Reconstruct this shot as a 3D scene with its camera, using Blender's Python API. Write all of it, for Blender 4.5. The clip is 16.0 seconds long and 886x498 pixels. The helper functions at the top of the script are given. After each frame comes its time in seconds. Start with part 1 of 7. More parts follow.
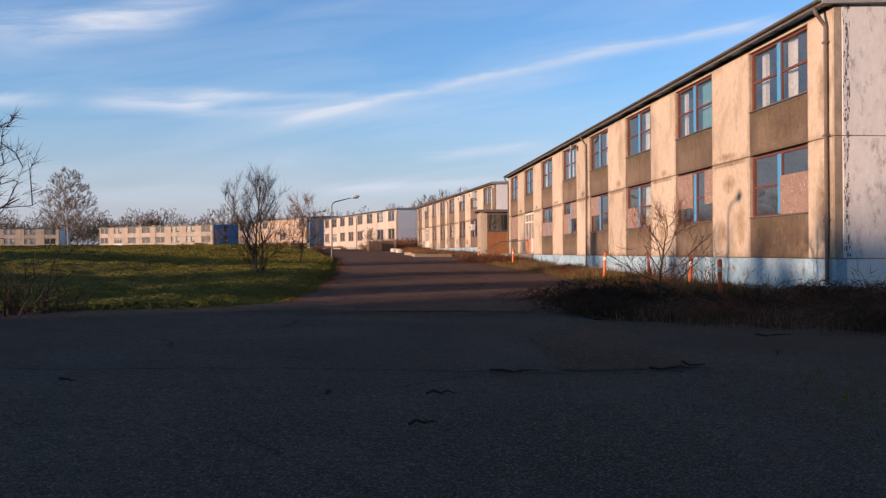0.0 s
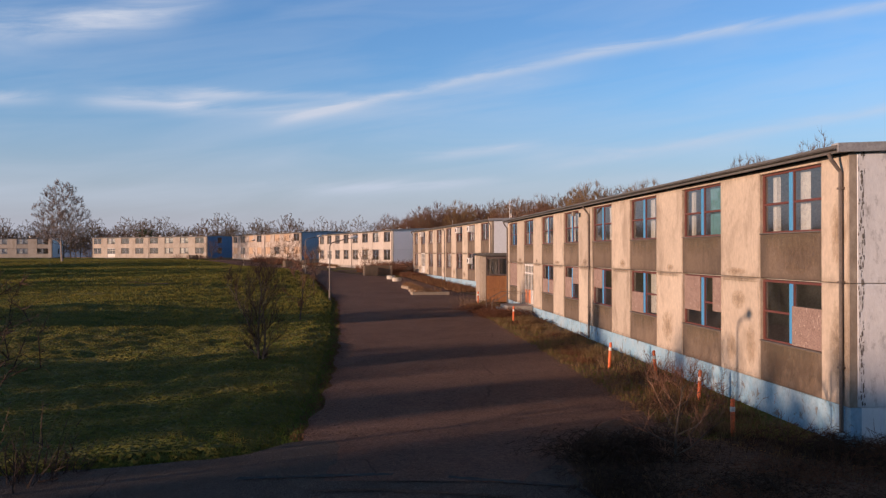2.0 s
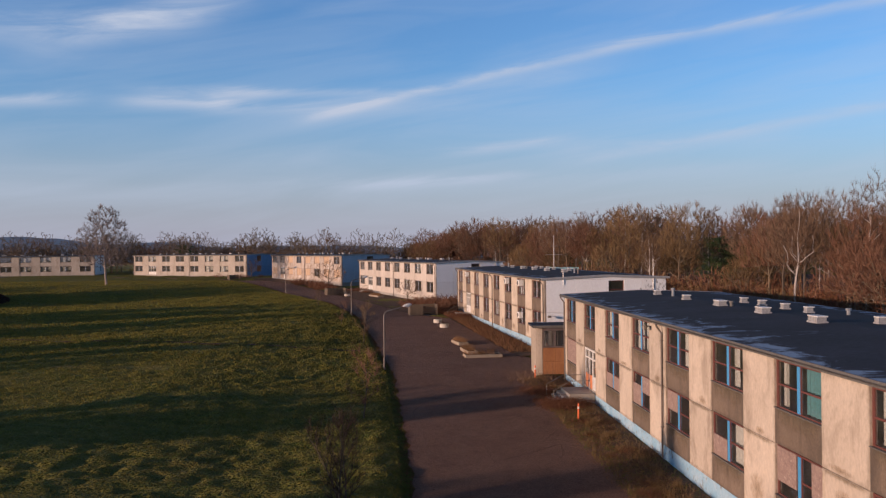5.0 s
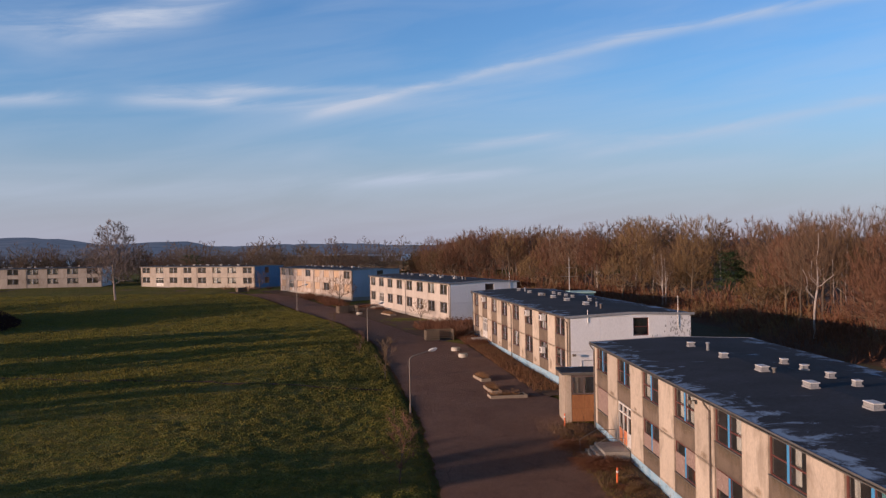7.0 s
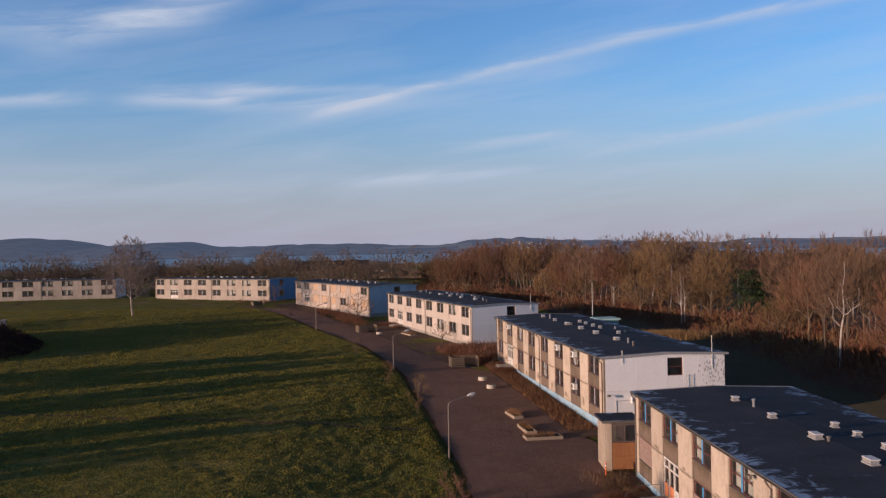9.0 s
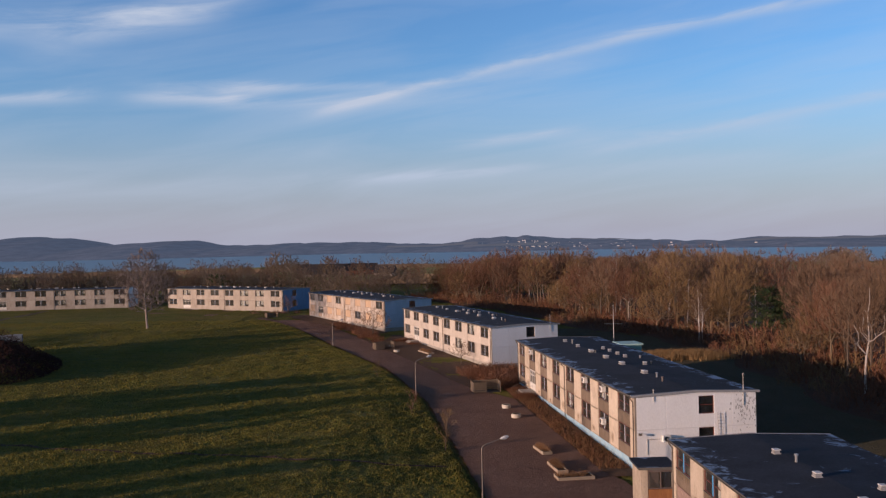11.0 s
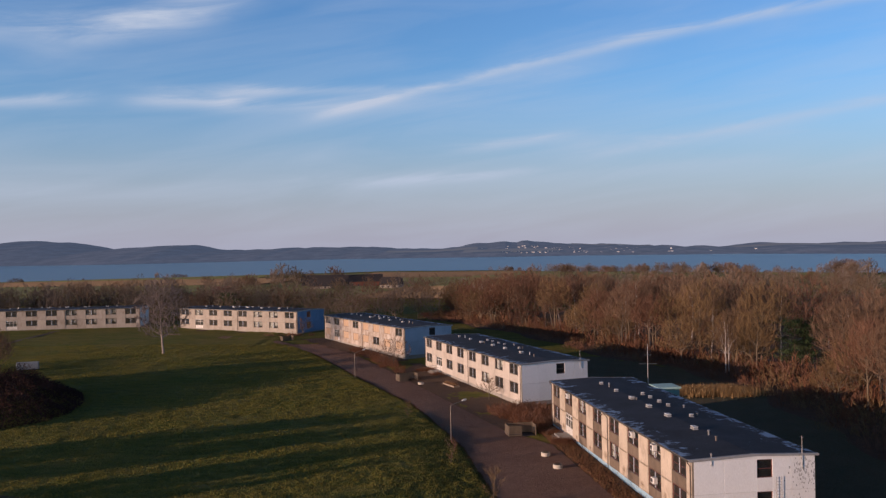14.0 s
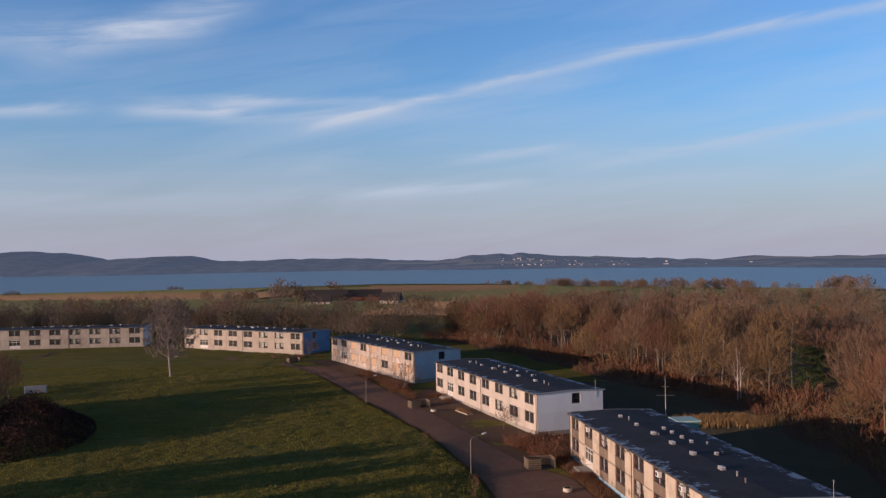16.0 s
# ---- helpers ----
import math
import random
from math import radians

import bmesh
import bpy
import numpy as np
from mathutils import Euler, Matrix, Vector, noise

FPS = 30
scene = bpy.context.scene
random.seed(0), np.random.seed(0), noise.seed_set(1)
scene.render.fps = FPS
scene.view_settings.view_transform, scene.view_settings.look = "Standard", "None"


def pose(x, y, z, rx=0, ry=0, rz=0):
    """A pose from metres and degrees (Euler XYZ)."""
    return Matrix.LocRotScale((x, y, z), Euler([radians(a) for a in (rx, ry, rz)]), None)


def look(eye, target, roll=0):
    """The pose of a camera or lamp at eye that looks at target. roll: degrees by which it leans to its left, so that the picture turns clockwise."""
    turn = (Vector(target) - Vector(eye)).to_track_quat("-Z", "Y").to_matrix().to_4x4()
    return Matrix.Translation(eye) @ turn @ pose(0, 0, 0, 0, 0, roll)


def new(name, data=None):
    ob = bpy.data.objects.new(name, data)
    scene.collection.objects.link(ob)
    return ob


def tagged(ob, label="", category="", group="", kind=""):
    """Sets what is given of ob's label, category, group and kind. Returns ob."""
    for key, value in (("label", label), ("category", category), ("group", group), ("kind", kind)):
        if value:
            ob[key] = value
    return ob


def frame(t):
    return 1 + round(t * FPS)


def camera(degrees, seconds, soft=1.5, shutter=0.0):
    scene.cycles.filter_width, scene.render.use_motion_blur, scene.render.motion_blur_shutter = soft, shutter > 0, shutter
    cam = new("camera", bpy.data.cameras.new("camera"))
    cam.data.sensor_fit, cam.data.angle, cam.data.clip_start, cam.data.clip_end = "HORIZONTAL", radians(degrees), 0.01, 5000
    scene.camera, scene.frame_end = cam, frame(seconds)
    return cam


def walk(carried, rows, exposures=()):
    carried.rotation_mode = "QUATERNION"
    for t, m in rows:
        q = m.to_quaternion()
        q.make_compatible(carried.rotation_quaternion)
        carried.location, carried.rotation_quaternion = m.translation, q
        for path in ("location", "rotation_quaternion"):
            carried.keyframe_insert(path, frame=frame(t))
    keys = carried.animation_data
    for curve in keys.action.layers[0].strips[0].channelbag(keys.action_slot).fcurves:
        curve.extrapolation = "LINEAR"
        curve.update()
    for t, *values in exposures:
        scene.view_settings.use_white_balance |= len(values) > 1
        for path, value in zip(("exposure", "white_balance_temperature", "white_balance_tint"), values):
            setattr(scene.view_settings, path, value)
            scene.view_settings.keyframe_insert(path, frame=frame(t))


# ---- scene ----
cam = camera(53.3, 16.0, soft=1.3)
PATH = [
    (0, (0.196, -0.049, 0.321), (0.115, 1.949, 0.328), -0.3),
    (0.5, (0.19, 0.158, 0.93), (0.114, 2.156, 0.936), -0.3),
    (1, (0.133, 0.224, 1.844), (0.058, 2.223, 1.851), -0.1),
    (1.5, (-0.015, 0.231, 2.811), (-0.085, 2.23, 2.817), -0.1),
    (2, (-0.247, 0.135, 3.738), (-0.312, 2.134, 3.746), -0.1),
    (2.5, (-0.409, 0.132, 4.717), (-0.469, 2.131, 4.724), -0.1),
    (3, (-0.656, 0.022, 5.658), (-0.71, 2.022, 5.665), -0.1),
    (3.5, (-0.917, 0.062, 6.663), (-0.967, 2.061, 6.668), -0.1),
    (3.6, (-0.987, 0.072, 6.877), (-1.049, 2.07, 6.882), -0.14),
    (3.7, (-1.056, 0.082, 7.091), (-1.144, 2.079, 7.095), -0.23),
    (3.8, (-1.126, 0.091, 7.305), (-1.225, 2.088, 7.308), -0.27),
    (3.9, (-1.195, 0.101, 7.519), (-1.33, 2.096, 7.521), -0.39),
    (4, (-1.265, 0.111, 7.733), (-1.402, 2.106, 7.735), -0.4),
    (6.5, (-3.621, 0.823, 12.899), (-3.757, 2.819, 12.888), -1.1),
    (7, (-4.11, 0.916, 13.849), (-4.249, 2.911, 13.838), -1.1),
    (7.5, (-4.668, 0.776, 14.827), (-4.809, 2.771, 14.815), -1.2),
    (8, (-5.346, 0.642, 15.778), (-5.49, 2.637, 15.766), -1.2),
    (8.5, (-6.11, 0.529, 16.805), (-6.256, 2.524, 16.792), -1.2),
    (9, (-6.837, 0.427, 17.81), (-6.986, 2.421, 17.797), -1.2),
    (11.5, (-9.857, 0.661, 22.488), (-10.019, 2.654, 22.469), -1.2),
    (12, (-10.702, 0.926, 23.356), (-10.863, 2.919, 23.339), -1.1),
    (12.5, (-11.546, 1.179, 24.381), (-11.707, 3.172, 24.364), -1.1),
    (13, (-12.404, 1.733, 25.164), (-12.564, 3.727, 25.15), -1.1),
    (13.5, (-13.27, 1.908, 25.922), (-13.428, 3.902, 25.91), -1.1),
    (14, (-14.176, 2.004, 26.846), (-14.332, 3.998, 26.836), -1.1),
    (14.5, (-14.985, 2.002, 27.704), (-15.138, 3.996, 27.696), -1.1),
    (15, (-15.535, 2.47, 28.416), (-15.688, 4.465, 28.414), -1.1),
    (15.5, (-16.527, 2.206, 29.231), (-16.675, 4.2, 29.236), -1.1),
    (16, (-17.585, 1.829, 29.799), (-17.728, 3.824, 29.814), -0.9),
]
walk(cam, [(t, look(eye, target, roll)) for t, eye, target, roll in PATH],
     exposures=((0, 0.38, 6950, 10), (1, 0.32, 6900, 10), (2, 0.14, 6750, 10), (3.2, 0.0, 6600, 10), (6, 0.0, 6480, 10), (16, 0.0, 6480, 10)))

# ---- light ----
SUN_TRAVEL = Vector((0.857, 0.515, -math.tan(radians(7.0))))
SKY_STRENGTH, SUN_STRENGTH = 0.13, 4.8
sun = new("sun", bpy.data.lights.new("sun", "SUN"))
sun.data.energy, sun.data.angle, sun.data.color = SUN_STRENGTH, radians(0.6), (1.0, 0.67, 0.51)
sun.matrix_world = look((-200, -120, 80), Vector((-200, -120, 80)) + SUN_TRAVEL)


def node(tree, kind, ins=None, **attrs):
    n = tree.nodes.new(kind)
    for key, value in attrs.items():
        setattr(n, key, value)
    for key, value in (ins or {}).items():
        if isinstance(value, bpy.types.NodeSocket):
            tree.links.new(value, n.inputs[key])
        else:
            n.inputs[key].default_value = value
    return n


def calc(tree, op, a, b=0.0, c=0.0, clamp=False):
    n = node(tree, "ShaderNodeMath", {0: a, 1: b, 2: c}, operation=op)
    n.use_clamp = clamp
    return n.outputs[0]


def blend(tree, fac, a, b, kind="MIX"):
    n = node(tree, "ShaderNodeMix", data_type="RGBA", blend_type=kind)
    for idx, v in ((0, fac), (6, a), (7, b)):
        if isinstance(v, bpy.types.NodeSocket):
            tree.links.new(v, n.inputs[idx])
        else:
            n.inputs[idx].default_value = v if idx == 0 else (*v[:3], 1.0)
    return n.outputs[2]


def make_world():
    w = bpy.data.worlds.new("sky")
    scene.world = w
    w.use_nodes = True
    t = w.node_tree
    t.nodes.clear()
    sky = node(t, "ShaderNodeTexSky", sky_type="NISHITA", sun_disc=False, sun_elevation=radians(7.0),
               sun_rotation=math.atan2(-0.857, -0.515), air_density=1.0, dust_density=0.5, ozone_density=3.0)
    gen = node(t, "ShaderNodeTexCoord").outputs["Generated"]
    xyz = node(t, "ShaderNodeSeparateXYZ", {0: gen})
    x, y, z = xyz.outputs
    az = calc(t, "MULTIPLY", calc(t, "ARCTAN2", x, y), 57.2958)
    el = calc(t, "MULTIPLY", calc(t, "ARCSINE", z), 57.2958)
    wisp = node(t, "ShaderNodeCombineXYZ", {0: calc(t, "MULTIPLY", az, 0.10), 1: calc(t, "MULTIPLY", calc(t, "MULTIPLY_ADD", az, -0.13, el), 0.75)})
    grain = node(t, "ShaderNodeTexNoise", {"Vector": wisp.outputs[0], "Scale": 1.3, "Detail": 7.0, "Roughness": 0.62, "Distortion": 0.6}).outputs[0]
    soft = node(t, "ShaderNodeTexNoise", {"Vector": wisp.outputs[0], "Scale": 0.55, "Detail": 5.0, "Roughness": 0.55, "Distortion": 0.8}).outputs[0]

    def streak(a0, e0, slope, curve, width, start, end, power):
        d = calc(t, "SUBTRACT", az, a0)
        line = calc(t, "MULTIPLY_ADD", calc(t, "MULTIPLY", d, d), curve, calc(t, "MULTIPLY_ADD", d, slope, e0))
        line = calc(t, "MULTIPLY_ADD", calc(t, "SUBTRACT", grain, 0.5), 0.9, line)
        off = calc(t, "DIVIDE", calc(t, "SUBTRACT", el, line), width)
        m = calc(t, "EXPONENT", calc(t, "MULTIPLY", calc(t, "MULTIPLY", off, off), -1.0))
        up = node(t, "ShaderNodeMapRange", {0: az, 1: start, 2: start + 4.5, 3: 0.0, 4: 1.0}, interpolation_type="SMOOTHSTEP").outputs[0]
        down = node(t, "ShaderNodeMapRange", {0: az, 1: end - 4.5, 2: end, 3: 1.0, 4: 0.0}, interpolation_type="SMOOTHSTEP").outputs[0]
        return calc(t, "MULTIPLY", calc(t, "MULTIPLY", m, power), calc(t, "MULTIPLY", up, down))

    total = None
    for args in ((1.6, 11.42, 0.185, -0.0032, 0.32, -14, 40, 0.54), (-4.0, 9.7, 0.15, 0.0, 0.8, -16, 8, 0.24),
                 (-20.6, 9.1, 0.02, 0.0, 0.45, -26, -14, 0.62), (-19.0, 9.9, 0.0, 0.0, 0.35, -25, -13, 0.40), (-12.0, 9.9, 0.04, 0.0, 0.28, -20, -5, 0.40), (-13.0, 9.05, 0.06, 0.0, 0.40, -21, -6, 0.36),
                 (-28.0, 8.95, 0.10, 0.0, 0.36, -40, -24, 0.60), (17.7, 7.3, 0.13, -0.001, 0.36, 2, 50, 0.36), (9.0, 6.3, 0.02, 0.0, 0.5, 0, 20, 0.22), (0.2, 6.5, 0.10, 0.0, 0.26, -5, 6, 0.50),
                 (-21.0, 14.3, 0.28, 0.0, 1.1, -31, -14, 0.42), (-26.0, 13.4, 0.12, 0.0, 0.9, -50, -17, 0.40), (-4.4, 4.25, 0.05, 0.0, 0.30, -12, 3, 0.45), (2.0, 12.6, 0.2, 0.0, 0.5, -3, 8, 0.10),
                 (-20.0, 3.8, 0.02, 0.0, 0.6, -60, 20, 0.18), (5.0, 8.8, 0.02, 0.0, 0.8, -20, 40, 0.10)):
        m = streak(*args)
        total = m if total is None else calc(t, "ADD", total, m)
    ragged = node(t, "ShaderNodeMapRange", {0: grain, 1: 0.33, 2: 0.68, 3: 0.35, 4: 1.25}).outputs[0]
    veil = node(t, "ShaderNodeMapRange", {0: soft, 1: 0.38, 2: 0.78, 3: 0.0, 4: 0.34}).outputs[0]
    low = node(t, "ShaderNodeMapRange", {0: el, 1: 0.5, 2: 16.0, 3: 1.0, 4: 0.55}).outputs[0]
    cover = calc(t, "ADD", calc(t, "MULTIPLY", total, ragged), calc(t, "MULTIPLY", veil, low), clamp=True)
    glow = node(t, "ShaderNodeMapRange", {0: el, 1: -1.0, 2: 11.0, 3: 0.85, 4: 0.0}, interpolation_type="SMOOTHSTEP").outputs[0]
    col = blend(t, 1.0, sky.outputs[0], SKY_TINT, "MULTIPLY")
    col = blend(t, glow, col, HAZE)
    col = blend(t, cover, col, CLOUD)
    deep = node(t, "ShaderNodeMapRange", {0: el, 1: 15.5, 2: 38.0, 3: 1.0, 4: 0.20}, interpolation_type="SMOOTHSTEP").outputs[0]
    col = blend(t, 1.0, col, node(t, "ShaderNodeCombineColor", {0: deep, 1: deep, 2: deep}).outputs[0], "MULTIPLY")
    bg = node(t, "ShaderNodeBackground", {0: col, 1: SKY_STRENGTH})
    out = node(t, "ShaderNodeOutputWorld")
    t.links.new(bg.outputs[0], out.inputs[0])


SKY_TINT, HAZE, CLOUD = (1.21, 1.43, 1.84), (3.12, 3.08, 4.10), (3.9, 4.4, 5.5)
make_world()

# ---- materials ----


def rough_normal(t, pos, scale, slope):
    """A normal scattered by fine grains, for surfaces rough at every distance."""
    grains = node(t, "ShaderNodeTexNoise", {"Vector": pos, "Scale": scale, "Detail": 2.0, "Roughness": 0.7}).outputs[1]
    off = node(t, "ShaderNodeVectorMath", {0: grains, 1: (0.5, 0.5, 0.5)}, operation="SUBTRACT").outputs[0]
    off = node(t, "ShaderNodeVectorMath", {0: off, 1: (slope, slope, slope * 0.4)}, operation="MULTIPLY").outputs[0]
    up = node(t, "ShaderNodeNewGeometry").outputs["Normal"]
    return node(t, "ShaderNodeVectorMath", {0: node(t, "ShaderNodeVectorMath", {0: off, 1: up}, operation="ADD").outputs[0]}, operation="NORMALIZE").outputs[0]


def paint(name, base, rough=0.8, other=None, amount=0.5, scale=1.2, fine=14.0, fine_amount=0.25, stain=None, stain_scale=0.5,
          stain_cut=(0.55, 0.72), stretch=(1, 1, 1), bump=0.25, bump_scale=30.0, bump_dist=0.03, grains=None, metal=0.0, vary=0.0, spec=0.4, grime=None):
    m = bpy.data.materials.new(name)
    m.use_nodes = True
    t = m.node_tree
    bsdf = t.nodes["Principled BSDF"]
    pos = node(t, "ShaderNodeNewGeometry").outputs["Position"]
    pos = node(t, "ShaderNodeMapping", {"Vector": pos, "Scale": stretch}).outputs[0]
    if other is None:
        other = tuple(c * 0.6 for c in base)
    big = node(t, "ShaderNodeTexNoise", {"Vector": pos, "Scale": scale, "Detail": 6.0, "Roughness": 0.6}).outputs[0]
    small = node(t, "ShaderNodeTexNoise", {"Vector": pos, "Scale": fine, "Detail": 4.0, "Roughness": 0.7}).outputs[0]
    f = node(t, "ShaderNodeMapRange", {0: big, 1: 0.35, 2: 0.7, 3: 0.0, 4: amount}).outputs[0]
    col = blend(t, f, base, other)
    g = node(t, "ShaderNodeMapRange", {0: small, 1: 0.3, 2: 0.7, 3: 1.0 - fine_amount, 4: 1.0 + fine_amount}).outputs[0]
    grey = node(t, "ShaderNodeCombineColor", {0: g, 1: g, 2: g}).outputs[0]
    col = blend(t, 1.0, col, grey, "MULTIPLY")
    if stain:
        st = node(t, "ShaderNodeTexNoise", {"Vector": pos, "Scale": stain_scale, "Detail": 8.0, "Roughness": 0.65, "Distortion": 0.5}).outputs[0]
        sf = node(t, "ShaderNodeMapRange", {0: st, 1: stain_cut[0], 2: stain_cut[1], 3: 0.0, 4: 0.85}).outputs[0]
        col = blend(t, sf, col, stain)
    if grime:
        tone, reach = grime
        unit = node(t, "ShaderNodeSeparateXYZ", {0: node(t, "ShaderNodeTexCoord").outputs["Generated"]}).outputs
        rag = node(t, "ShaderNodeTexNoise", {"Vector": pos, "Scale": 3.2, "Detail": 8.0, "Roughness": 0.72}).outputs[0]
        rim = None
        for axis_value in (unit[0], unit[2]):
            edge = calc(t, "ABSOLUTE", calc(t, "MULTIPLY_ADD", axis_value, 2.0, -1.0))
            rim = edge if rim is None else calc(t, "MAXIMUM", rim, edge)
        rim = calc(t, "MULTIPLY_ADD", calc(t, "SUBTRACT", rag, 0.5), 0.5, rim)
        gf = node(t, "ShaderNodeMapRange", {0: rim, 1: 1.0 - reach, 2: 1.12, 3: 0.0, 4: 0.75}).outputs[0]
        col = blend(t, gf, col, tone)
    if vary:
        rnd = node(t, "ShaderNodeObjectInfo").outputs["Random"]
        v = node(t, "ShaderNodeMapRange", {0: rnd, 1: 0.0, 2: 1.0, 3: 1.0 - vary, 4: 1.0 + vary}).outputs[0]
        vg = node(t, "ShaderNodeCombineColor", {0: v, 1: v, 2: v}).outputs[0]
        col = blend(t, 1.0, col, vg, "MULTIPLY")
    t.links.new(col, bsdf.inputs["Base Color"])
    bsdf.inputs["Roughness"].default_value = rough
    bsdf.inputs["Metallic"].default_value = metal
    bsdf.inputs["Specular IOR Level"].default_value = spec
    if grains:
        t.links.new(rough_normal(t, pos, *grains), bsdf.inputs["Normal"])
    elif bump:
        bn = node(t, "ShaderNodeTexNoise", {"Vector": pos, "Scale": bump_scale, "Detail": 4.0}).outputs[0]
        b = node(t, "ShaderNodeBump", {"Height": bn, "Strength": bump, "Distance": bump_dist})
        t.links.new(b.outputs[0], bsdf.inputs["Normal"])
    return m


def glass_material():
    m = bpy.data.materials.new("window_glass")
    m.use_nodes = True
    t = m.node_tree
    t.nodes.clear()
    fr = node(t, "ShaderNodeFresnel", {"IOR": 2.2}).outputs[0]
    clear = node(t, "ShaderNodeBsdfTransparent", {"Color": (0.72, 0.77, 0.78, 1)})
    wob = node(t, "ShaderNodeTexNoise", {"Vector": node(t, "ShaderNodeNewGeometry").outputs["Position"], "Scale": 1.1, "Detail": 1.0}).outputs[0]
    bmp = node(t, "ShaderNodeBump", {"Height": wob, "Strength": 0.06, "Distance": 0.05}).outputs[0]
    gloss = node(t, "ShaderNodeBsdfGlossy", {"Roughness": 0.02, "Color": (0.95, 0.97, 1, 1), "Normal": bmp})
    grime = node(t, "ShaderNodeTexNoise", {"Vector": node(t, "ShaderNodeNewGeometry").outputs["Position"], "Scale": 1.7, "Detail": 6.0, "Roughness": 0.7}).outputs[0]
    dusty = node(t, "ShaderNodeMapRange", {0: grime, 1: 0.35, 2: 0.7, 3: 0.02, 4: 0.11}).outputs[0]
    dust = node(t, "ShaderNodeBsdfDiffuse", {"Color": (0.42, 0.42, 0.42, 1)})
    pane = node(t, "ShaderNodeMixShader", {0: dusty, 1: clear.outputs[0], 2: dust.outputs[0]})
    mix = node(t, "ShaderNodeMixShader", {0: fr, 1: pane.outputs[0], 2: gloss.outputs[0]})
    out = node(t, "ShaderNodeOutputMaterial")
    t.links.new(mix.outputs[0], out.inputs[0])
    return m


def ground_material():
    m = bpy.data.materials.new("grass_ground")
    m.use_nodes = True
    t = m.node_tree
    bsdf = t.nodes["Principled BSDF"]
    pos = node(t, "ShaderNodeNewGeometry").outputs["Position"]

    def nz(scale, detail=5.0, dist=0.0, vec=pos):
        return node(t, "ShaderNodeTexNoise", {"Vector": vec, "Scale": scale, "Detail": detail, "Roughness": 0.62, "Distortion": dist}).outputs[0]

    def rng(v, a, b, c=0.0, d=1.0):
        return node(t, "ShaderNodeMapRange", {0: v, 1: a, 2: b, 3: c, 4: d}).outputs[0]

    col = blend(t, rng(nz(0.09), 0.35, 0.65), (0.134, 0.152, 0.027), (0.232, 0.188, 0.048))
    col = blend(t, rng(nz(0.8), 0.4, 0.7, 0.0, 0.6), col, (0.23, 0.19, 0.055))
    row = node(t, "ShaderNodeMapping", {"Vector": pos, "Rotation": (0, 0, radians(-28)), "Scale": (0.25, 1.4, 1.0)}).outputs[0]
    col = blend(t, rng(nz(0.7, 3.0, 0.3, row), 0.42, 0.62, 0.0, 0.5), col, (0.060, 0.098, 0.016))
    col = blend(t, rng(nz(7.0), 0.5, 0.75, 0.0, 0.7), col, (0.18, 0.145, 0.06))
    col = blend(t, rng(nz(22.0, 3.0), 0.3, 0.5, 0.4, 0.0), col, (0.03, 0.05, 0.010))
    t.links.new(col, bsdf.inputs["Base Color"])
    bsdf.inputs["Roughness"].default_value = 0.95
    bsdf.inputs["Specular IOR Level"].default_value = 0.1
    t.links.new(rough_normal(t, pos, 9.0, 9.0), bsdf.inputs["Normal"])
    return m


def asphalt_material(name, base, other, seed):
    m = bpy.data.materials.new(name)
    m.use_nodes = True
    t = m.node_tree
    bsdf = t.nodes["Principled BSDF"]
    pos = node(t, "ShaderNodeMapping", {"Vector": node(t, "ShaderNodeNewGeometry").outputs["Position"], "Location": (seed, seed * 2, 0)}).outputs[0]

    def nz(scale, detail=5.0, dist=0.0):
        return node(t, "ShaderNodeTexNoise", {"Vector": pos, "Scale": scale, "Detail": detail, "Roughness": 0.65, "Distortion": dist}).outputs[0]

    def rng(v, a, b, c=0.0, d=1.0):
        return node(t, "ShaderNodeMapRange", {0: v, 1: a, 2: b, 3: c, 4: d}).outputs[0]

    col = blend(t, rng(nz(0.22, 6.0, 0.6), 0.38, 0.66), base, other)
    col = blend(t, rng(nz(1.3, 6.0), 0.5, 0.72, 0.0, 0.55), col, tuple(c * 0.55 for c in base))
    col = blend(t, rng(nz(11.0, 5.0), 0.42, 0.62, 0.0, 0.6), col, tuple(c * 0.42 for c in base))
    col = blend(t, rng(nz(55.0, 3.0), 0.52, 0.68, 0.0, 0.9), col, tuple(min(1, c * 2.2) for c in base))
    warp = node(t, "ShaderNodeMix", {0: 0.25}, data_type="VECTOR")
    t.links.new(pos, warp.inputs[4])
    t.links.new(node(t, "ShaderNodeTexNoise", {"Vector": pos, "Scale": 0.9, "Detail": 4.0}).outputs[1], warp.inputs[5])
    cell = node(t, "ShaderNodeTexVoronoi", {"Vector": warp.outputs[1], "Scale": 0.3}, feature="DISTANCE_TO_EDGE").outputs[0]
    crack = calc(t, "MULTIPLY", rng(cell, 0.0, 0.007, 0.6, 0.0), rng(nz(0.15), 0.5, 0.6))
    col = blend(t, crack, col, (0.012, 0.011, 0.010))
    t.links.new(col, bsdf.inputs["Base Color"])
    bsdf.inputs["Roughness"].default_value = 0.93
    bsdf.inputs["Specular IOR Level"].default_value = 0.12
    h = calc(t, "SUBTRACT", nz(90.0, 2.0), calc(t, "MULTIPLY", crack, 1.5))
    b = node(t, "ShaderNodeBump", {"Height": h, "Strength": 0.6, "Distance": 0.03, "Normal": rough_normal(t, pos, 45.0, 9.0)})
    t.links.new(b.outputs[0], bsdf.inputs["Normal"])
    return m


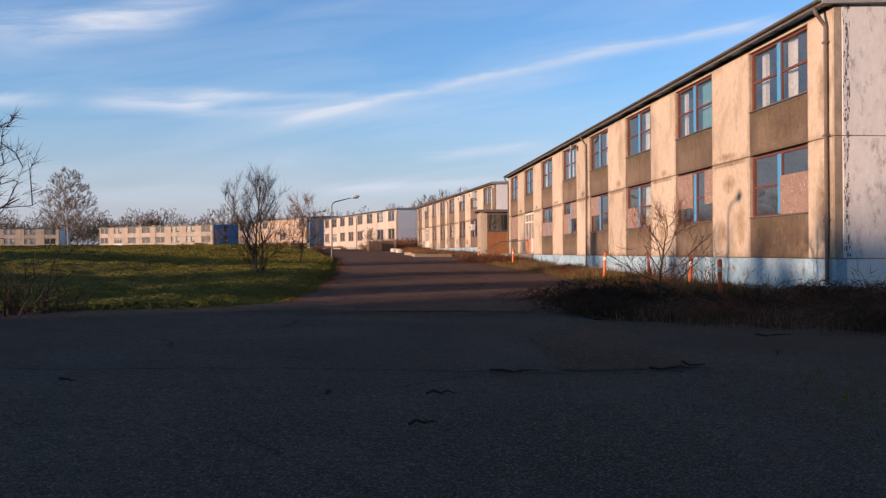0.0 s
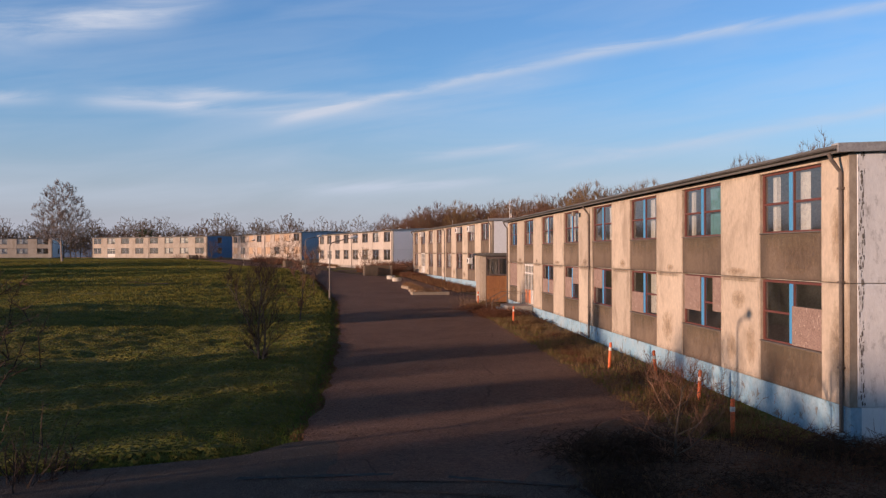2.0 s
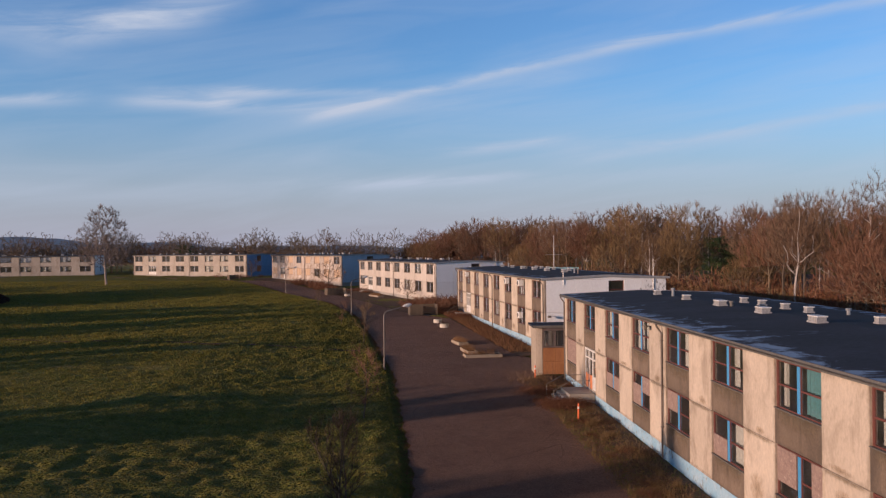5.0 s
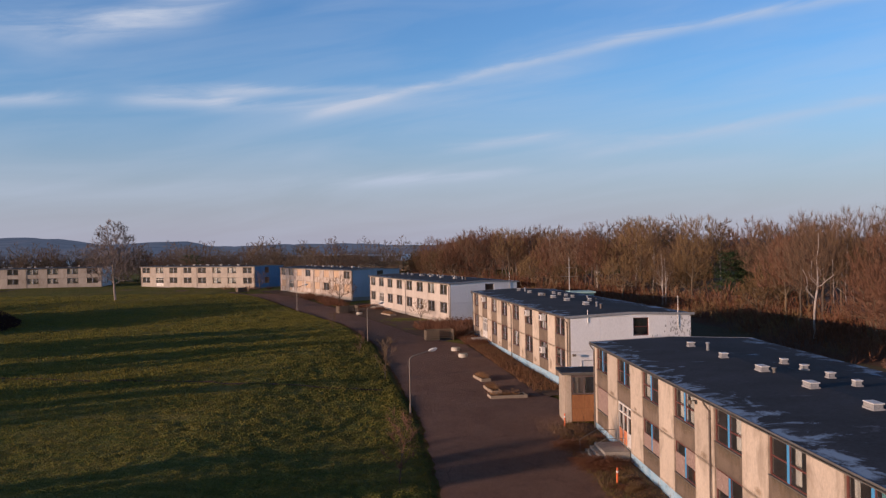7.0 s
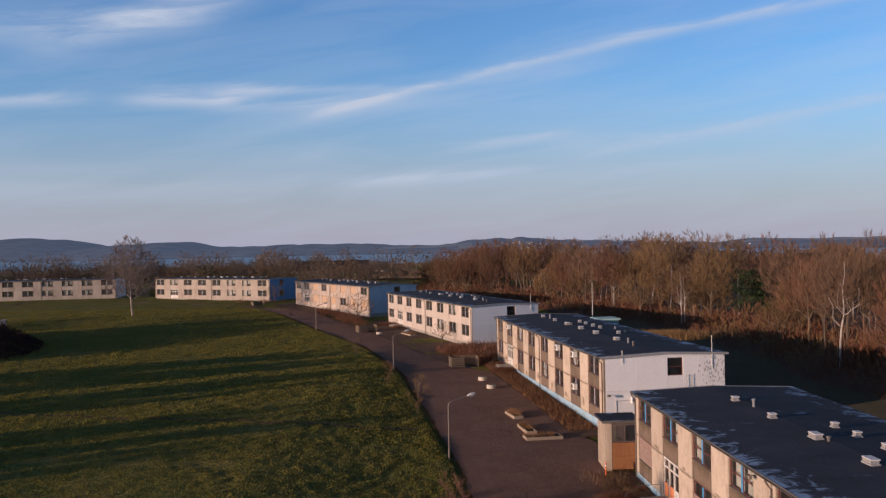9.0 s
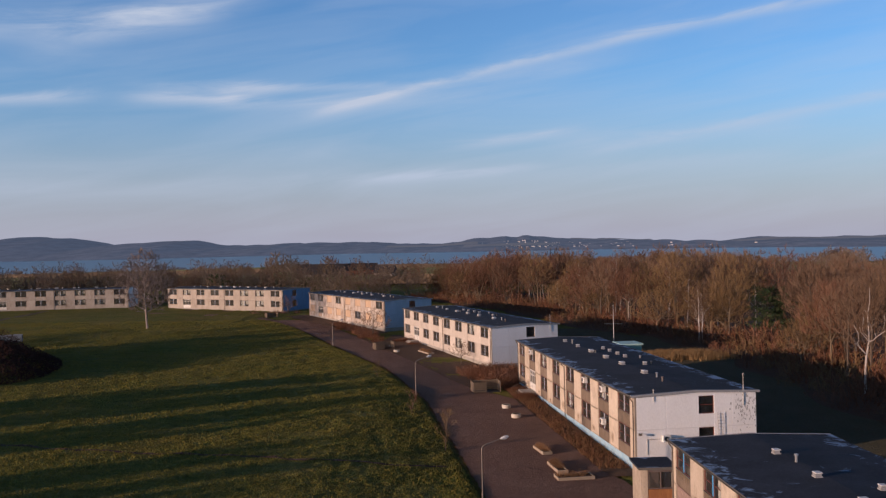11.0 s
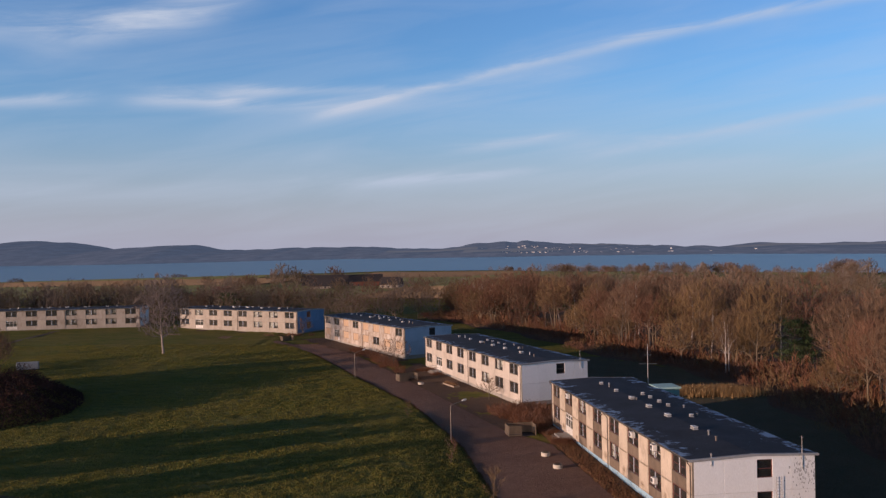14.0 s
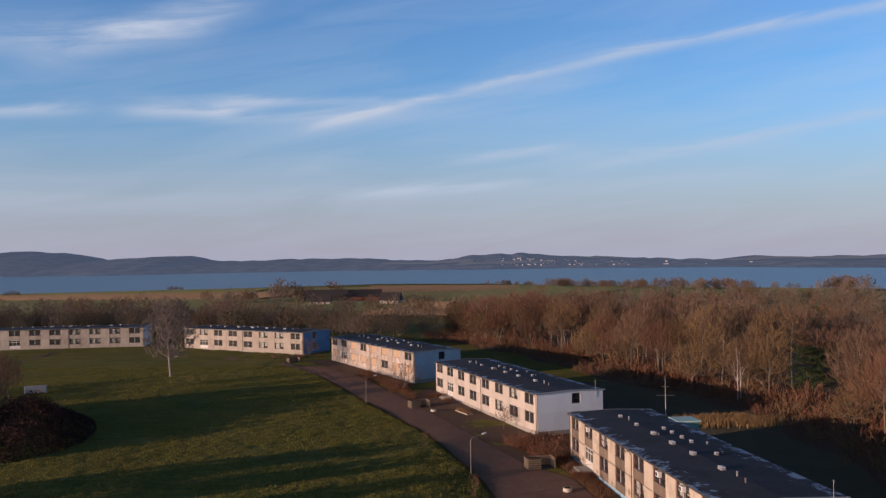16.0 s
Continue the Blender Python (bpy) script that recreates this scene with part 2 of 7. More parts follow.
def twig_material(name, base, tip, through_light=0.0):
    m = bpy.data.materials.new(name)
    m.use_nodes = True
    t = m.node_tree
    bsdf = t.nodes["Principled BSDF"]
    isl = node(t, "ShaderNodeNewGeometry").outputs["Random Per Island"]
    rnd = node(t, "ShaderNodeObjectInfo").outputs["Random"]
    col = blend(t, isl, base, tip)
    v = node(t, "ShaderNodeMapRange", {0: rnd, 1: 0.0, 2: 1.0, 3: 0.7, 4: 1.3}).outputs[0]
    col = blend(t, 1.0, col, node(t, "ShaderNodeCombineColor", {0: v, 1: v, 2: v}).outputs[0], "MULTIPLY")
    t.links.new(col, bsdf.inputs["Base Color"])
    bsdf.inputs["Roughness"].default_value = 0.85
    bsdf.inputs["Specular IOR Level"].default_value = 0.2
    if through_light:
        thin = node(t, "ShaderNodeBsdfTranslucent", {"Color": col})
        mix = node(t, "ShaderNodeMixShader", {0: through_light, 1: bsdf.outputs[0], 2: thin.outputs[0]})
        t.links.new(mix.outputs[0], t.nodes["Material Output"].inputs[0])
    return m


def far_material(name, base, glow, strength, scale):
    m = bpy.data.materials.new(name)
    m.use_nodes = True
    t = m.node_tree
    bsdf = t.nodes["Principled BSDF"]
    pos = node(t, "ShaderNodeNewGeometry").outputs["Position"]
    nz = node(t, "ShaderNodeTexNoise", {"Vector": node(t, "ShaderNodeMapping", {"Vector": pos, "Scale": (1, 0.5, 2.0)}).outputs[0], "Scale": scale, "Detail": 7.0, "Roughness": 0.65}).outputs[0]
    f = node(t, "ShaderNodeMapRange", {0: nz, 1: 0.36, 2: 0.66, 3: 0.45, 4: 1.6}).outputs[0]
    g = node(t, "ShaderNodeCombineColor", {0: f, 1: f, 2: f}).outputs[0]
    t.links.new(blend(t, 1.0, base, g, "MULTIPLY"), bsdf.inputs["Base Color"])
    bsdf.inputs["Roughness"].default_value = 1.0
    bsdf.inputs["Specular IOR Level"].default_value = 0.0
    # Bluish emission lays distance haze over the far shore's own colours.
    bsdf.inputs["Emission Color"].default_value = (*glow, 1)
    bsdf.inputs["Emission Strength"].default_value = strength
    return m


CREAM = paint("cream_concrete_panel", (0.53, 0.445, 0.352), 0.85, (0.43, 0.355, 0.275), 0.7, 0.5, 9.0, 0.14, (0.23, 0.18, 0.135), 0.75, (0.50, 0.74), (1, 1, 0.6), 0.2, 40.0, vary=0.09, grime=((0.16, 0.125, 0.09), 0.12))
CREAM_FAR = paint("pale_concrete_panel", (0.42, 0.365, 0.31), 0.85, (0.31, 0.265, 0.22), 0.9, 0.6, 6.0, 0.15, (0.22, 0.17, 0.13), 0.5, (0.54, 0.76), (1, 1, 0.6), 0.1, 30.0, vary=0.10)
WHITE_FAR_WALL = paint("dirty_white_panel", (0.54, 0.475, 0.41), 0.85, (0.42, 0.365, 0.31), 0.7, 0.6, 6.0, 0.12, (0.27, 0.21, 0.17), 0.5, (0.58, 0.78), (1, 1, 0.6), 0.1, 30.0, vary=0.08)
FLAKING = paint("flaking_pale_panel", (0.50, 0.44, 0.385), 0.85, (0.38, 0.30, 0.24), 0.9, 0.9, 7.0, 0.2, (0.24, 0.16, 0.11), 0.8, (0.48, 0.66), (1, 1, 0.6), 0.1, 30.0, vary=0.12)
BROWN = paint("brown_pebbledash_panel", (0.200, 0.150, 0.110), 0.95, (0.14, 0.105, 0.076), 0.8, 0.6, 24.0, 0.35, (0.09, 0.07, 0.055), 0.8, (0.50, 0.76), (1, 1, 0.6), 0.6, 60.0, vary=0.14, grime=((0.075, 0.06, 0.048), 0.25))
WHITE_WALL = paint("white_painted_concrete", (0.88, 0.875, 0.86), 0.8, (0.80, 0.795, 0.78), 0.6, 0.35, 8.0, 0.06, (0.30, 0.28, 0.26), 0.45, (0.68, 0.80), (1, 1, 0.5), 0.2, 30.0, vary=0.04)
PEELING = paint("peeling_white_gable_paint", (0.78, 0.78, 0.77), 0.85, (0.66, 0.66, 0.65), 0.8, 0.4, 8.0, 0.08, (0.27, 0.25, 0.23), 0.5, (0.64, 0.78), (1, 1, 0.5), 0.2, 30.0, vary=0.04, grime=((0.10, 0.09, 0.075), -0.02))
BLUE_GABLE = paint("weathered_blue_gable_paint", (0.17, 0.28, 0.44), 0.85, (0.22, 0.33, 0.47), 0.7, 0.5, 8.0, 0.1, (0.12, 0.17, 0.25), 0.6, (0.58, 0.74), (1, 1, 0.5), vary=0.05)
# Fourth block's gable: the blue of its shade is put into the wall colour.
SHADE_BLUE = paint("shade_blue_gable_paint", (0.44, 0.51, 0.60), 0.85, (0.36, 0.42, 0.50), 0.7, 0.5, 8.0, 0.1, (0.25, 0.27, 0.30), 0.6, (0.58, 0.74), (1, 1, 0.5), vary=0.05)
BLUE_PLINTH = paint("light_blue_plinth_paint", (0.24, 0.43, 0.56), 0.8, (0.42, 0.53, 0.59), 0.8, 1.4, 10.0, 0.16, (0.20, 0.17, 0.14), 2.2, (0.57, 0.63), (1, 1, 1), 0.2, 30.0)
GREY_PLINTH = paint("grey_concrete_plinth", (0.36, 0.33, 0.29), 0.9, (0.24, 0.22, 0.19), 0.7, 0.8, 12.0, 0.15)
FELT = paint("dark_roofing_felt", (0.028, 0.034, 0.046), 0.88, (0.045, 0.052, 0.070), 0.9, 0.35, 5.0, 0.25, (0.12, 0.15, 0.20), 0.45, (0.66, 0.74), (1, 1, 1), 0.3, 20.0, spec=0.2)


def wet_sheen_streaks(m, tone, reach):
    """Streaks up from the eaves, wet felt's pale blue reflection put into base colour."""
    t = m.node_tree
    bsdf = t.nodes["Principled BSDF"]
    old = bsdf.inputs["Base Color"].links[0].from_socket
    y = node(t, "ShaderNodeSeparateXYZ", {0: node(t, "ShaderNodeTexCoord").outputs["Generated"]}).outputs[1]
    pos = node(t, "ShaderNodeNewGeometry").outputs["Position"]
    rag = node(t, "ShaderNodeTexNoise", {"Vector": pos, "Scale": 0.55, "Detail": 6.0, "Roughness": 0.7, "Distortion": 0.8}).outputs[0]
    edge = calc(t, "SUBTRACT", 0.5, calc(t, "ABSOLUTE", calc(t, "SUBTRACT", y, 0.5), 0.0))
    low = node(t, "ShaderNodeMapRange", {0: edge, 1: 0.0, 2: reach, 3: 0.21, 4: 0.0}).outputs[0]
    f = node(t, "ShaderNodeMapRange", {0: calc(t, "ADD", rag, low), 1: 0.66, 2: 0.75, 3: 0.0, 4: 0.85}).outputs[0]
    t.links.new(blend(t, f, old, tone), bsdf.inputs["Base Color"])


wet_sheen_streaks(FELT, (0.30, 0.44, 0.62), 0.24)
FASCIA = paint("grey_metal_fascia", (0.17, 0.16, 0.145), 0.6, (0.11, 0.10, 0.09), 0.6, 1.0, 10.0, 0.2, metal=0.3)
PIPE = paint("brown_grey_downpipe", (0.17, 0.14, 0.12), 0.6, metal=0.2, bump=0.0)
RED_FRAME = paint("red_brown_window_frame", (0.145, 0.048, 0.038), 0.6, (0.10, 0.04, 0.033), 0.6, 2.0, 20.0, 0.15, bump=0.1)
GREY_FRAME = paint("weathered_dark_window_frame", (0.12, 0.085, 0.075), 0.6, (0.2, 0.18, 0.17), 0.5, 2.0, bump=0.0)
GREY_VENT = paint("pale_grey_vent_metal", (0.34, 0.34, 0.34), 0.6, (0.24, 0.24, 0.24), 0.6, 3.0, bump=0.0)
BLUE_POST = paint("bright_blue_mullion_paint", (0.06, 0.27, 0.52), 0.55, (0.08, 0.33, 0.58), 0.5, 2.0, 20.0, 0.1, bump=0.05)
PALE_POST = paint("pale_grey_mullion_paint", (0.36, 0.40, 0.45), 0.6, bump=0.0)
GLASS = glass_material()


def stain_material(name, tone, edge):
    """A soft ragged stain: round, or hanging from its upper edge."""
    m = bpy.data.materials.new(name)
    m.use_nodes = True
    t = m.node_tree
    bsdf = t.nodes["Principled BSDF"]
    bsdf.inputs["Base Color"].default_value = (*tone, 1)
    bsdf.inputs["Roughness"].default_value = 0.95
    g = node(t, "ShaderNodeSeparateXYZ", {0: node(t, "ShaderNodeTexCoord").outputs["Generated"]}).outputs
    pos = node(t, "ShaderNodeNewGeometry").outputs["Position"]
    rag = node(t, "ShaderNodeTexNoise", {"Vector": node(t, "ShaderNodeMapping", {"Vector": pos, "Scale": (1, 1, 0.35 if edge else 0.8)}).outputs[0], "Scale": 5.0, "Detail": 7.0, "Roughness": 0.68}).outputs[0]
    side = calc(t, "MULTIPLY_ADD", g[0], 2.0, -1.0)
    up = calc(t, "MULTIPLY_ADD", g[2], 2.0, -1.0)
    if edge:
        body = calc(t, "MULTIPLY", calc(t, "POWER", g[2], 1.6), calc(t, "SUBTRACT", 1.0, calc(t, "POWER", calc(t, "ABSOLUTE", side), 6.0)))
    else:
        body = calc(t, "SUBTRACT", 1.0, calc(t, "SQRT", calc(t, "ADD", calc(t, "MULTIPLY", side, side), calc(t, "MULTIPLY", up, up))), clamp=True)
    f = calc(t, "MULTIPLY_ADD", calc(t, "SUBTRACT", rag, 0.5), 1.5, body)
    f = node(t, "ShaderNodeMapRange", {0: calc(t, "MULTIPLY", f, calc(t, "MULTIPLY", body, 3.0, clamp=True)), 1: 0.05, 2: 0.95, 3: 0.0, 4: 0.62}).outputs[0]
    mix = node(t, "ShaderNodeMixShader", {0: f, 1: node(t, "ShaderNodeBsdfTransparent").outputs[0], 2: bsdf.outputs[0]})
    t.links.new(mix.outputs[0], t.nodes["Material Output"].inputs[0])
    return m


DAMP = stain_material("brown_damp_stain", (0.16, 0.115, 0.075), False)
DARK_DAMP = stain_material("blackish_damp_stain", (0.062, 0.045, 0.034), False)
RUNS = stain_material("dark_mossy_runs", (0.085, 0.07, 0.045), True)
CHIPBOARD = paint("weathered_chipboard", (0.30, 0.215, 0.18), 0.9, (0.20, 0.13, 0.11), 0.8, 4.0, 30.0, 0.45, (0.50, 0.40, 0.34), 8.0, (0.58, 0.64), bump=0.2)
PLYWOOD = paint("orange_plywood_board", (0.50, 0.355, 0.24), 0.8, (0.40, 0.27, 0.18), 0.7, 1.5, 12.0, 0.15, stretch=(1, 1, 0.3))
CURTAIN = paint("off_white_curtain", (0.56, 0.55, 0.52), 0.9, (0.42, 0.40, 0.38), 0.4, 3.0, bump=0.0)
TEAL_CURTAIN = paint("teal_curtain", (0.10, 0.27, 0.30), 0.9, (0.07, 0.20, 0.23), 0.4, 3.0, bump=0.0)
ROOM = paint("dull_interior_plaster", (0.55, 0.53, 0.49), 0.9, bump=0.0)
WHITE_TRIM = paint("white_painted_trim", (0.68, 0.65, 0.60), 0.6, (0.5, 0.47, 0.43), 0.5, 2.0, bump=0.05)
ORANGE_DOOR = paint("faded_orange_door_panel", (0.62, 0.22, 0.10), 0.6, (0.50, 0.18, 0.09), 0.5, 2.0, bump=0.05)
DRUM = paint("yellowed_white_concrete", (0.56, 0.51, 0.43), 0.85, (0.40, 0.36, 0.29), 0.7, 2.0)
CONCRETE = paint("grey_concrete", (0.36, 0.33, 0.29), 0.9, (0.22, 0.20, 0.17), 0.8, 1.0, 14.0, 0.18, (0.10, 0.10, 0.06), 0.9, (0.58, 0.74))
STEEL = paint("galvanised_steel", (0.42, 0.42, 0.42), 0.45, (0.30, 0.29, 0.28), 0.6, 2.0, metal=0.7, bump=0.05)
LAMP_STEEL = paint("grey_lamp_steel", (0.24, 0.21, 0.18), 0.55, (0.17, 0.14, 0.115), 0.6, 1.0, metal=0.4, bump=0.05)
WHITE_PLASTIC = paint("white_plastic_housing", (0.74, 0.73, 0.70), 0.5, (0.62, 0.60, 0.56), 0.4, 2.0, bump=0.0)
DARK_METAL = paint("dark_metal", (0.05, 0.05, 0.055), 0.5, bump=0.0)
ORANGE_POST = paint("orange_marker_plastic", (0.80, 0.17, 0.05), 0.55, (0.66, 0.16, 0.07), 0.5, 4.0, bump=0.05)
REFLECT = paint("white_reflector_band", (0.78, 0.76, 0.72), 0.4, bump=0.0)
OLD_WOOD = paint("weathered_grey_wood", (0.18, 0.135, 0.095), 0.9, (0.10, 0.078, 0.056), 0.8, 2.0, 20.0, 0.2, stretch=(1, 1, 0.3))
PLANTER_STONE = paint("pale_planter_stone", (0.36, 0.29, 0.215), 0.9, (0.24, 0.19, 0.14), 0.8, 2.0, 20.0, 0.2)
RUST_BOARD = paint("orange_brown_stained_boards", (0.34, 0.15, 0.060), 0.75, (0.24, 0.10, 0.045), 0.8, 1.5, 14.0, 0.2, stretch=(1, 1, 0.25), vary=0.12)
SHED_GREEN = paint("pale_green_shed_cladding", (0.22, 0.38, 0.34), 0.7, (0.17, 0.30, 0.27), 0.6, 1.0)
PALE_GREEN = paint("pale_green_roof_sheet", (0.45, 0.66, 0.60), 0.6, (0.36, 0.55, 0.50), 0.6, 1.0)
GRASS = ground_material()
ASPHALT = asphalt_material("reddish_old_asphalt", (0.225, 0.138, 0.104), (0.285, 0.184, 0.142), 3.0)
GREY_ASPHALT = asphalt_material("grey_old_asphalt", (0.195, 0.152, 0.124), (0.110, 0.086, 0.070), 11.0)
PATCH_ASPHALT = asphalt_material("paler_repair_asphalt", (0.19, 0.135, 0.10), (0.13, 0.09, 0.066), 23.0)
PEELED = paint("bare_dirty_concrete", (0.13, 0.12, 0.105), 0.9, (0.24, 0.22, 0.20), 0.7, 5.0, bump=0.2)
MILDEW = paint("grey_mildew", (0.40, 0.39, 0.37), 0.9, (0.55, 0.54, 0.52), 0.8, 5.0, bump=0.0)
ROUGH_GRASS = paint("dull_rough_grass", (0.075, 0.074, 0.034), 0.95, (0.11, 0.088, 0.045), 0.9, 0.25, 6.0, 0.35, grains=(9.0, 6.0))
TAR = paint("old_black_tar", (0.010, 0.009, 0.008), 0.7, bump=0.3)
SOIL = paint("dead_leaf_soil", (0.080, 0.047, 0.028), 0.95, (0.13, 0.072, 0.038), 0.9, 1.0, 16.0, 0.4, grains=(12.0, 5.0))
BARK_OLIVE = paint("olive_grey_bark", (0.17, 0.128, 0.085), 0.9, (0.11, 0.082, 0.056), 0.7, 3.0, bump=0.4)
BARK = paint("grey_brown_bark", (0.115, 0.088, 0.066), 0.9, (0.07, 0.055, 0.042), 0.7, 3.0, bump=0.4)
BIRCH_BARK = paint("white_birch_bark", (0.46, 0.41, 0.37), 0.8, (0.33, 0.28, 0.25), 0.5, 2.0, 10.0, 0.15, (0.06, 0.05, 0.045), 4.0, (0.6, 0.66), (1, 1, 2.0))
GREY_BIRCH = paint("grey_pink_birch_bark", (0.34, 0.28, 0.24), 0.85, (0.24, 0.19, 0.16), 0.6, 2.0, 10.0, 0.2, (0.06, 0.05, 0.045), 3.0, (0.56, 0.66), (1, 1, 2.0))
TWIG_RED = twig_material("red_brown_twigs", (0.155, 0.078, 0.050), (0.230, 0.124, 0.080))
TWIG_OLIVE = twig_material("olive_brown_twigs", (0.148, 0.094, 0.048), (0.220, 0.145, 0.072))
TWIG_GREY = twig_material("grey_brown_twigs", (0.145, 0.092, 0.060), (0.22, 0.145, 0.095))
TWIG_CLUMP = twig_material("dark_red_shrub_twigs", (0.040, 0.018, 0.015), (0.085, 0.040, 0.030))
TWIG_PALE = twig_material("pale_birch_twigs", (0.26, 0.205, 0.18), (0.37, 0.30, 0.265))
# Far trees' twigs, paled to grey-pink to carry distance haze in their colour.
TWIG_HAZE = twig_material("haze_paled_twigs", (0.235, 0.18, 0.15), (0.33, 0.26, 0.22))
TWIG_DARK = twig_material("dark_twigs", (0.045, 0.030, 0.024), (0.085, 0.055, 0.040))
NEEDLE = twig_material("pine_needles", (0.030, 0.055, 0.022), (0.070, 0.100, 0.038))
DRY = twig_material("dry_grass_blades", (0.20, 0.125, 0.060), (0.34, 0.23, 0.11), 0.35)
BRAMBLE_DARK = twig_material("dark_bramble_canes", (0.050, 0.027, 0.018), (0.105, 0.060, 0.036))
PLANTER_WEED = twig_material("tawny_dead_stems", (0.20, 0.105, 0.050), (0.34, 0.195, 0.095))
LITTER = twig_material("dead_leaf_flakes", (0.060, 0.032, 0.018), (0.15, 0.085, 0.045))
ORANGE_LEAF = twig_material("orange_leaf_flakes", (0.17, 0.075, 0.030), (0.36, 0.19, 0.075))
BRAMBLE = twig_material("red_bramble_stems", (0.110, 0.046, 0.028), (0.195, 0.088, 0.046))
BLADE = twig_material("grass_blades", (0.070, 0.130, 0.015), (0.160, 0.170, 0.035), 0.35)
TUFT = twig_material("lawn_tufts", (0.185, 0.184, 0.034), (0.295, 0.235, 0.058), 0.35)
WATER = paint("lake_water", (0.080, 0.138, 0.215), 0.34, (0.098, 0.158, 0.235), 0.6, 0.004, 0.05, 0.05, bump=0.25, bump_scale=0.05)
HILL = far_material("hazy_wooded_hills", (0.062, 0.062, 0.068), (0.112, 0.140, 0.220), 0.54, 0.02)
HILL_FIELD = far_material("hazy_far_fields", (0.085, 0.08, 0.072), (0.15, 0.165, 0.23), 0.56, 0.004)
FIELD_GREEN = paint("winter_wheat_field", (0.17, 0.19, 0.070), 0.95, (0.20, 0.19, 0.085), 0.7, 0.02, 0.3, 0.1, grains=(2.0, 4.0))
FIELD_STUBBLE = paint("stubble_field", (0.24, 0.165, 0.10), 0.95, (0.18, 0.13, 0.08), 0.7, 0.02, 0.3, 0.12, grains=(2.0, 4.0))
TILE_ROOF = paint("dark_tile_roof", (0.045, 0.038, 0.038), 0.8, bump=0.0)
RED_ROOF = paint("red_tile_roof", (0.20, 0.075, 0.05), 0.85, bump=0.0)

# ---- building blocks ----


def mesh_of(name, verts, faces, material=None):
    me = bpy.data.meshes.new(name)
    me.from_pydata([tuple(v) for v in verts], [], faces)
    if material:
        me.materials.append(material)
    me.update()
    return me


class Shape:
    """Vertices and faces gathered for one mesh."""

    def __init__(self):
        self.v, self.f = [], []

    def add(self, verts, faces):
        n = len(self.v)
        self.v += [tuple(p) for p in verts]
        self.f += [tuple(i + n for i in f) for f in faces]
        return self

    def box(self, x0, y0, z0, x1, y1, z1):
        v = [(x, y, z) for z in (z0, z1) for y in (y0, y1) for x in (x0, x1)]
        return self.add(v, [(0, 2, 3, 1), (4, 5, 7, 6), (0, 1, 5, 4), (2, 6, 7, 3), (0, 4, 6, 2), (1, 3, 7, 5)])

    def slab(self, x0, y0, z0, x1, y1, z1, c=0.015):
        """A box whose face towards -y has chamfered edges."""
        v = [(x0 + c, y0, z0 + c), (x1 - c, y0, z0 + c), (x1 - c, y0, z1 - c), (x0 + c, y0, z1 - c),
             (x0, y0 + c, z0), (x1, y0 + c, z0), (x1, y0 + c, z1), (x0, y0 + c, z1),
             (x0, y1, z0), (x1, y1, z0), (x1, y1, z1), (x0, y1, z1)]
        f = [(0, 1, 2, 3)]
        for a in range(4):
            b = (a + 1) % 4
            f += [(a, 4 + a, 4 + b, b), (4 + a, 8 + a, 8 + b, 4 + b)]
        return self.add(v, f + [(11, 10, 9, 8)])

    def framed(self, x0, y0, z0, x1, y1, z1, c=0.02, rim=0.09, sunk=0.022):
        """A slab whose face towards -y is sunk inside a narrow rim."""
        n = len(self.v)
        self.slab(x0, y0, z0, x1, y1, z1, c)
        self.f = [f for f in self.f if f != (n, n + 1, n + 2, n + 3)]
        m = len(self.v)
        for k, y in ((rim, y0), (rim + 0.02, y0 + sunk)):
            self.v += [(x0 + k, y, z0 + k), (x1 - k, y, z0 + k), (x1 - k, y, z1 - k), (x0 + k, y, z1 - k)]
        for a in range(4):
            b = (a + 1) % 4
            self.f += [(n + a, n + b, m + b, m + a), (m + a, m + b, m + 4 + b, m + 4 + a)]
        self.f.append((m + 4, m + 5, m + 6, m + 7))
        return self

    def tube(self, points, radii, sides=6, cap=True):
        pts = [Vector(p) for p in points]
        if not hasattr(radii, "__len__"):
            radii = [radii] * len(pts)
        rings = []
        for i, p in enumerate(pts):
            d = (pts[min(i + 1, len(pts) - 1)] - pts[max(i - 1, 0)]).normalized()
            a = d.orthogonal().normalized()
            b = d.cross(a)
            rings.append([p + radii[i] * (math.cos(2 * math.pi * k / sides) * a + math.sin(2 * math.pi * k / sides) * b) for k in range(sides)])
        # keep neighbouring rings from twisting
        for i in range(1, len(rings)):
            best = min(range(sides), key=lambda s: (rings[i][s] - pts[i] - rings[i - 1][0] + pts[i - 1]).length)
            rings[i] = rings[i][best:] + rings[i][:best]
        n = len(self.v)
        self.v += [tuple(p) for r in rings for p in r]
        for i in range(len(rings) - 1):
            for k in range(sides):
                m = (k + 1) % sides
                self.f.append((n + i * sides + k, n + i * sides + m, n + (i + 1) * sides + m, n + (i + 1) * sides + k))
        if cap:
            self.f.append(tuple(n + k for k in reversed(range(sides))))
            self.f.append(tuple(n + (len(rings) - 1) * sides + k for k in range(sides)))
        return self

    def mesh(self, name, material):
        return mesh_of(name, self.v, self.f, material)


def part(name, shape, material, parent, label="", at=(0, 0, 0)):
    me = shape if isinstance(shape, bpy.types.Mesh) else shape.mesh(name, material)
    ob = new(name, me)
    ob.parent = parent
    ob.location = at
    if label:
        ob["label"] = label
    return ob


def thing(name, m, label, category, group="", kind=""):
    ob = new(name)
    ob.empty_display_size = 0.2
    ob.matrix_basis = m
    return tagged(ob, label, category, group, kind)


SHARED = {}


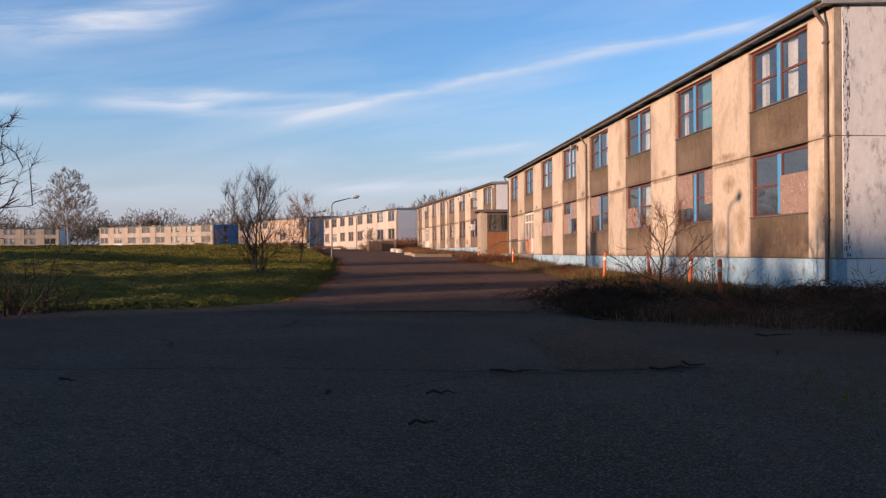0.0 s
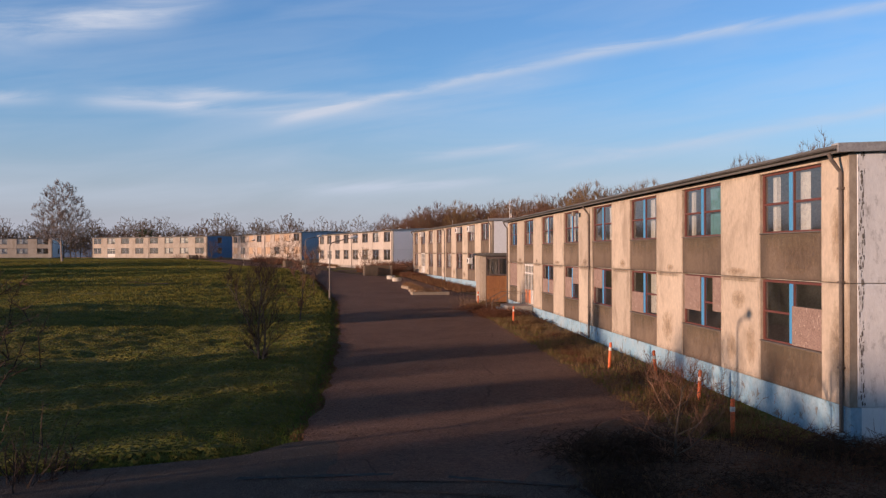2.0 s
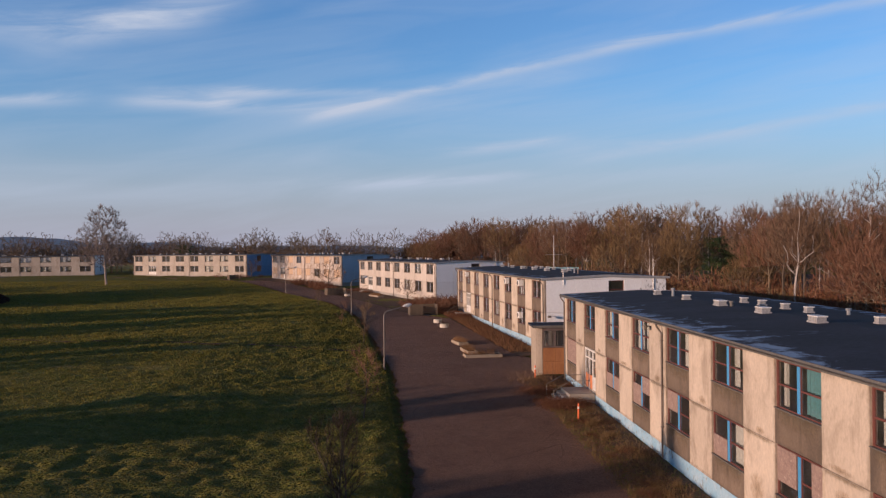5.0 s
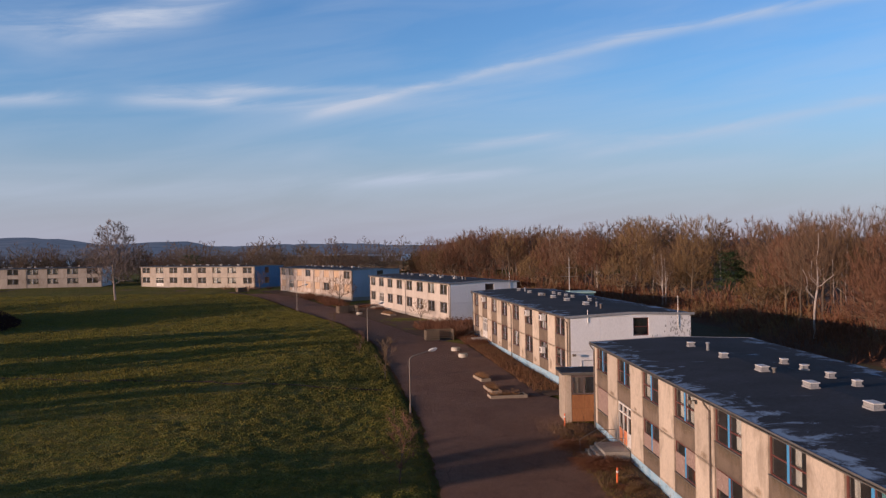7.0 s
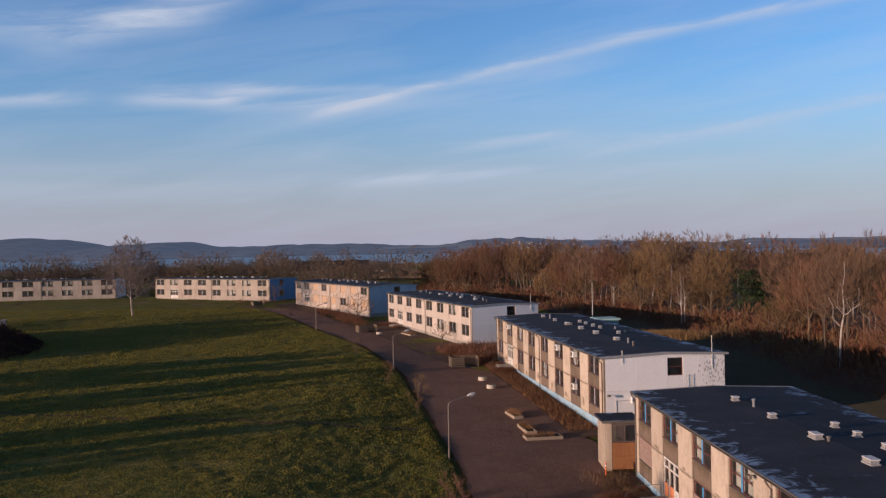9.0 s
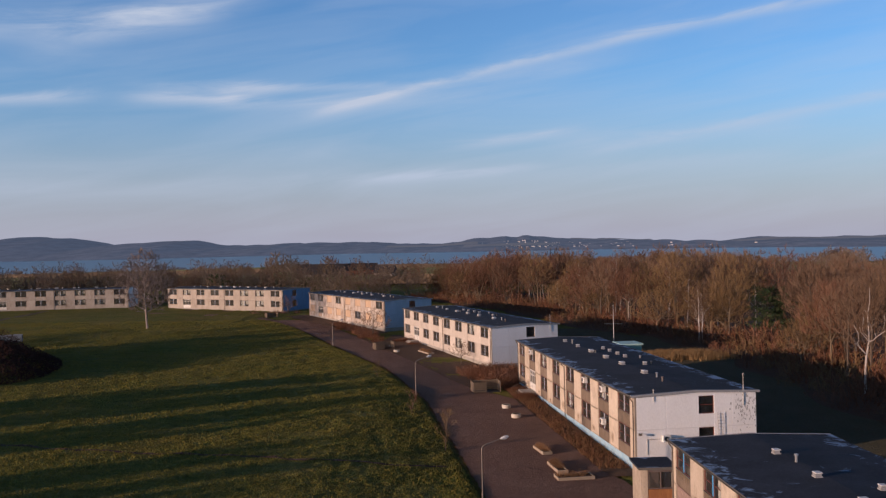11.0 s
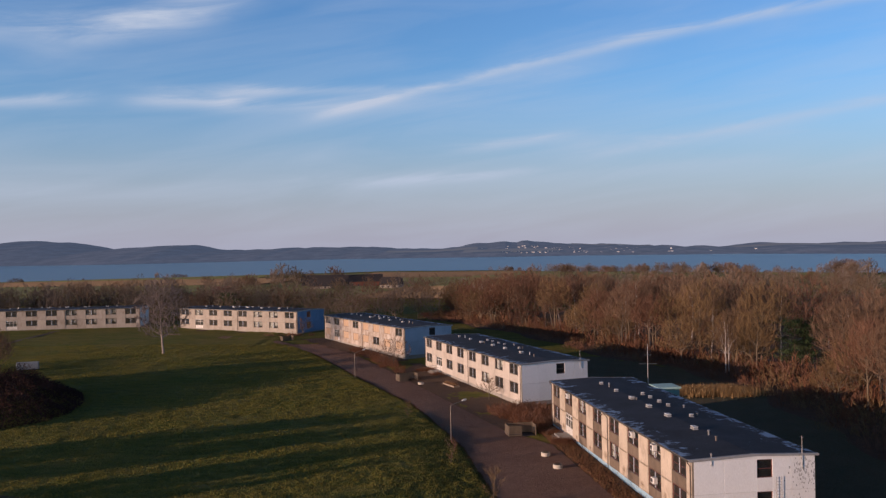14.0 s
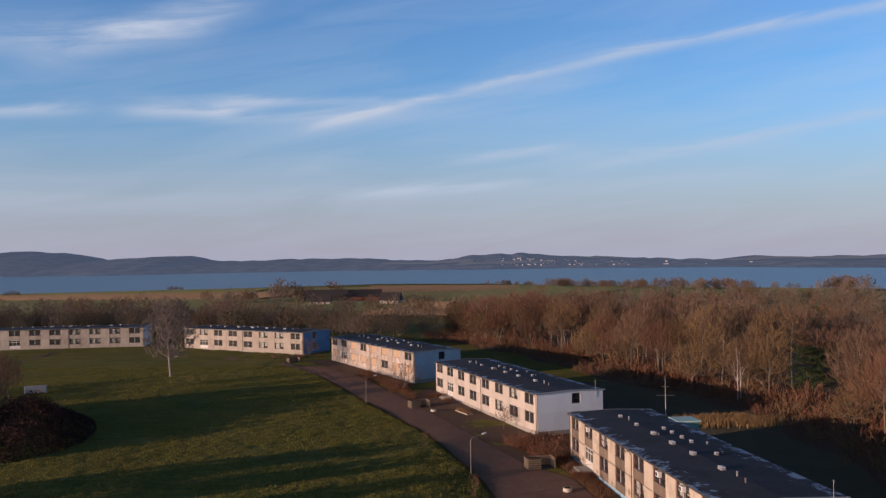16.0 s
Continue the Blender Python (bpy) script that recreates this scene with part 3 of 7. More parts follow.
def shared(key, build, material):
    """One mesh for all alike pieces."""
    if (key, material.name) not in SHARED:
        s = Shape()
        build(s)
        SHARED[key, material.name] = s.mesh(str(key[0]), material)
    return SHARED[key, material.name]


# ---- terrain ----
YS = [-400, -50, 0, 20, 35, 60, 90, 120, 170, 200, 240, 300, 420, 600]
ZS = [-1.2, -1.15, -1.0, -0.95, -0.72, -0.45, -0.05, 0.45, 0.85, 1.5, 2.1, 2.0, 0.5, -1.0]
SHORE_X = [-4000, -1500, -655, -600, -430, -208, -46, 63, 169, 263, 331, 700, 4000]
SHORE_Y = [700, 900, 1080, 1210, 1340, 1520, 1460, 1290, 1190, 990, 850, 760, 700]
LAKE = -12.0


def smooth(a, b, v):
    t = np.clip((v - a) / (b - a), 0, 1)
    return t * t * (3 - 2 * t)


def ground_z(x, y):
    x, y = np.asarray(x, float), np.asarray(y, float)
    z = np.interp(y, YS, ZS)
    lawn = smooth(9, 24, -x - 0.06 * y) * smooth(18, 45, y) * (1 - smooth(110, 180, y))
    z = z + 0.75 * lawn
    shore = np.interp(x, SHORE_X, SHORE_Y)
    fall = smooth(0, 1, (y - 600) / np.maximum(shore + 60 - 600, 50))
    return z * (1 - fall) + (LAKE - 2.0) * fall - 14 * smooth(0, 500, y - shore - 60)


def at_ground(x, y, lift=0.0):
    return float(ground_z(x, y)) + lift


ROAD_Y = [16, 20.6, 26, 33, 46, 71, 95, 116, 144, 175, 209, 232]
ROAD_L = [-5.0, -4.5, -4.7, -5.4, -7.1, -11.0, -16.2, -21.0, -30.6, -45.2, -62.0, -76.0]
EDGE_Y = [16, 18.8, 25.7, 36, 48, 58, 66, 71, 76, 80, 84, 100, 118, 126, 144, 175, 209, 232]
ROAD_R = [2.0, 1.9, 5.8, 4.9, 3.3, 2.2, 0.8, 0.4, 1.6, 0.3, -1.4, -5.0, -9.4, -15.5, -23.5, -36.5, -53.0, -66.0]


def axis(dense0, dense1, step, lo, hi):
    inner = list(np.arange(dense0, dense1, step))
    out, d = [], step
    v = dense0
    while v > lo:
        d = min(d * 1.22, 160)
        v -= d
        out.append(v)
    left = out[::-1]
    out, d, v = [], step, inner[-1]
    while v < hi:
        d = min(d * 1.22, 160)
        v += d
        out.append(v)
    return np.array(left + inner + out)


def grid_mesh(name, xs, ys, zf, material):
    gx, gy = np.meshgrid(xs, ys)
    gz = zf(gx, gy)
    nx, ny = len(xs), len(ys)
    idx = np.arange(nx * ny).reshape(ny, nx)
    faces = np.stack([idx[:-1, :-1], idx[:-1, 1:], idx[1:, 1:], idx[1:, :-1]], -1).reshape(-1, 4)
    me = bpy.data.meshes.new(name)
    me.from_pydata(np.stack([gx, gy, gz], -1).reshape(-1, 3).tolist(), [], faces.tolist())
    me.materials.append(material)
    me.polygons.foreach_set("use_smooth", np.ones(len(me.polygons), bool))
    me.update()
    return me


def lattice(seed, cells):
    r = np.random.RandomState(seed)
    return r.rand(cells, cells)


def value_noise(x, y, scale, seed):
    """Smooth random heights, 0 to 1."""
    n = 256
    table = lattice(seed, n)
    u, v = x * scale, y * scale
    i, j = np.floor(u).astype(int), np.floor(v).astype(int)
    fu, fv = u - i, v - j
    fu, fv = fu * fu * (3 - 2 * fu), fv * fv * (3 - 2 * fv)
    a, b = table[i % n, j % n], table[(i + 1) % n, j % n]
    c, d = table[i % n, (j + 1) % n], table[(i + 1) % n, (j + 1) % n]
    return a * (1 - fu) * (1 - fv) + b * fu * (1 - fv) + c * (1 - fu) * fv + d * fu * fv


def on_asphalt(x, y):
    left, right = np.interp(y, ROAD_Y, ROAD_L), np.interp(y, EDGE_Y, ROAD_R)
    road = (y > 14) & (y < 232) & (x > left - 0.6) & (x < right + 0.6)
    north = np.interp(x, CROSS_X, CROSS_N)
    south = np.interp(x, CROSS_X, CROSS_S)
    return road | ((y < north + 0.5) & (y > south - 0.5) & (np.abs(x) < 90))


CROSS_X = [-90, -30, -10, -5.5, -4.4, 1.8, 2.3, 6, 20, 90]
CROSS_N = [4, 13, 18.3, 20.2, 22, 20, 16, 14.1, 10, -6]
CROSS_S = [-16, -14, -14, -14, -14, -6, 3.5, 9.9, 6.5, -10]


def lawn_z(x, y):
    rough = 0.04 * (value_noise(x, y, 2.1, 2) - 0.5) + 0.22 * (value_noise(x, y, 0.13, 3) - 0.5)
    inside = np.interp(y, [14, 16, 20.6] + ROAD_Y[2:], [-14, -9, -4.9] + ROAD_L[2:]) - x
    lumps = 0.10 * (value_noise(x, y, 1.0, 1) - 0.5) + 0.15 * (value_noise(x, y, 1.75, 4) - 0.5) + smooth(50, 110, y) * 0.20 * (value_noise(x, y, 0.48, 6) - 0.5)
    rough = rough + smooth(0.3, 1.6, inside) * (lumps + 0.16)
    near = smooth(-400, -200, x) * (1 - smooth(150, 300, x)) * (1 - smooth(300, 500, y))
    dip = np.where(on_asphalt(x, y), -0.12, 0.03)
    return ground_z(x, y) + near * (np.where(on_asphalt(x, y), 0.0, rough) + dip)


ground = new("ground", grid_mesh("ground", np.union1d(axis(-95, 16, 0.62, -4400, 4400), np.arange(-30, -4, 0.36)), np.union1d(axis(6, 205, 0.66, -500, 3400), np.arange(18, 58, 0.36)), lawn_z, GRASS))
tagged(ground, "rough green winter lawn and meadow ground with tufts", "ground", kind="structure")


def strip(name, stations, material, across, lift, label, category, arch=0.05, height=at_ground):
    """A sheet between two edges, draped on the terrain. stations: (x0, y0, x1, y1)."""
    v, f = [], []
    for x0, y0, x1, y1 in stations:
        for k in range(across + 1):
            u = k / across
            x, y = x0 + (x1 - x0) * u, y0 + (y1 - y0) * u
            camber = arch * math.sin(math.pi * u)
            v.append((x, y, height(x, y) + lift + camber))
    n = across + 1
    for i in range(len(stations) - 1):
        for k in range(across):
            f.append((i * n + k, i * n + k + 1, (i + 1) * n + k + 1, (i + 1) * n + k))
    me = mesh_of(name, v, f, material)
    if me.polygons[0].normal.z < 0:
        me.flip_normals()
    return tagged(new(name, me), label, category, kind="structure")


wob = random.Random(5)
rows = []
for y in np.arange(18.0, 226.0, 0.8):
    rows.append((np.interp(y, ROAD_Y, ROAD_L) + wob.uniform(-0.14, 0.14), y, np.interp(y, EDGE_Y, ROAD_R) + wob.uniform(-0.16, 0.16), y))
strip("road", rows, ASPHALT, 12, 0.02, "old reddish asphalt road and yard with cracks and patches", "road")
rows = []
for x in np.arange(-88.0, 80.0, 0.7):
    rows.append((x, float(np.interp(x, CROSS_X, CROSS_S)) + wob.uniform(-0.1, 0.1), x, float(np.interp(x, CROSS_X, CROSS_N)) + wob.uniform(-0.1, 0.1)))
strip("crossroad", rows, GREY_ASPHALT, 14, 0.035, "worn grey asphalt crossing with gravel and repair seams", "road")
rows = []
for u in np.linspace(0, 1, 120):
    x = -58 - 180 * u
    y = np.interp(x, [-240, -190, -150, -120, -80, -58], [232, 250, 262, 255, 236, 206])
    rows.append((x, y - 3.2, x - 1.5, y + 3.6))
strip("far_road", rows, ASPHALT, 4, 0.08, "reddish asphalt road in front of the far blocks", "road")


def on_lawn(x, y):
    return float(lawn_z(np.array(x), np.array(y)))


rows = [(-150.5 - 5 * u - 1.0, 222 + 46 * u, -150.5 - 5 * u + 1.0, 222 + 46 * u) for u in np.linspace(-0.5, 0.95, 40)]
strip("footpath", rows, GREY_ASPHALT, 2, 0.06, "narrow grey path worn across the lawn", "path", height=on_lawn)
rows = []
for x in np.arange(-120.0, -15.5, 0.8):
    y = float(np.interp(x, [-120, -56, -44, -31, -22, -15], [104, 88.5, 86.5, 84.5, 84.0, 84.5])) + 0.15 * math.sin(x * 0.7)
    rows.append((x, y - 0.28, x, y + 0.28))
strip("track", rows, SOIL, 2, 0.05, "thin bare trodden track across the grass", "path", 0.0, height=on_lawn)

lake = new("water", grid_mesh("water", np.linspace(-4600, 4600, 24), np.linspace(560, 4600, 18), lambda x, y: 0 * x + LAKE, WATER))
tagged(lake, "calm blue lake with fields and hills around it", "lake", kind="structure")

# hills on the far shore, many kilometres of them, behind everything else
FAR_X = [-3400, -1496, -1130, -849, -541, -98, 146, 570, 806, 3000]
FAR_Y = [2200, 2470, 2420, 2550, 2700, 2545, 2570, 2350, 2020, 1700]
TOP_X = [-3400, -1841, -1743, -1644, -1544, -1439, -1240, -1132, -1024, -876, -685, -502, -391, -262, -157, 26, 186, 463, 625, 745, 822, 1069, 2200, 3000]
TOP_H = [60, 66, 77, 77, 64, 43, 53, 55, 32, 33, 38, 34, 22, 20, 34, 44, 29, 21, 14, 23, 21, 18, 30, 34]


def hill_z(u, x):
    base = np.interp(x, TOP_X, TOP_H) + 6 * (value_noise(x, x * 0.3, 0.006, 8) - 0.5) + 6 * (value_noise(x, x * 0.1, 0.03, 9) - 0.5)
    return LAKE + base * np.sin(np.clip(u, 0, 1) * math.pi / 2)


def hill_band(name, u0, u1, material, lift, label):
    v, f = [], []
    xs = np.linspace(-3400, 3000, 330)
    us = np.linspace(u0, u1, 8)
    for x in xs:
        y0 = float(np.interp(x, FAR_X, FAR_Y))
        for u in us:
            edge = 6 * float(value_noise(np.array(x), np.array(u * 50), 0.02, 11)) if u > 0 else 0
            v.append((x * (1 + 0.12 * u), y0 + 1000 * u, float(hill_z(u, x)) + edge + lift))
    n = len(us)
    for i in range(len(xs) - 1):
        for k in range(n - 1):
            f.append((i * n + k, (i + 1) * n + k, (i + 1) * n + k + 1, i * n + k + 1))
    return tagged(new(name, mesh_of(name, v, f, material)), label, "hills", kind="structure")


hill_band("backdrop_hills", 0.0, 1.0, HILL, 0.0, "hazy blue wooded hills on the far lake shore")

rng = random.Random(21)
village = Shape()
for _ in range(150):
    x = rng.choice([rng.gauss(70, 80), rng.gauss(300, 120), rng.gauss(1080, 90), rng.gauss(60, 60)])
    u = rng.uniform(0.10, 0.40)
    y0 = float(np.interp(x, FAR_X, FAR_Y)) + 1000 * u
    z0 = float(hill_z(u, np.array(x))) + 3
    w, h = rng.uniform(2, 6), rng.uniform(0.6, 1.6)
    X = x * (1 + 0.12 * u)
    village.box(X - w / 2, y0 - 12, z0 - 2, X + w / 2, y0 - 4, z0 + h)
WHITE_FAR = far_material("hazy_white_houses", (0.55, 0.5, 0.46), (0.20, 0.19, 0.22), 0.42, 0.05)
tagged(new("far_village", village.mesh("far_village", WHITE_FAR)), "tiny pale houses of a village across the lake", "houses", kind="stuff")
fields = Shape()
for x0, x1, u0, u1 in ((-420, -120, 0.22, 0.36), (-160, 120, 0.1, 0.2), (620, 980, 0.35, 0.55), (980, 1500, 0.3, 0.6), (180, 420, 0.5, 0.62)):
    pts = []
    for k in range(9):
        x = x0 + (x1 - x0) * k / 8
        for u in (u0, u1):
            pts.append((x * (1 + 0.12 * u), float(np.interp(x, FAR_X, FAR_Y)) + 1000 * u - 3, float(hill_z(u, np.array(x))) + 9))
    fields.add(pts, [(2 * k, 2 * k + 2, 2 * k + 3, 2 * k + 1) for k in range(8)])
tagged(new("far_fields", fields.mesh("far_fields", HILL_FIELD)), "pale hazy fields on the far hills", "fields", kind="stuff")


def field(name, corners, material, label, lift=1.0):
    v, f = [], []
    n, k = 14, 130
    (a, b, c, d) = [np.array(p, float) for p in corners]
    for i in range(n + 1):
        for j in range(k + 1):
            p = (a * (1 - i / n) + b * (i / n)) * (1 - j / k) + (d * (1 - i / n) + c * (i / n)) * (j / k)
            v.append((p[0], p[1], at_ground(p[0], p[1], lift + (j % 2) * 0.9)))
    f = [(i * (k + 1) + j, (i + 1) * (k + 1) + j, (i + 1) * (k + 1) + j + 1, i * (k + 1) + j + 1) for i in range(n) for j in range(k)]
    me = mesh_of(name, v, f, material)
    if me.polygons[0].normal.z < 0:
        me.flip_normals()
    tagged(new(name, me), label, "field", kind="structure")


field("field_far", ((-900, 500), (480, 470), (330, 1010), (-800, 1110)), FIELD_GREEN, "broad olive winter grassland sloping to the lake", 0.1)
field("field_green", ((-640, 820), (-250, 800), (-300, 1060), (-640, 1020)), FIELD_GREEN, "green winter crop field by the lake")
field("field_stubble", ((-560, 700), (-200, 640), (-180, 790), (-600, 810)), FIELD_STUBBLE, "pale brown stubble field")
field("field_rise", ((-150, 760), (-20, 760), (0, 1000), (-180, 1060)), FIELD_STUBBLE, "brown ploughed field behind the farm")
field("field_meadow", ((-70, 560), (10, 520), (160, 1050), (-10, 1080)), FIELD_GREEN, "green sloping meadow beyond the wood")
field("field_east", ((170, 720), (420, 560), (380, 860), (180, 1040)), FIELD_GREEN, "green field between wood and lake")
field("field_rough", ((-90, 430), (20, 400), (10, 515), (-75, 555)), FIELD_STUBBLE, "rough tawny grassland beside the wood")

# ---- two-storey blocks ----
LEN, WIDE, EAVE, BASE = 48.1, 12.0, 6.2, 0.12
BAY, WIN_W, FIRST = 6.1, 3.36, 1.25
UP, LOW = (4.24, 5.92), (1.24, 2.96)


def window_meshes(frame_mat, post_mat, w, h):
    fw, d = 0.065, 0.07

    def frame_shape(s):
        s.box(0, 0, 0, w, d, fw)
        s.box(0, 0, h - fw, w, d, h)
        s.box(0, 0, fw, fw, d, h - fw)
        s.box(w - fw, 0, fw, w, d, h - fw)
        for a, b in ((fw, w / 2 - 0.09), (w / 2 + 0.09, w - fw)):
            s.box(a, 0.002, h * 0.49 - 0.03, b, d - 0.005, h * 0.49 + 0.03)
            s.box(a, 0.004, fw, a + 0.04, d - 0.01, h * 0.49 - 0.03)
            s.box(b - 0.04, 0.004, fw, b, d - 0.01, h * 0.49 - 0.03)
            s.box(a, 0.004, h * 0.49 + 0.03, a + 0.04, d - 0.01, h - fw)
            s.box(b - 0.04, 0.004, h * 0.49 + 0.03, b, d - 0.01, h - fw)

    fr = shared(("window", round(h, 2)), frame_shape, frame_mat)
    po = shared(("mullion", round(h, 2)), lambda s: s.slab(w / 2 - 0.09, -0.03, fw, w / 2 + 0.09, d, h - fw, 0.01), post_mat)
    pw, lo, hi = w / 2 - 0.09 - fw - 0.08, h * 0.49 - 0.03 - fw, h - fw - h * 0.49 - 0.03
    pl = shared(("pane", "low", round(h, 2)), lambda s: s.add([(0, 0, 0), (pw, 0, 0), (pw, 0, lo), (0, 0, lo)], [(0, 1, 2, 3)]), GLASS)
    ph = shared(("pane", "high", round(h, 2)), lambda s: s.add([(0, 0, 0), (pw, 0, 0), (pw, 0, hi), (0, 0, hi)], [(0, 1, 2, 3)]), GLASS)
    spots = [(fw + 0.04, 0.03, fw, pl), (w / 2 + 0.13, 0.03, fw, pl), (fw + 0.04, 0.03, h * 0.49 + 0.03, ph), (w / 2 + 0.13, 0.03, h * 0.49 + 0.03, ph)]
    return fr, po, spots


def curtain_shape(w, h, seed):
    s = Shape()
    r = random.Random(seed)
    n = 14
    ph = r.uniform(0, 6)
    v = []
    for i in range(n + 1):
        x = w * i / n
        for z in (0, h):
            v.append((x, 0.04 * math.sin(i * 1.9 + ph) + 0.02 * math.sin(i * 4.1), z))
    s.add(v, [(2 * i, 2 * i + 2, 2 * i + 3, 2 * i + 1) for i in range(n)])
    return s


def window(parent, s_near, zr, frame_mat, post_mat, boards=(), curtains=()):
    """boards: (u0, u1, v0, v1, material) in shares of the opening, u from the far side; curtains alike."""
    h = zr[1] - zr[0]
    fr, po, spots = window_meshes(frame_mat, post_mat, WIN_W, h)
    win = part("window", fr, None, parent, at=(LEN - s_near - WIN_W, 0.10, zr[0]))
    part("mullion", po, None, win, "painted centre post")
    for x, y, z, me in spots:
        p = part("pane", me, None, win, at=(x, y, z))
        p.visible_shadow = False
    for u0, u1, v0, v1, m in boards:
        part("board", Shape().slab(u0 * WIN_W, -0.035, v0 * h, u1 * WIN_W, 0.018, v1 * h, 0.006), m, win, "sheet board nailed over the opening")
    for k, (u0, u1, v0, v1, m) in enumerate(curtains):
        part("curtain", curtain_shape((u1 - u0) * WIN_W, (v1 - v0) * h, k + int(s_near * 7)), m, win, "hanging curtain", at=(u0 * WIN_W, 0.24, v0 * h))
    return win


def door_unit(parent, s_near, leaf):
    x0 = LEN - s_near - WIN_W
    w, h = WIN_W, 2.72
    door = part("door", Shape().box(0, 0.002, h - 0.12, w, 0.118, h + 0.002), WHITE_TRIM, parent, "white door frame with glazed side light", at=(x0, 0.06, 0.22))
    for a in (0, 0.34, 0.66, 1.0):
        part("door_post", Shape().slab(max(0, a * w - 0.06), 0, 0, min(w, a * w + 0.06), 0.12, h - 0.12, 0.008), WHITE_TRIM, door)
    part("transom", Shape().box(0, 0.002, 2.05, w, 0.118, 2.15), WHITE_TRIM, door)
    part("threshold", Shape().box(0, 0.002, -0.02, w, 0.118, 0.06), CONCRETE, door)
    for k in range(3):
        a, b = (0.34 * w * k + 0.06, 0.34 * w * k + 0.34 * w - 0.06 - (0.02 if k == 2 else 0))
        b = min(b, w - 0.06)
        pane = part("pane", Shape().add([(a, 0.06, 1.0), (b, 0.06, 1.0), (b, 0.06, 2.05), (a, 0.06, 2.05)], [(0, 1, 2, 3)]), GLASS, door)
        pane.visible_shadow = False
        top = part("pane", Shape().add([(a, 0.06, 2.15), (b, 0.06, 2.15), (b, 0.06, h - 0.12), (a, 0.06, h - 0.12)], [(0, 1, 2, 3)]), GLASS, door)
        top.visible_shadow = False
        part("door_leaf" if k < 2 else "side_panel", Shape().slab(a, 0.02, 0.06, b, 0.09, 0.98, 0.02), leaf if k < 2 else WHITE_TRIM, door, "painted lower door panel")
    part("door_handle", Shape().tube([(0.34 * w - 0.16, -0.05, 0.95), (0.34 * w - 0.16, -0.05, 1.35)], 0.018), STEEL, door, "steel pull handle")
    return door


def gutter_shape():
    s = Shape()
    n = 6
    for k in range(n):
        a0, a1 = math.pi * k / n, math.pi * (k + 1) / n
        for r in (0.055,):
            p = lambda a, x: (x, -0.36 - r * math.cos(a), 6.14 - r * math.sin(a))  # noqa: E731
            s.add([p(a0, -0.1), p(a1, -0.1), p(a1, LEN + 0.1), p(a0, LEN + 0.1)], [(0, 1, 2, 3), (3, 2, 1, 0)])
    return s


def roof_height(y):
    return 6.2 + 0.25 * (1 - abs(y - 6) / 6.3)


def vent_box(parent, x, y, w, d, h):
    """A louvred metal vent on a low kerb, under an overhanging cap."""
    def body(s):
        s.box(-w / 2 - 0.06, -d / 2 - 0.06, -0.1, w / 2 + 0.06, d / 2 + 0.06, 0.07)
        s.box(-w / 2, -d / 2, 0.07, w / 2, d / 2, h)
        n = max(2, round(w / 0.16))
        for k in range(n + 1):
            px = -w / 2 + w * k / n
            s.box(px - 0.012, -d / 2 - 0.03, 0.08, px + 0.012, -d / 2 - 0.002, h - 0.01)

    b = part("roof_vent", shared(("roof_vent", w, d, h), body, GREY_VENT), None, parent, "grey metal roof vent", at=(x, y, roof_height(y)))
    part("cap", shared(("cap", w, d, h), lambda s: s.slab(-w / 2 - 0.05, -d / 2 - 0.05, h, w / 2 + 0.05, d / 2 + 0.05, h + 0.05, 0.02), WHITE_PLASTIC), None, b, "pale vent cap")


def vent_pipe(parent, x, y, h, r, material):
    part("roof_pipe", shared(("roof_pipe", h, r), lambda s: s.tube([(0, 0, -0.1), (0, 0, h), (0, 0, h), (0, 0, h + 0.1)], [r, r, r * 1.5, r * 1.5], 8), material), None, parent, "short roof vent pipe", at=(x, y, roof_height(y)))


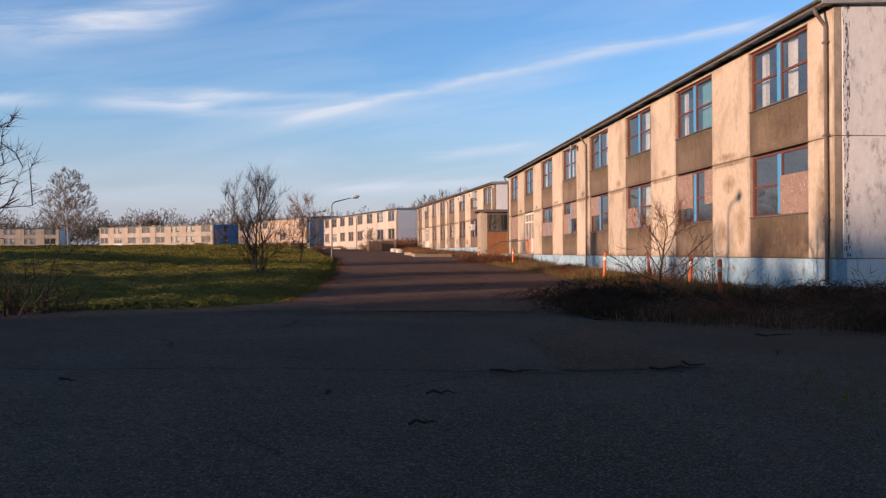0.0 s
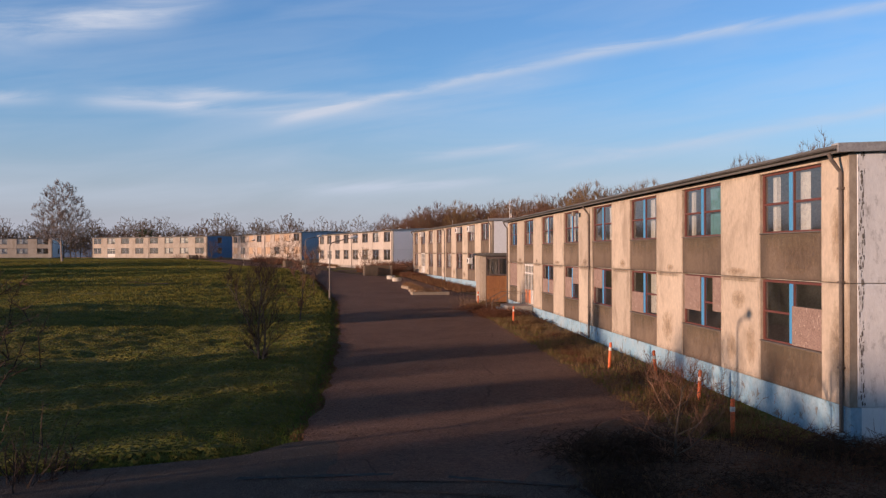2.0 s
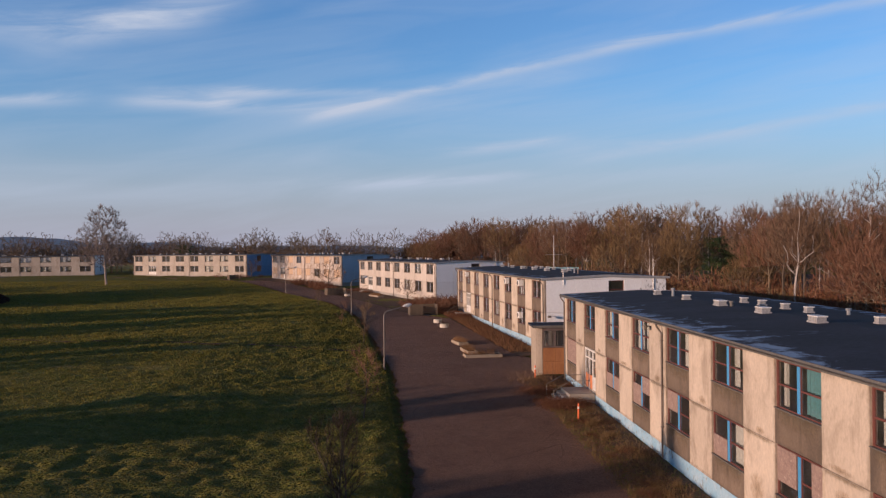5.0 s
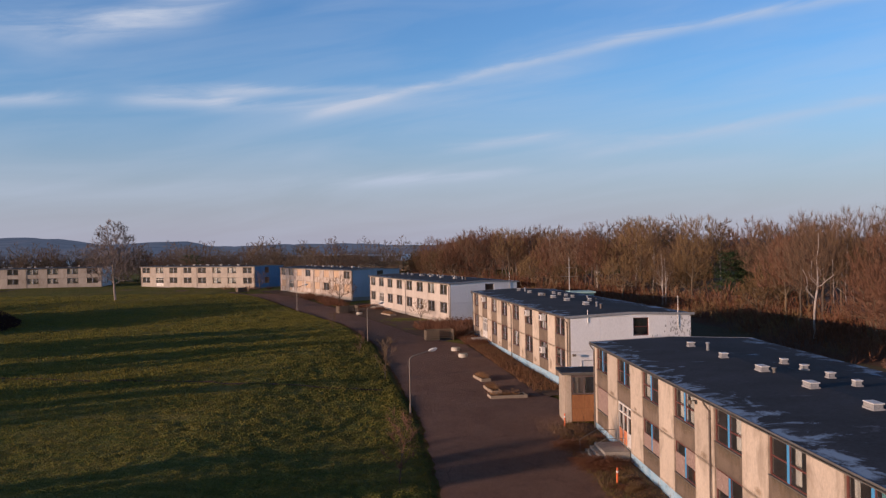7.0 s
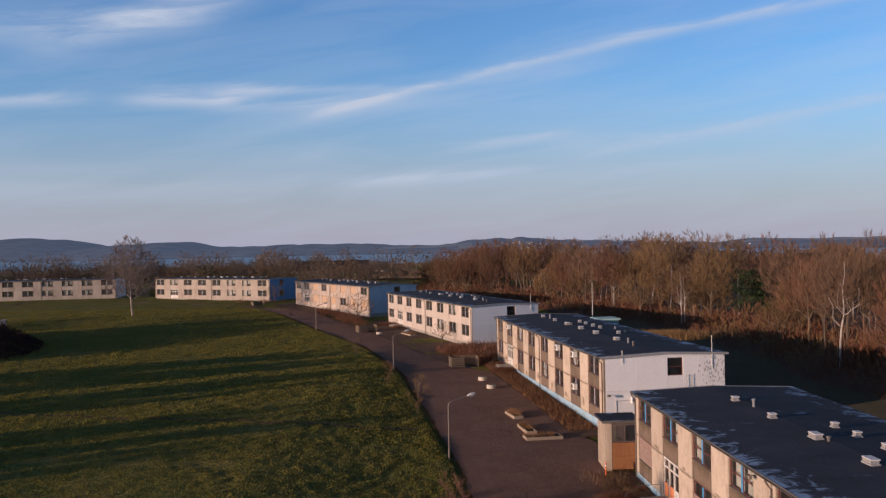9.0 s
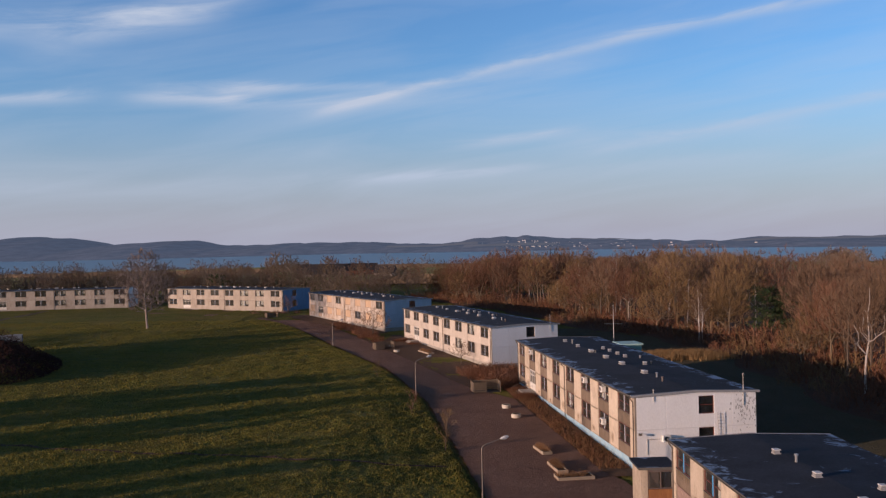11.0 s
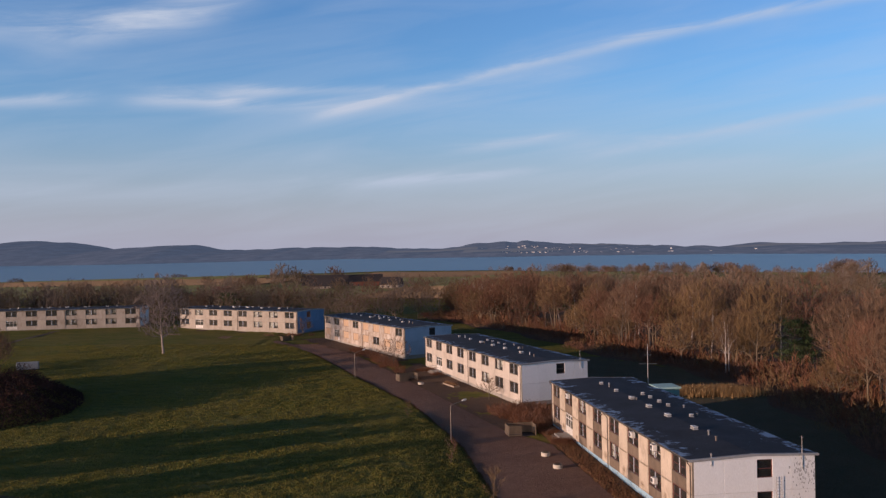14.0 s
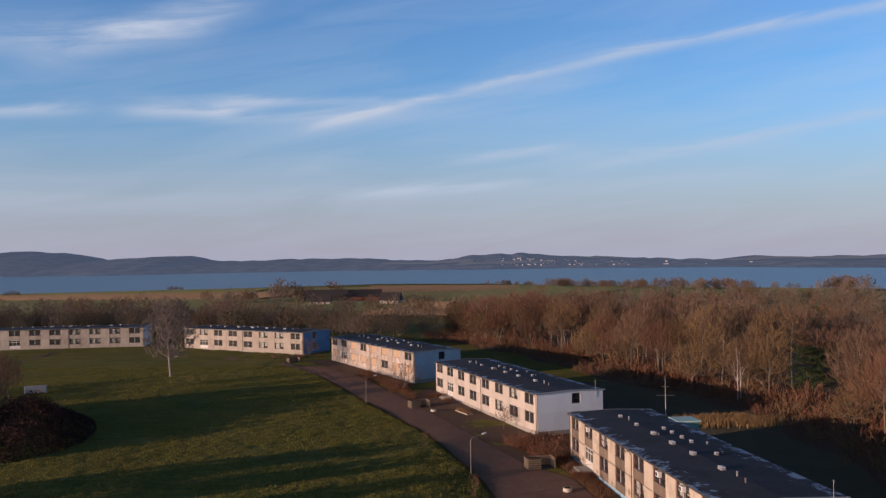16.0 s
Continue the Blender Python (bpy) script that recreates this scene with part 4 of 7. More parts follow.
def block(name, near, far, eave, label, cream, brown, frame_mat, post_mat, plinth, ground_windows, upper_windows, group="two-storey blocks", gable_window=(6.3, 7.8), door_leaf=ORANGE_DOOR, gable=None):
    near, far = Vector((*near, 0)), Vector((*far, 0))
    d = (near - far).normalized()
    inward = Vector((-d.y, d.x, 0))
    rot = Matrix((d, inward, Vector((0, 0, 1)))).transposed().to_4x4()
    m = Matrix.Translation((far.x, far.y, eave - EAVE)) @ rot
    b = thing(name, m, label, "building", group)
    T = 0.2
    levels = ((BASE, 2.99), (3.005, 6.04))
    # cream full-height panels between the windows, and at both ends
    spans = [(0.0, FIRST)] + [(FIRST + BAY * k + WIN_W, FIRST + BAY * (k + 1)) for k in range(7)] + [(FIRST + BAY * 7 + WIN_W, LEN)]
    for s0, s1 in spans:
        for z0, z1 in levels:
            w = s1 - s0 - 0.012
            me = shared(("wall_panel", round(w, 3), round(z1 - z0, 3)), lambda s: (s.framed if z0 < 1 and w > 1.5 else s.slab)(0, 0, 0, w, T, z1 - z0, 0.02), cream)
            part("wall_panel", me, None, b, at=(LEN - s1 + 0.006, 0, z0))
    for k in range(8):
        s0 = FIRST + BAY * k
        x0 = LEN - s0 - WIN_W
        for lev, (z0, z1) in enumerate(((BASE, LOW[0]), (3.01, UP[0]))):
            if lev == 0 and k == 6:
                continue
            me = shared(("spandrel", round(z1 - z0, 3)), lambda s: s.slab(0, 0.03, 0, WIN_W, T, z1 - z0 - 0.01, 0.01), brown)
            part("spandrel", me, None, b, at=(x0, 0, z0))
            part("window_sill", shared(("window_sill",), lambda s: s.slab(0, -0.02, 0, WIN_W, 0.12, 0.03, 0.005), FASCIA), None, b, at=(x0, 0.0, z1 - 0.008))
        part("lintel", shared(("lintel",), lambda s: s.slab(0, 0.0, 0, WIN_W - 0.01, T, 0.115, 0.01), cream), None, b, at=(x0 + 0.005, 0, UP[1] + 0.002))
        window(b, s0, UP, frame_mat, post_mat, *upper_windows.get(k, ((), ())))
        if k == 6:
            door_unit(b, s0, door_leaf)
        else:
            window(b, s0, LOW, frame_mat, post_mat, *ground_windows.get(k, ((), ())))
    part("plinth", Shape().box(0, 0.04, -1.6, LEN, 0.3, BASE - 0.012), plinth, b, "painted concrete plinth")
    # near gable in large panels, far gable and back wall plain
    g0, g1 = gable_window
    for z0, z1 in levels:
        for y0, y1 in ((0.0, 3.1), (3.1, g0), (g1, 9.6), (9.6, WIDE)):
            ya = y0 + 0.006 if y0 else 0.21
            me = Shape().slab(0, 0, 0, y1 - ya - 0.006, T, z1 - z0, 0.015)
            me.v = [(LEN - p[1] + 0.0, ya + p[0], z0 + p[2]) for p in me.v]
            part("gable_panel", me, gable or WHITE_WALL, b, "white painted gable panel")
        zw = UP if z0 > 2 else LOW
        for za, zb in ((z0, zw[0]), (zw[1], z1)):
            me = Shape().slab(0, 0, 0, g1 - g0, T, max(zb - za, 0.02), 0.01)
            me.v = [(LEN - p[1], g0 + p[0], za + p[2]) for p in me.v]
            part("gable_panel", me, gable or WHITE_WALL, b)
        w = g1 - g0
        s = Shape()
        for q in ((0, 0, w, 0.07), (0, zw[1] - zw[0] - 0.07, w, zw[1] - zw[0]), (0, 0.07, 0.07, zw[1] - zw[0] - 0.07), (w - 0.07, 0.07, w, zw[1] - zw[0] - 0.07), (0.07, 0.8, w - 0.07, 0.87)):
            s.box(LEN - 0.14, g0 + q[0], zw[0] + q[1], LEN - 0.06, g0 + q[2], zw[0] + q[3])
        win = part("window", s, frame_mat, b, "tall corridor window in the gable")
        pn = part("pane", Shape().add([(LEN - 0.1, g0, zw[0]), (LEN - 0.1, g1, zw[0]), (LEN - 0.1, g1, zw[1]), (LEN - 0.1, g0, zw[1])], [(0, 1, 2, 3)]), GLASS, win)
        pn.visible_shadow = False
    for x0, x1 in ((LEN - T, LEN - 0.002), (0.0, T)):
        s = Shape().add([(x0, 0.0, 6.05), (x1, 0, 6.05), (x1, WIDE, 6.05), (x0, WIDE, 6.05), (x0, 0, 6.12), (x1, 0, 6.12), (x1, 6, 6.34), (x0, 6, 6.34), (x1, WIDE, 6.12), (x0, WIDE, 6.12)],
                        [(1, 2, 8, 6, 5), (0, 4, 7, 9, 3), (0, 1, 5, 4), (2, 3, 9, 8)])
        part("gable_top", s, gable or WHITE_WALL, b)
    part("gable_plinth", Shape().box(LEN - 0.32, 0.3, -1.6, LEN - 0.04, WIDE - 0.3, BASE - 0.012), GREY_PLINTH if plinth is GREY_PLINTH else WHITE_WALL, b)
    part("back_wall", Shape().box(0.2, WIDE - 0.3, -1.6, LEN - 0.2, WIDE, 6.05), cream, b)
    part("end_wall", Shape().box(0, 0.3, -1.6, 0.2, WIDE, 6.05), gable or WHITE_WALL, b)
    rooms = Shape().box(0.2, 0.22, 0.1, LEN - 0.22, WIDE - 0.3, 0.25).box(0.2, 0.22, 2.97, LEN - 0.22, WIDE - 0.3, 3.06).box(0.2, 0.22, 5.98, LEN - 0.22, WIDE - 0.3, 6.04)
    rooms.box(0.2, 5.0, 0.25, LEN - 3.0, 5.12, 5.98)
    for k in range(7):
        x = LEN - (FIRST + BAY * k + WIN_W + (BAY - WIN_W) / 2)
        rooms.box(x - 0.06, 0.22, 0.25, x + 0.06, 5.0, 2.97).box(x - 0.06, 0.22, 3.06, x + 0.06, 5.0, 5.98)
    part("interior", rooms, ROOM, b, "bare rooms seen through the windows")
    # roof, eaves, gutter, pipes
    s = Shape()
    o, e = 0.3, 0.12
    prof = [(-o, 6.17), (6, 6.42), (WIDE + o, 6.17), (WIDE + o, 6.05), (6, 6.30), (-o, 6.05)]
    s.add([(x, y, z + 0.03) for x in (-e, LEN + e) for y, z in prof], [(0, 1, 7, 6), (1, 2, 8, 7), (2, 3, 9, 8), (3, 4, 10, 9), (4, 5, 11, 10), (5, 0, 6, 11), (5, 4, 1, 0), (4, 3, 2, 1), (6, 7, 10, 11), (7, 8, 9, 10)])
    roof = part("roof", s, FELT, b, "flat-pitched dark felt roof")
    part("fascia", Shape().slab(-e, -o - 0.03, 6.02, LEN + e, -o - 0.002, 6.215, 0.005), FASCIA, b, "grey metal eaves strip")
    part("gutter", gutter_shape(), FASCIA, b)
    # raised metal capping along both gables
    for xa, xb, lip in ((LEN - 0.16, LEN + e + 0.03, 0.08), (-e - 0.03, 0.05, 0.05)):
        s = Shape()
        for y0, y1, z0, z1 in ((-o - 0.03, 6, 6.17, 6.42), (6, WIDE + o + 0.03, 6.42, 6.17)):
            s.add([(x, y, z + dz) for x in (xa, xb) for (y, z) in ((y0, z0), (y1, z1)) for dz in (-0.13, lip)],
                  [(0, 2, 3, 1), (4, 5, 7, 6), (1, 3, 7, 5), (0, 4, 6, 2), (0, 1, 5, 4), (2, 6, 7, 3)])
        part("verge_trim", s, GREY_VENT, b, "grey metal gable capping")
    for sp in (0.22, 23.3, LEN - 0.22):
        p = Shape().tube([(LEN - sp, -0.36, 6.05), (LEN - sp, -0.3, 5.9), (LEN - sp, -0.07, 5.6), (LEN - sp, -0.07, -0.5)], 0.05, 8)
        for z in (5.2, 3.0, 1.0):
            p.box(LEN - sp - 0.07, -0.13, z, LEN - sp + 0.07, 0.0, z + 0.05)
        part("downpipe", p, PIPE, b, "old downpipe with brackets")
    # two rows of vents along the ridge, alike on every block
    for x in (6.2, 12.3):
        vent_box(b, x, 5.4, 0.42, 0.36, 0.26)
    for x in (18.1, 23.9, 29.6, 36.6):
        vent_box(b, x, 5.4, 0.82, 0.4, 0.26)
    for x in (15.3, 17.9, 20.9, 23.6, 30.2):
        vent_box(b, x, 7.9, 0.34, 0.3, 0.27)
    for x, y, h, pm in ((8.7, 5.7, 0.45, STEEL), (19.0, 5.7, 0.2, FASCIA), (24.5, 9.5, 0.22, STEEL), (29.8, 8.8, 0.22, FASCIA), (39.6, 5.6, 0.4, STEEL), (42.1, 5.2, 0.38, PIPE)):
        vent_pipe(b, x, y, h, 0.10, pm)
    return b, m


C = CURTAIN
b1_low = {0: (((0.52, 0.98, 0.02, 0.62, CHIPBOARD),), ()), 1: (((0.02, 0.44, 0.30, 0.98, CHIPBOARD), (0.76, 0.98, 0.34, 0.98, CHIPBOARD)), ()),
          2: (((0.02, 0.46, 0.02, 0.50, CHIPBOARD),), ((0.55, 0.8, 0.05, 0.95, C),)), 3: (((0.02, 0.46, 0.46, 0.98, CHIPBOARD),), ()),
          4: (((0.02, 0.46, 0.02, 0.66, CHIPBOARD), (0.54, 0.98, 0.48, 0.98, CHIPBOARD)), ()), 5: (((0.54, 0.98, 0.02, 0.48, CHIPBOARD), (0.02, 0.46, 0.02, 0.5, CHIPBOARD)), ()),
          7: (((0.02, 0.98, 0.02, 0.98, CHIPBOARD),), ())}
b1_up = {0: ((), ((0.05, 0.16, 0.04, 0.96, C), (0.53, 0.68, 0.04, 0.96, C))), 1: ((), ((0.03, 0.12, 0.04, 0.96, C), (0.53, 0.97, 0.04, 0.96, TEAL_CURTAIN))),
         2: ((), ((0.55, 0.7, 0.04, 0.96, C), (0.85, 0.97, 0.04, 0.96, C))), 3: ((), ((0.6, 0.95, 0.04, 0.96, C),)),
         4: ((), ((0.1, 0.45, 0.04, 0.96, C), (0.55, 0.75, 0.04, 0.96, C))), 5: ((), ((0.03, 0.3, 0.04, 0.96, C),)), 6: ((), ((0.6, 0.97, 0.04, 0.96, C),))}
PL = PLYWOOD
some = lambda ks, u=(0.03, 0.97), m=PL: {k: (((u[0], u[1], 0.02, 0.98, m),), ()) for k in ks}  # noqa: E731
hang = lambda ks: {k: ((), ((0.05, 0.45, 0.04, 0.96, C), (0.6, 0.95, 0.3, 0.96, C))) for k in ks}  # noqa: E731

b1, M1 = block("apartment_block", (8.496, 20.908), (2.532, 68.636), 6.2, "derelict two-storey block with cream panels and boarded windows", CREAM, BROWN, RED_FRAME, BLUE_POST, BLUE_PLINTH, b1_low, b1_up, gable=PEELING)
peel = Shape()
pr = random.Random(61)
for y0, spread in ((0.30, 0.06), (0.34, 0.035), (0.27, 0.03)):
    z = 0.15
    while z < 6.0:
        h = pr.uniform(0.03, 0.22)
        w = spread * pr.uniform(0.15, 1.0)
        off = pr.gauss(0, 0.025)
        if pr.random() < 0.8:
            peel.add([(LEN + 0.004, y0 + off, z), (LEN + 0.004, y0 + off + w, z + h * 0.3), (LEN + 0.004, y0 + off + w * 0.6, z + h), (LEN + 0.004, y0 + off - w * 0.3, z + h * 0.7)], [(0, 1, 2, 3)])
        z += h
part("peeled_paint", peel, PEELED, b1, "dark flakes where the gable paint has peeled")


def stain(parent, x, z, w, h, material, y=-0.004):
    ob = part("stain", Shape().add([(x - w / 2, y, z), (x + w / 2, y, z), (x + w / 2, y, z + h), (x - w / 2, y, z + h)], [(0, 1, 2, 3)]), material, parent, "weather stain on the panel")
    ob.visible_shadow = False


def panel_x(k):
    """Middle of the cream panel past bay k."""
    return LEN - (FIRST + BAY * k + WIN_W + (BAY - WIN_W) / 2)


pr = random.Random(8)
stain(b1, panel_x(0) - 0.1, 1.95, 1.3, 0.75, DAMP, 0.016)
stain(b1, panel_x(0) + 0.75, 0.25, 0.9, 1.6, DAMP, 0.016)
stain(b1, panel_x(0) - 0.6, 0.25, 1.0, 1.2, DAMP, 0.016)
stain(b1, panel_x(1) - 0.2, 0.25, 1.6, 1.5, DAMP, 0.016)
stain(b1, LEN - 0.45, 3.1, 0.9, 2.2, DAMP)
stain(b1, LEN - 0.4, 0.1, 1.1, 2.8, DARK_DAMP)
stain(b1, LEN - (FIRST + 0.8), -0.1, 2.4, 1.5, DARK_DAMP, 0.012)
stain(b1, LEN - (FIRST + 2.2), -0.1, 2.2, 1.5, DARK_DAMP, 0.010)
stain(b1, LEN - (FIRST + 1.2), 2.95, 2.8, 1.3, DARK_DAMP, 0.012)
for k in range(7):
    stain(b1, panel_x(k), 2.78, 2.5, 0.2, RUNS)
    stain(b1, panel_x(k) + pr.uniform(-0.4, 0.4), 3.02, pr.uniform(0.9, 2.0), pr.uniform(0.25, 0.6), DAMP)
for k in range(8):
    x = LEN - (FIRST + BAY * k + WIN_W / 2)
    stain(b1, x, 3.3, 3.2, 0.9, RUNS, 0.026)
    if k != 6:
        stain(b1, x, 0.2, 3.2, 1.0, RUNS, 0.026)
b2, M2 = block("apartment_block", (1.662, 83.302), (-8.848, 130.24), 6.88, "two-storey cream block with air conditioners and white gable", CREAM, BROWN, RED_FRAME, PALE_POST, BLUE_PLINTH, hang((3,)), hang((1, 5)), door_leaf=WHITE_TRIM)
for k in range(7):
    stain(b2, panel_x(k), 2.74, 2.5, 0.24, RUNS)
    stain(b2, panel_x(k) + pr.uniform(-0.5, 0.5), 0.2, pr.uniform(1.0, 2.2), pr.uniform(0.6, 1.6), DAMP, 0.016)
mildew = Shape()
for _ in range(150):
    y, z = min(11.9, pr.gauss(10.9, 0.75)), pr.gauss(4.5, 0.9)
    h = pr.uniform(0.05, 0.32)
    w = h * pr.uniform(0.15, 0.5)
    if 0.3 < z < 5.9 and y > 8.9:
        mildew.add([(LEN + 0.004, y, z), (LEN + 0.004, y + w, z + h * 0.3), (LEN + 0.004, y + w * 0.6, z + h), (LEN + 0.004, y - w * 0.3, z + h * 0.7)], [(0, 1, 2, 3)])
part("mildew", mildew, MILDEW, b2, "dark mildew patches on the white gable")
b3, M3 = block("apartment_block", (-13.12, 143.415), (-32.806, 187.301), 7.48, "pale two-storey block with dark windows and white gable", WHITE_FAR_WALL, WHITE_FAR_WALL, GREY_FRAME, PALE_POST, GREY_PLINTH, hang((2,)), hang((1,)), door_leaf=WHITE_TRIM)
b4, M4 = block("apartment_block", (-38.41, 196.93), (-64.97, 237.03), 8.4, "peeling two-storey block with plywood-boarded windows", FLAKING, FLAKING, GREY_FRAME, PALE_POST, GREY_PLINTH, some((0, 1, 3, 4, 5, 7)), some((1, 2, 3, 5)), door_leaf=PLYWOOD, gable=SHADE_BLUE)
b5, M5 = block("apartment_block", (-75.59, 249.375), (-118.4, 271.3), 8.5, "pale two-storey block facing the lawn, some windows sunlit", CREAM_FAR, CREAM_FAR, GREY_FRAME, PALE_POST, GREY_PLINTH, hang((1, 2)), hang((1, 2, 6)), gable_window=(4.2, 5.9), door_leaf=WHITE_TRIM, gable=BLUE_GABLE)
b6, M6 = block("apartment_block", (-133.5, 276.6), (-180.8, 267.9), 8.5, "long pale two-storey block across the lawn", CREAM_FAR, CREAM_FAR, GREY_FRAME, PALE_POST, GREY_PLINTH, hang((1, 2, 3)), hang((1, 2, 3)), door_leaf=WHITE_TRIM)

# ---- trees ----


def make_tree(seed, height, crown, trunk_r, first, limbs, subs, twigs, twig_len, twig_w, droop=0.0, lean=0.25, bark=None, twig=None, up=0.55, name="tree", stems=1):
    """A bare tree: (trunk mesh with limbs, crown mesh of twigs)."""
    r = random.Random(seed)
    wood, tv, tf = Shape(), [], []

    def jitter(d, amount):
        return (d + Vector((r.gauss(0, amount), r.gauss(0, amount), r.gauss(0, amount)))).normalized()

    def twig_at(p, d, length):
        side = d.cross(Vector((r.gauss(0, 1), r.gauss(0, 1), r.gauss(0, 1)))).normalized() * twig_w / 2
        d = (d + Vector((0, 0, 0.45 * up))).normalized()
        tip = p + d * length + Vector((0, 0, -droop * length * length))
        n = len(tv)
        tv.extend([tuple(p - side), tuple(p + side), tuple(tip)])
        tf.append((n, n + 1, n + 2))

    def branch(p, d, length, rad, level):
        n = (6, 3, 2)[level]
        pts, rr = [p], [rad]
        q, e = p.copy(), d.copy()
        for i in range(n):
            e = jitter(e, 0.10 if level == 0 else 0.16)
            if level:
                e = (e + Vector((0, 0, 0.10 * up))).normalized()
            q = q + e * (length / n)
            pts.append(q.copy())
            rr.append(rad * (1 - (0.72 if level else 0.85) * (i + 1) / n))
        if level < 2:
            wood.tube(pts, rr, 6 if level == 0 else 3, cap=False)
        else:
            side = d.cross(Vector((r.gauss(0, 1), r.gauss(0, 1), r.gauss(0, 1)))).normalized()
            m = len(tv)
            for a, w in zip(pts, rr):
                w = max(w, twig_w * 0.35)
                tv.extend([tuple(a - side * w), tuple(a + side * w)])
            tf.extend([(m + 2 * i, m + 2 * i + 1, m + 2 * i + 3, m + 2 * i + 2) for i in range(n)])

        def along(u):
            k = min(int(u * n), n - 1)
            w = u * n - k
            return pts[k].lerp(pts[k + 1], w), (pts[k + 1] - pts[k]).normalized(), rr[k] * (1 - w) + rr[k + 1] * w

        if level == 0:
            for i in range(limbs):
                u = first + (0.98 - first) * (i + r.random()) / limbs
                bp, bd, br = along(u)
                a = i * 2.4 + r.uniform(-0.5, 0.5)
                out = Vector((math.cos(a), math.sin(a), 0))
                part_up = (u - first) / (1 - first)
                go = (out + Vector((0, 0, up * r.uniform(0.7, 1.3) * (0.45 + 1.5 * part_up * part_up)))).normalized()
                # as long as the rounded crown lets it grow
                rz, cz = height * (1 - first) * 0.5, height * (1 + first) * 0.5
                k = Vector((1 / crown, 1 / crown, 1 / rz))
                o = Vector(((bp.x - p.x) * k.x, (bp.y - p.y) * k.y, (bp.z - cz) * k.z))
                g = Vector((go.x * k.x, go.y * k.y, go.z * k.z))
                disc = g.dot(o) ** 2 - g.dot(g) * (o.dot(o) - 1)
                ln = (-g.dot(o) + math.sqrt(disc)) / g.dot(g) if disc > 0 else crown * 0.3
                branch(bp, go, max(ln, crown * 0.25) * r.uniform(0.72, 0.92), max(0.012, br * 0.55), 1)
        elif level == 1:
            for i in range(subs):
                u = 0.2 + 0.78 * (i + r.random()) / subs
                bp, bd, br = along(u)
                branch(bp, (jitter(bd, 0.65) + Vector((0, 0, 0.25 * up))).normalized(), length * r.uniform(0.34, 0.5) * (1.3 - 0.85 * u), max(0.008, br * 0.6), 2)
            for i in range(twigs // 2):
                bp, bd, br = along(0.3 + 0.7 * r.random())
                twig_at(bp, jitter(bd, 0.8), twig_len * r.uniform(0.6, 1.2))
        else:
            for i in range(twigs):
                bp, bd, br = along(0.1 + 0.9 * r.random())
                twig_at(bp, jitter(bd, 0.75), twig_len * r.uniform(0.5, 1.2))

    for k in range(stems):
        d = Vector((r.gauss(0, lean * 0.25), r.gauss(0, lean * 0.25), 1)).normalized() if stems == 1 else Vector((r.gauss(0, lean), r.gauss(0, lean), 1)).normalized()
        p0 = Vector((0, 0, -0.25)) if stems == 1 else Vector((r.gauss(0, 0.25), r.gauss(0, 0.25), -0.25))
        branch(p0, d, height * (0.86 if stems == 1 else r.uniform(0.7, 0.95)), trunk_r, 0)
    a = wood.mesh("trunk", bark)
    b = mesh_of("crown", tv, tf, twig)
    return a, b


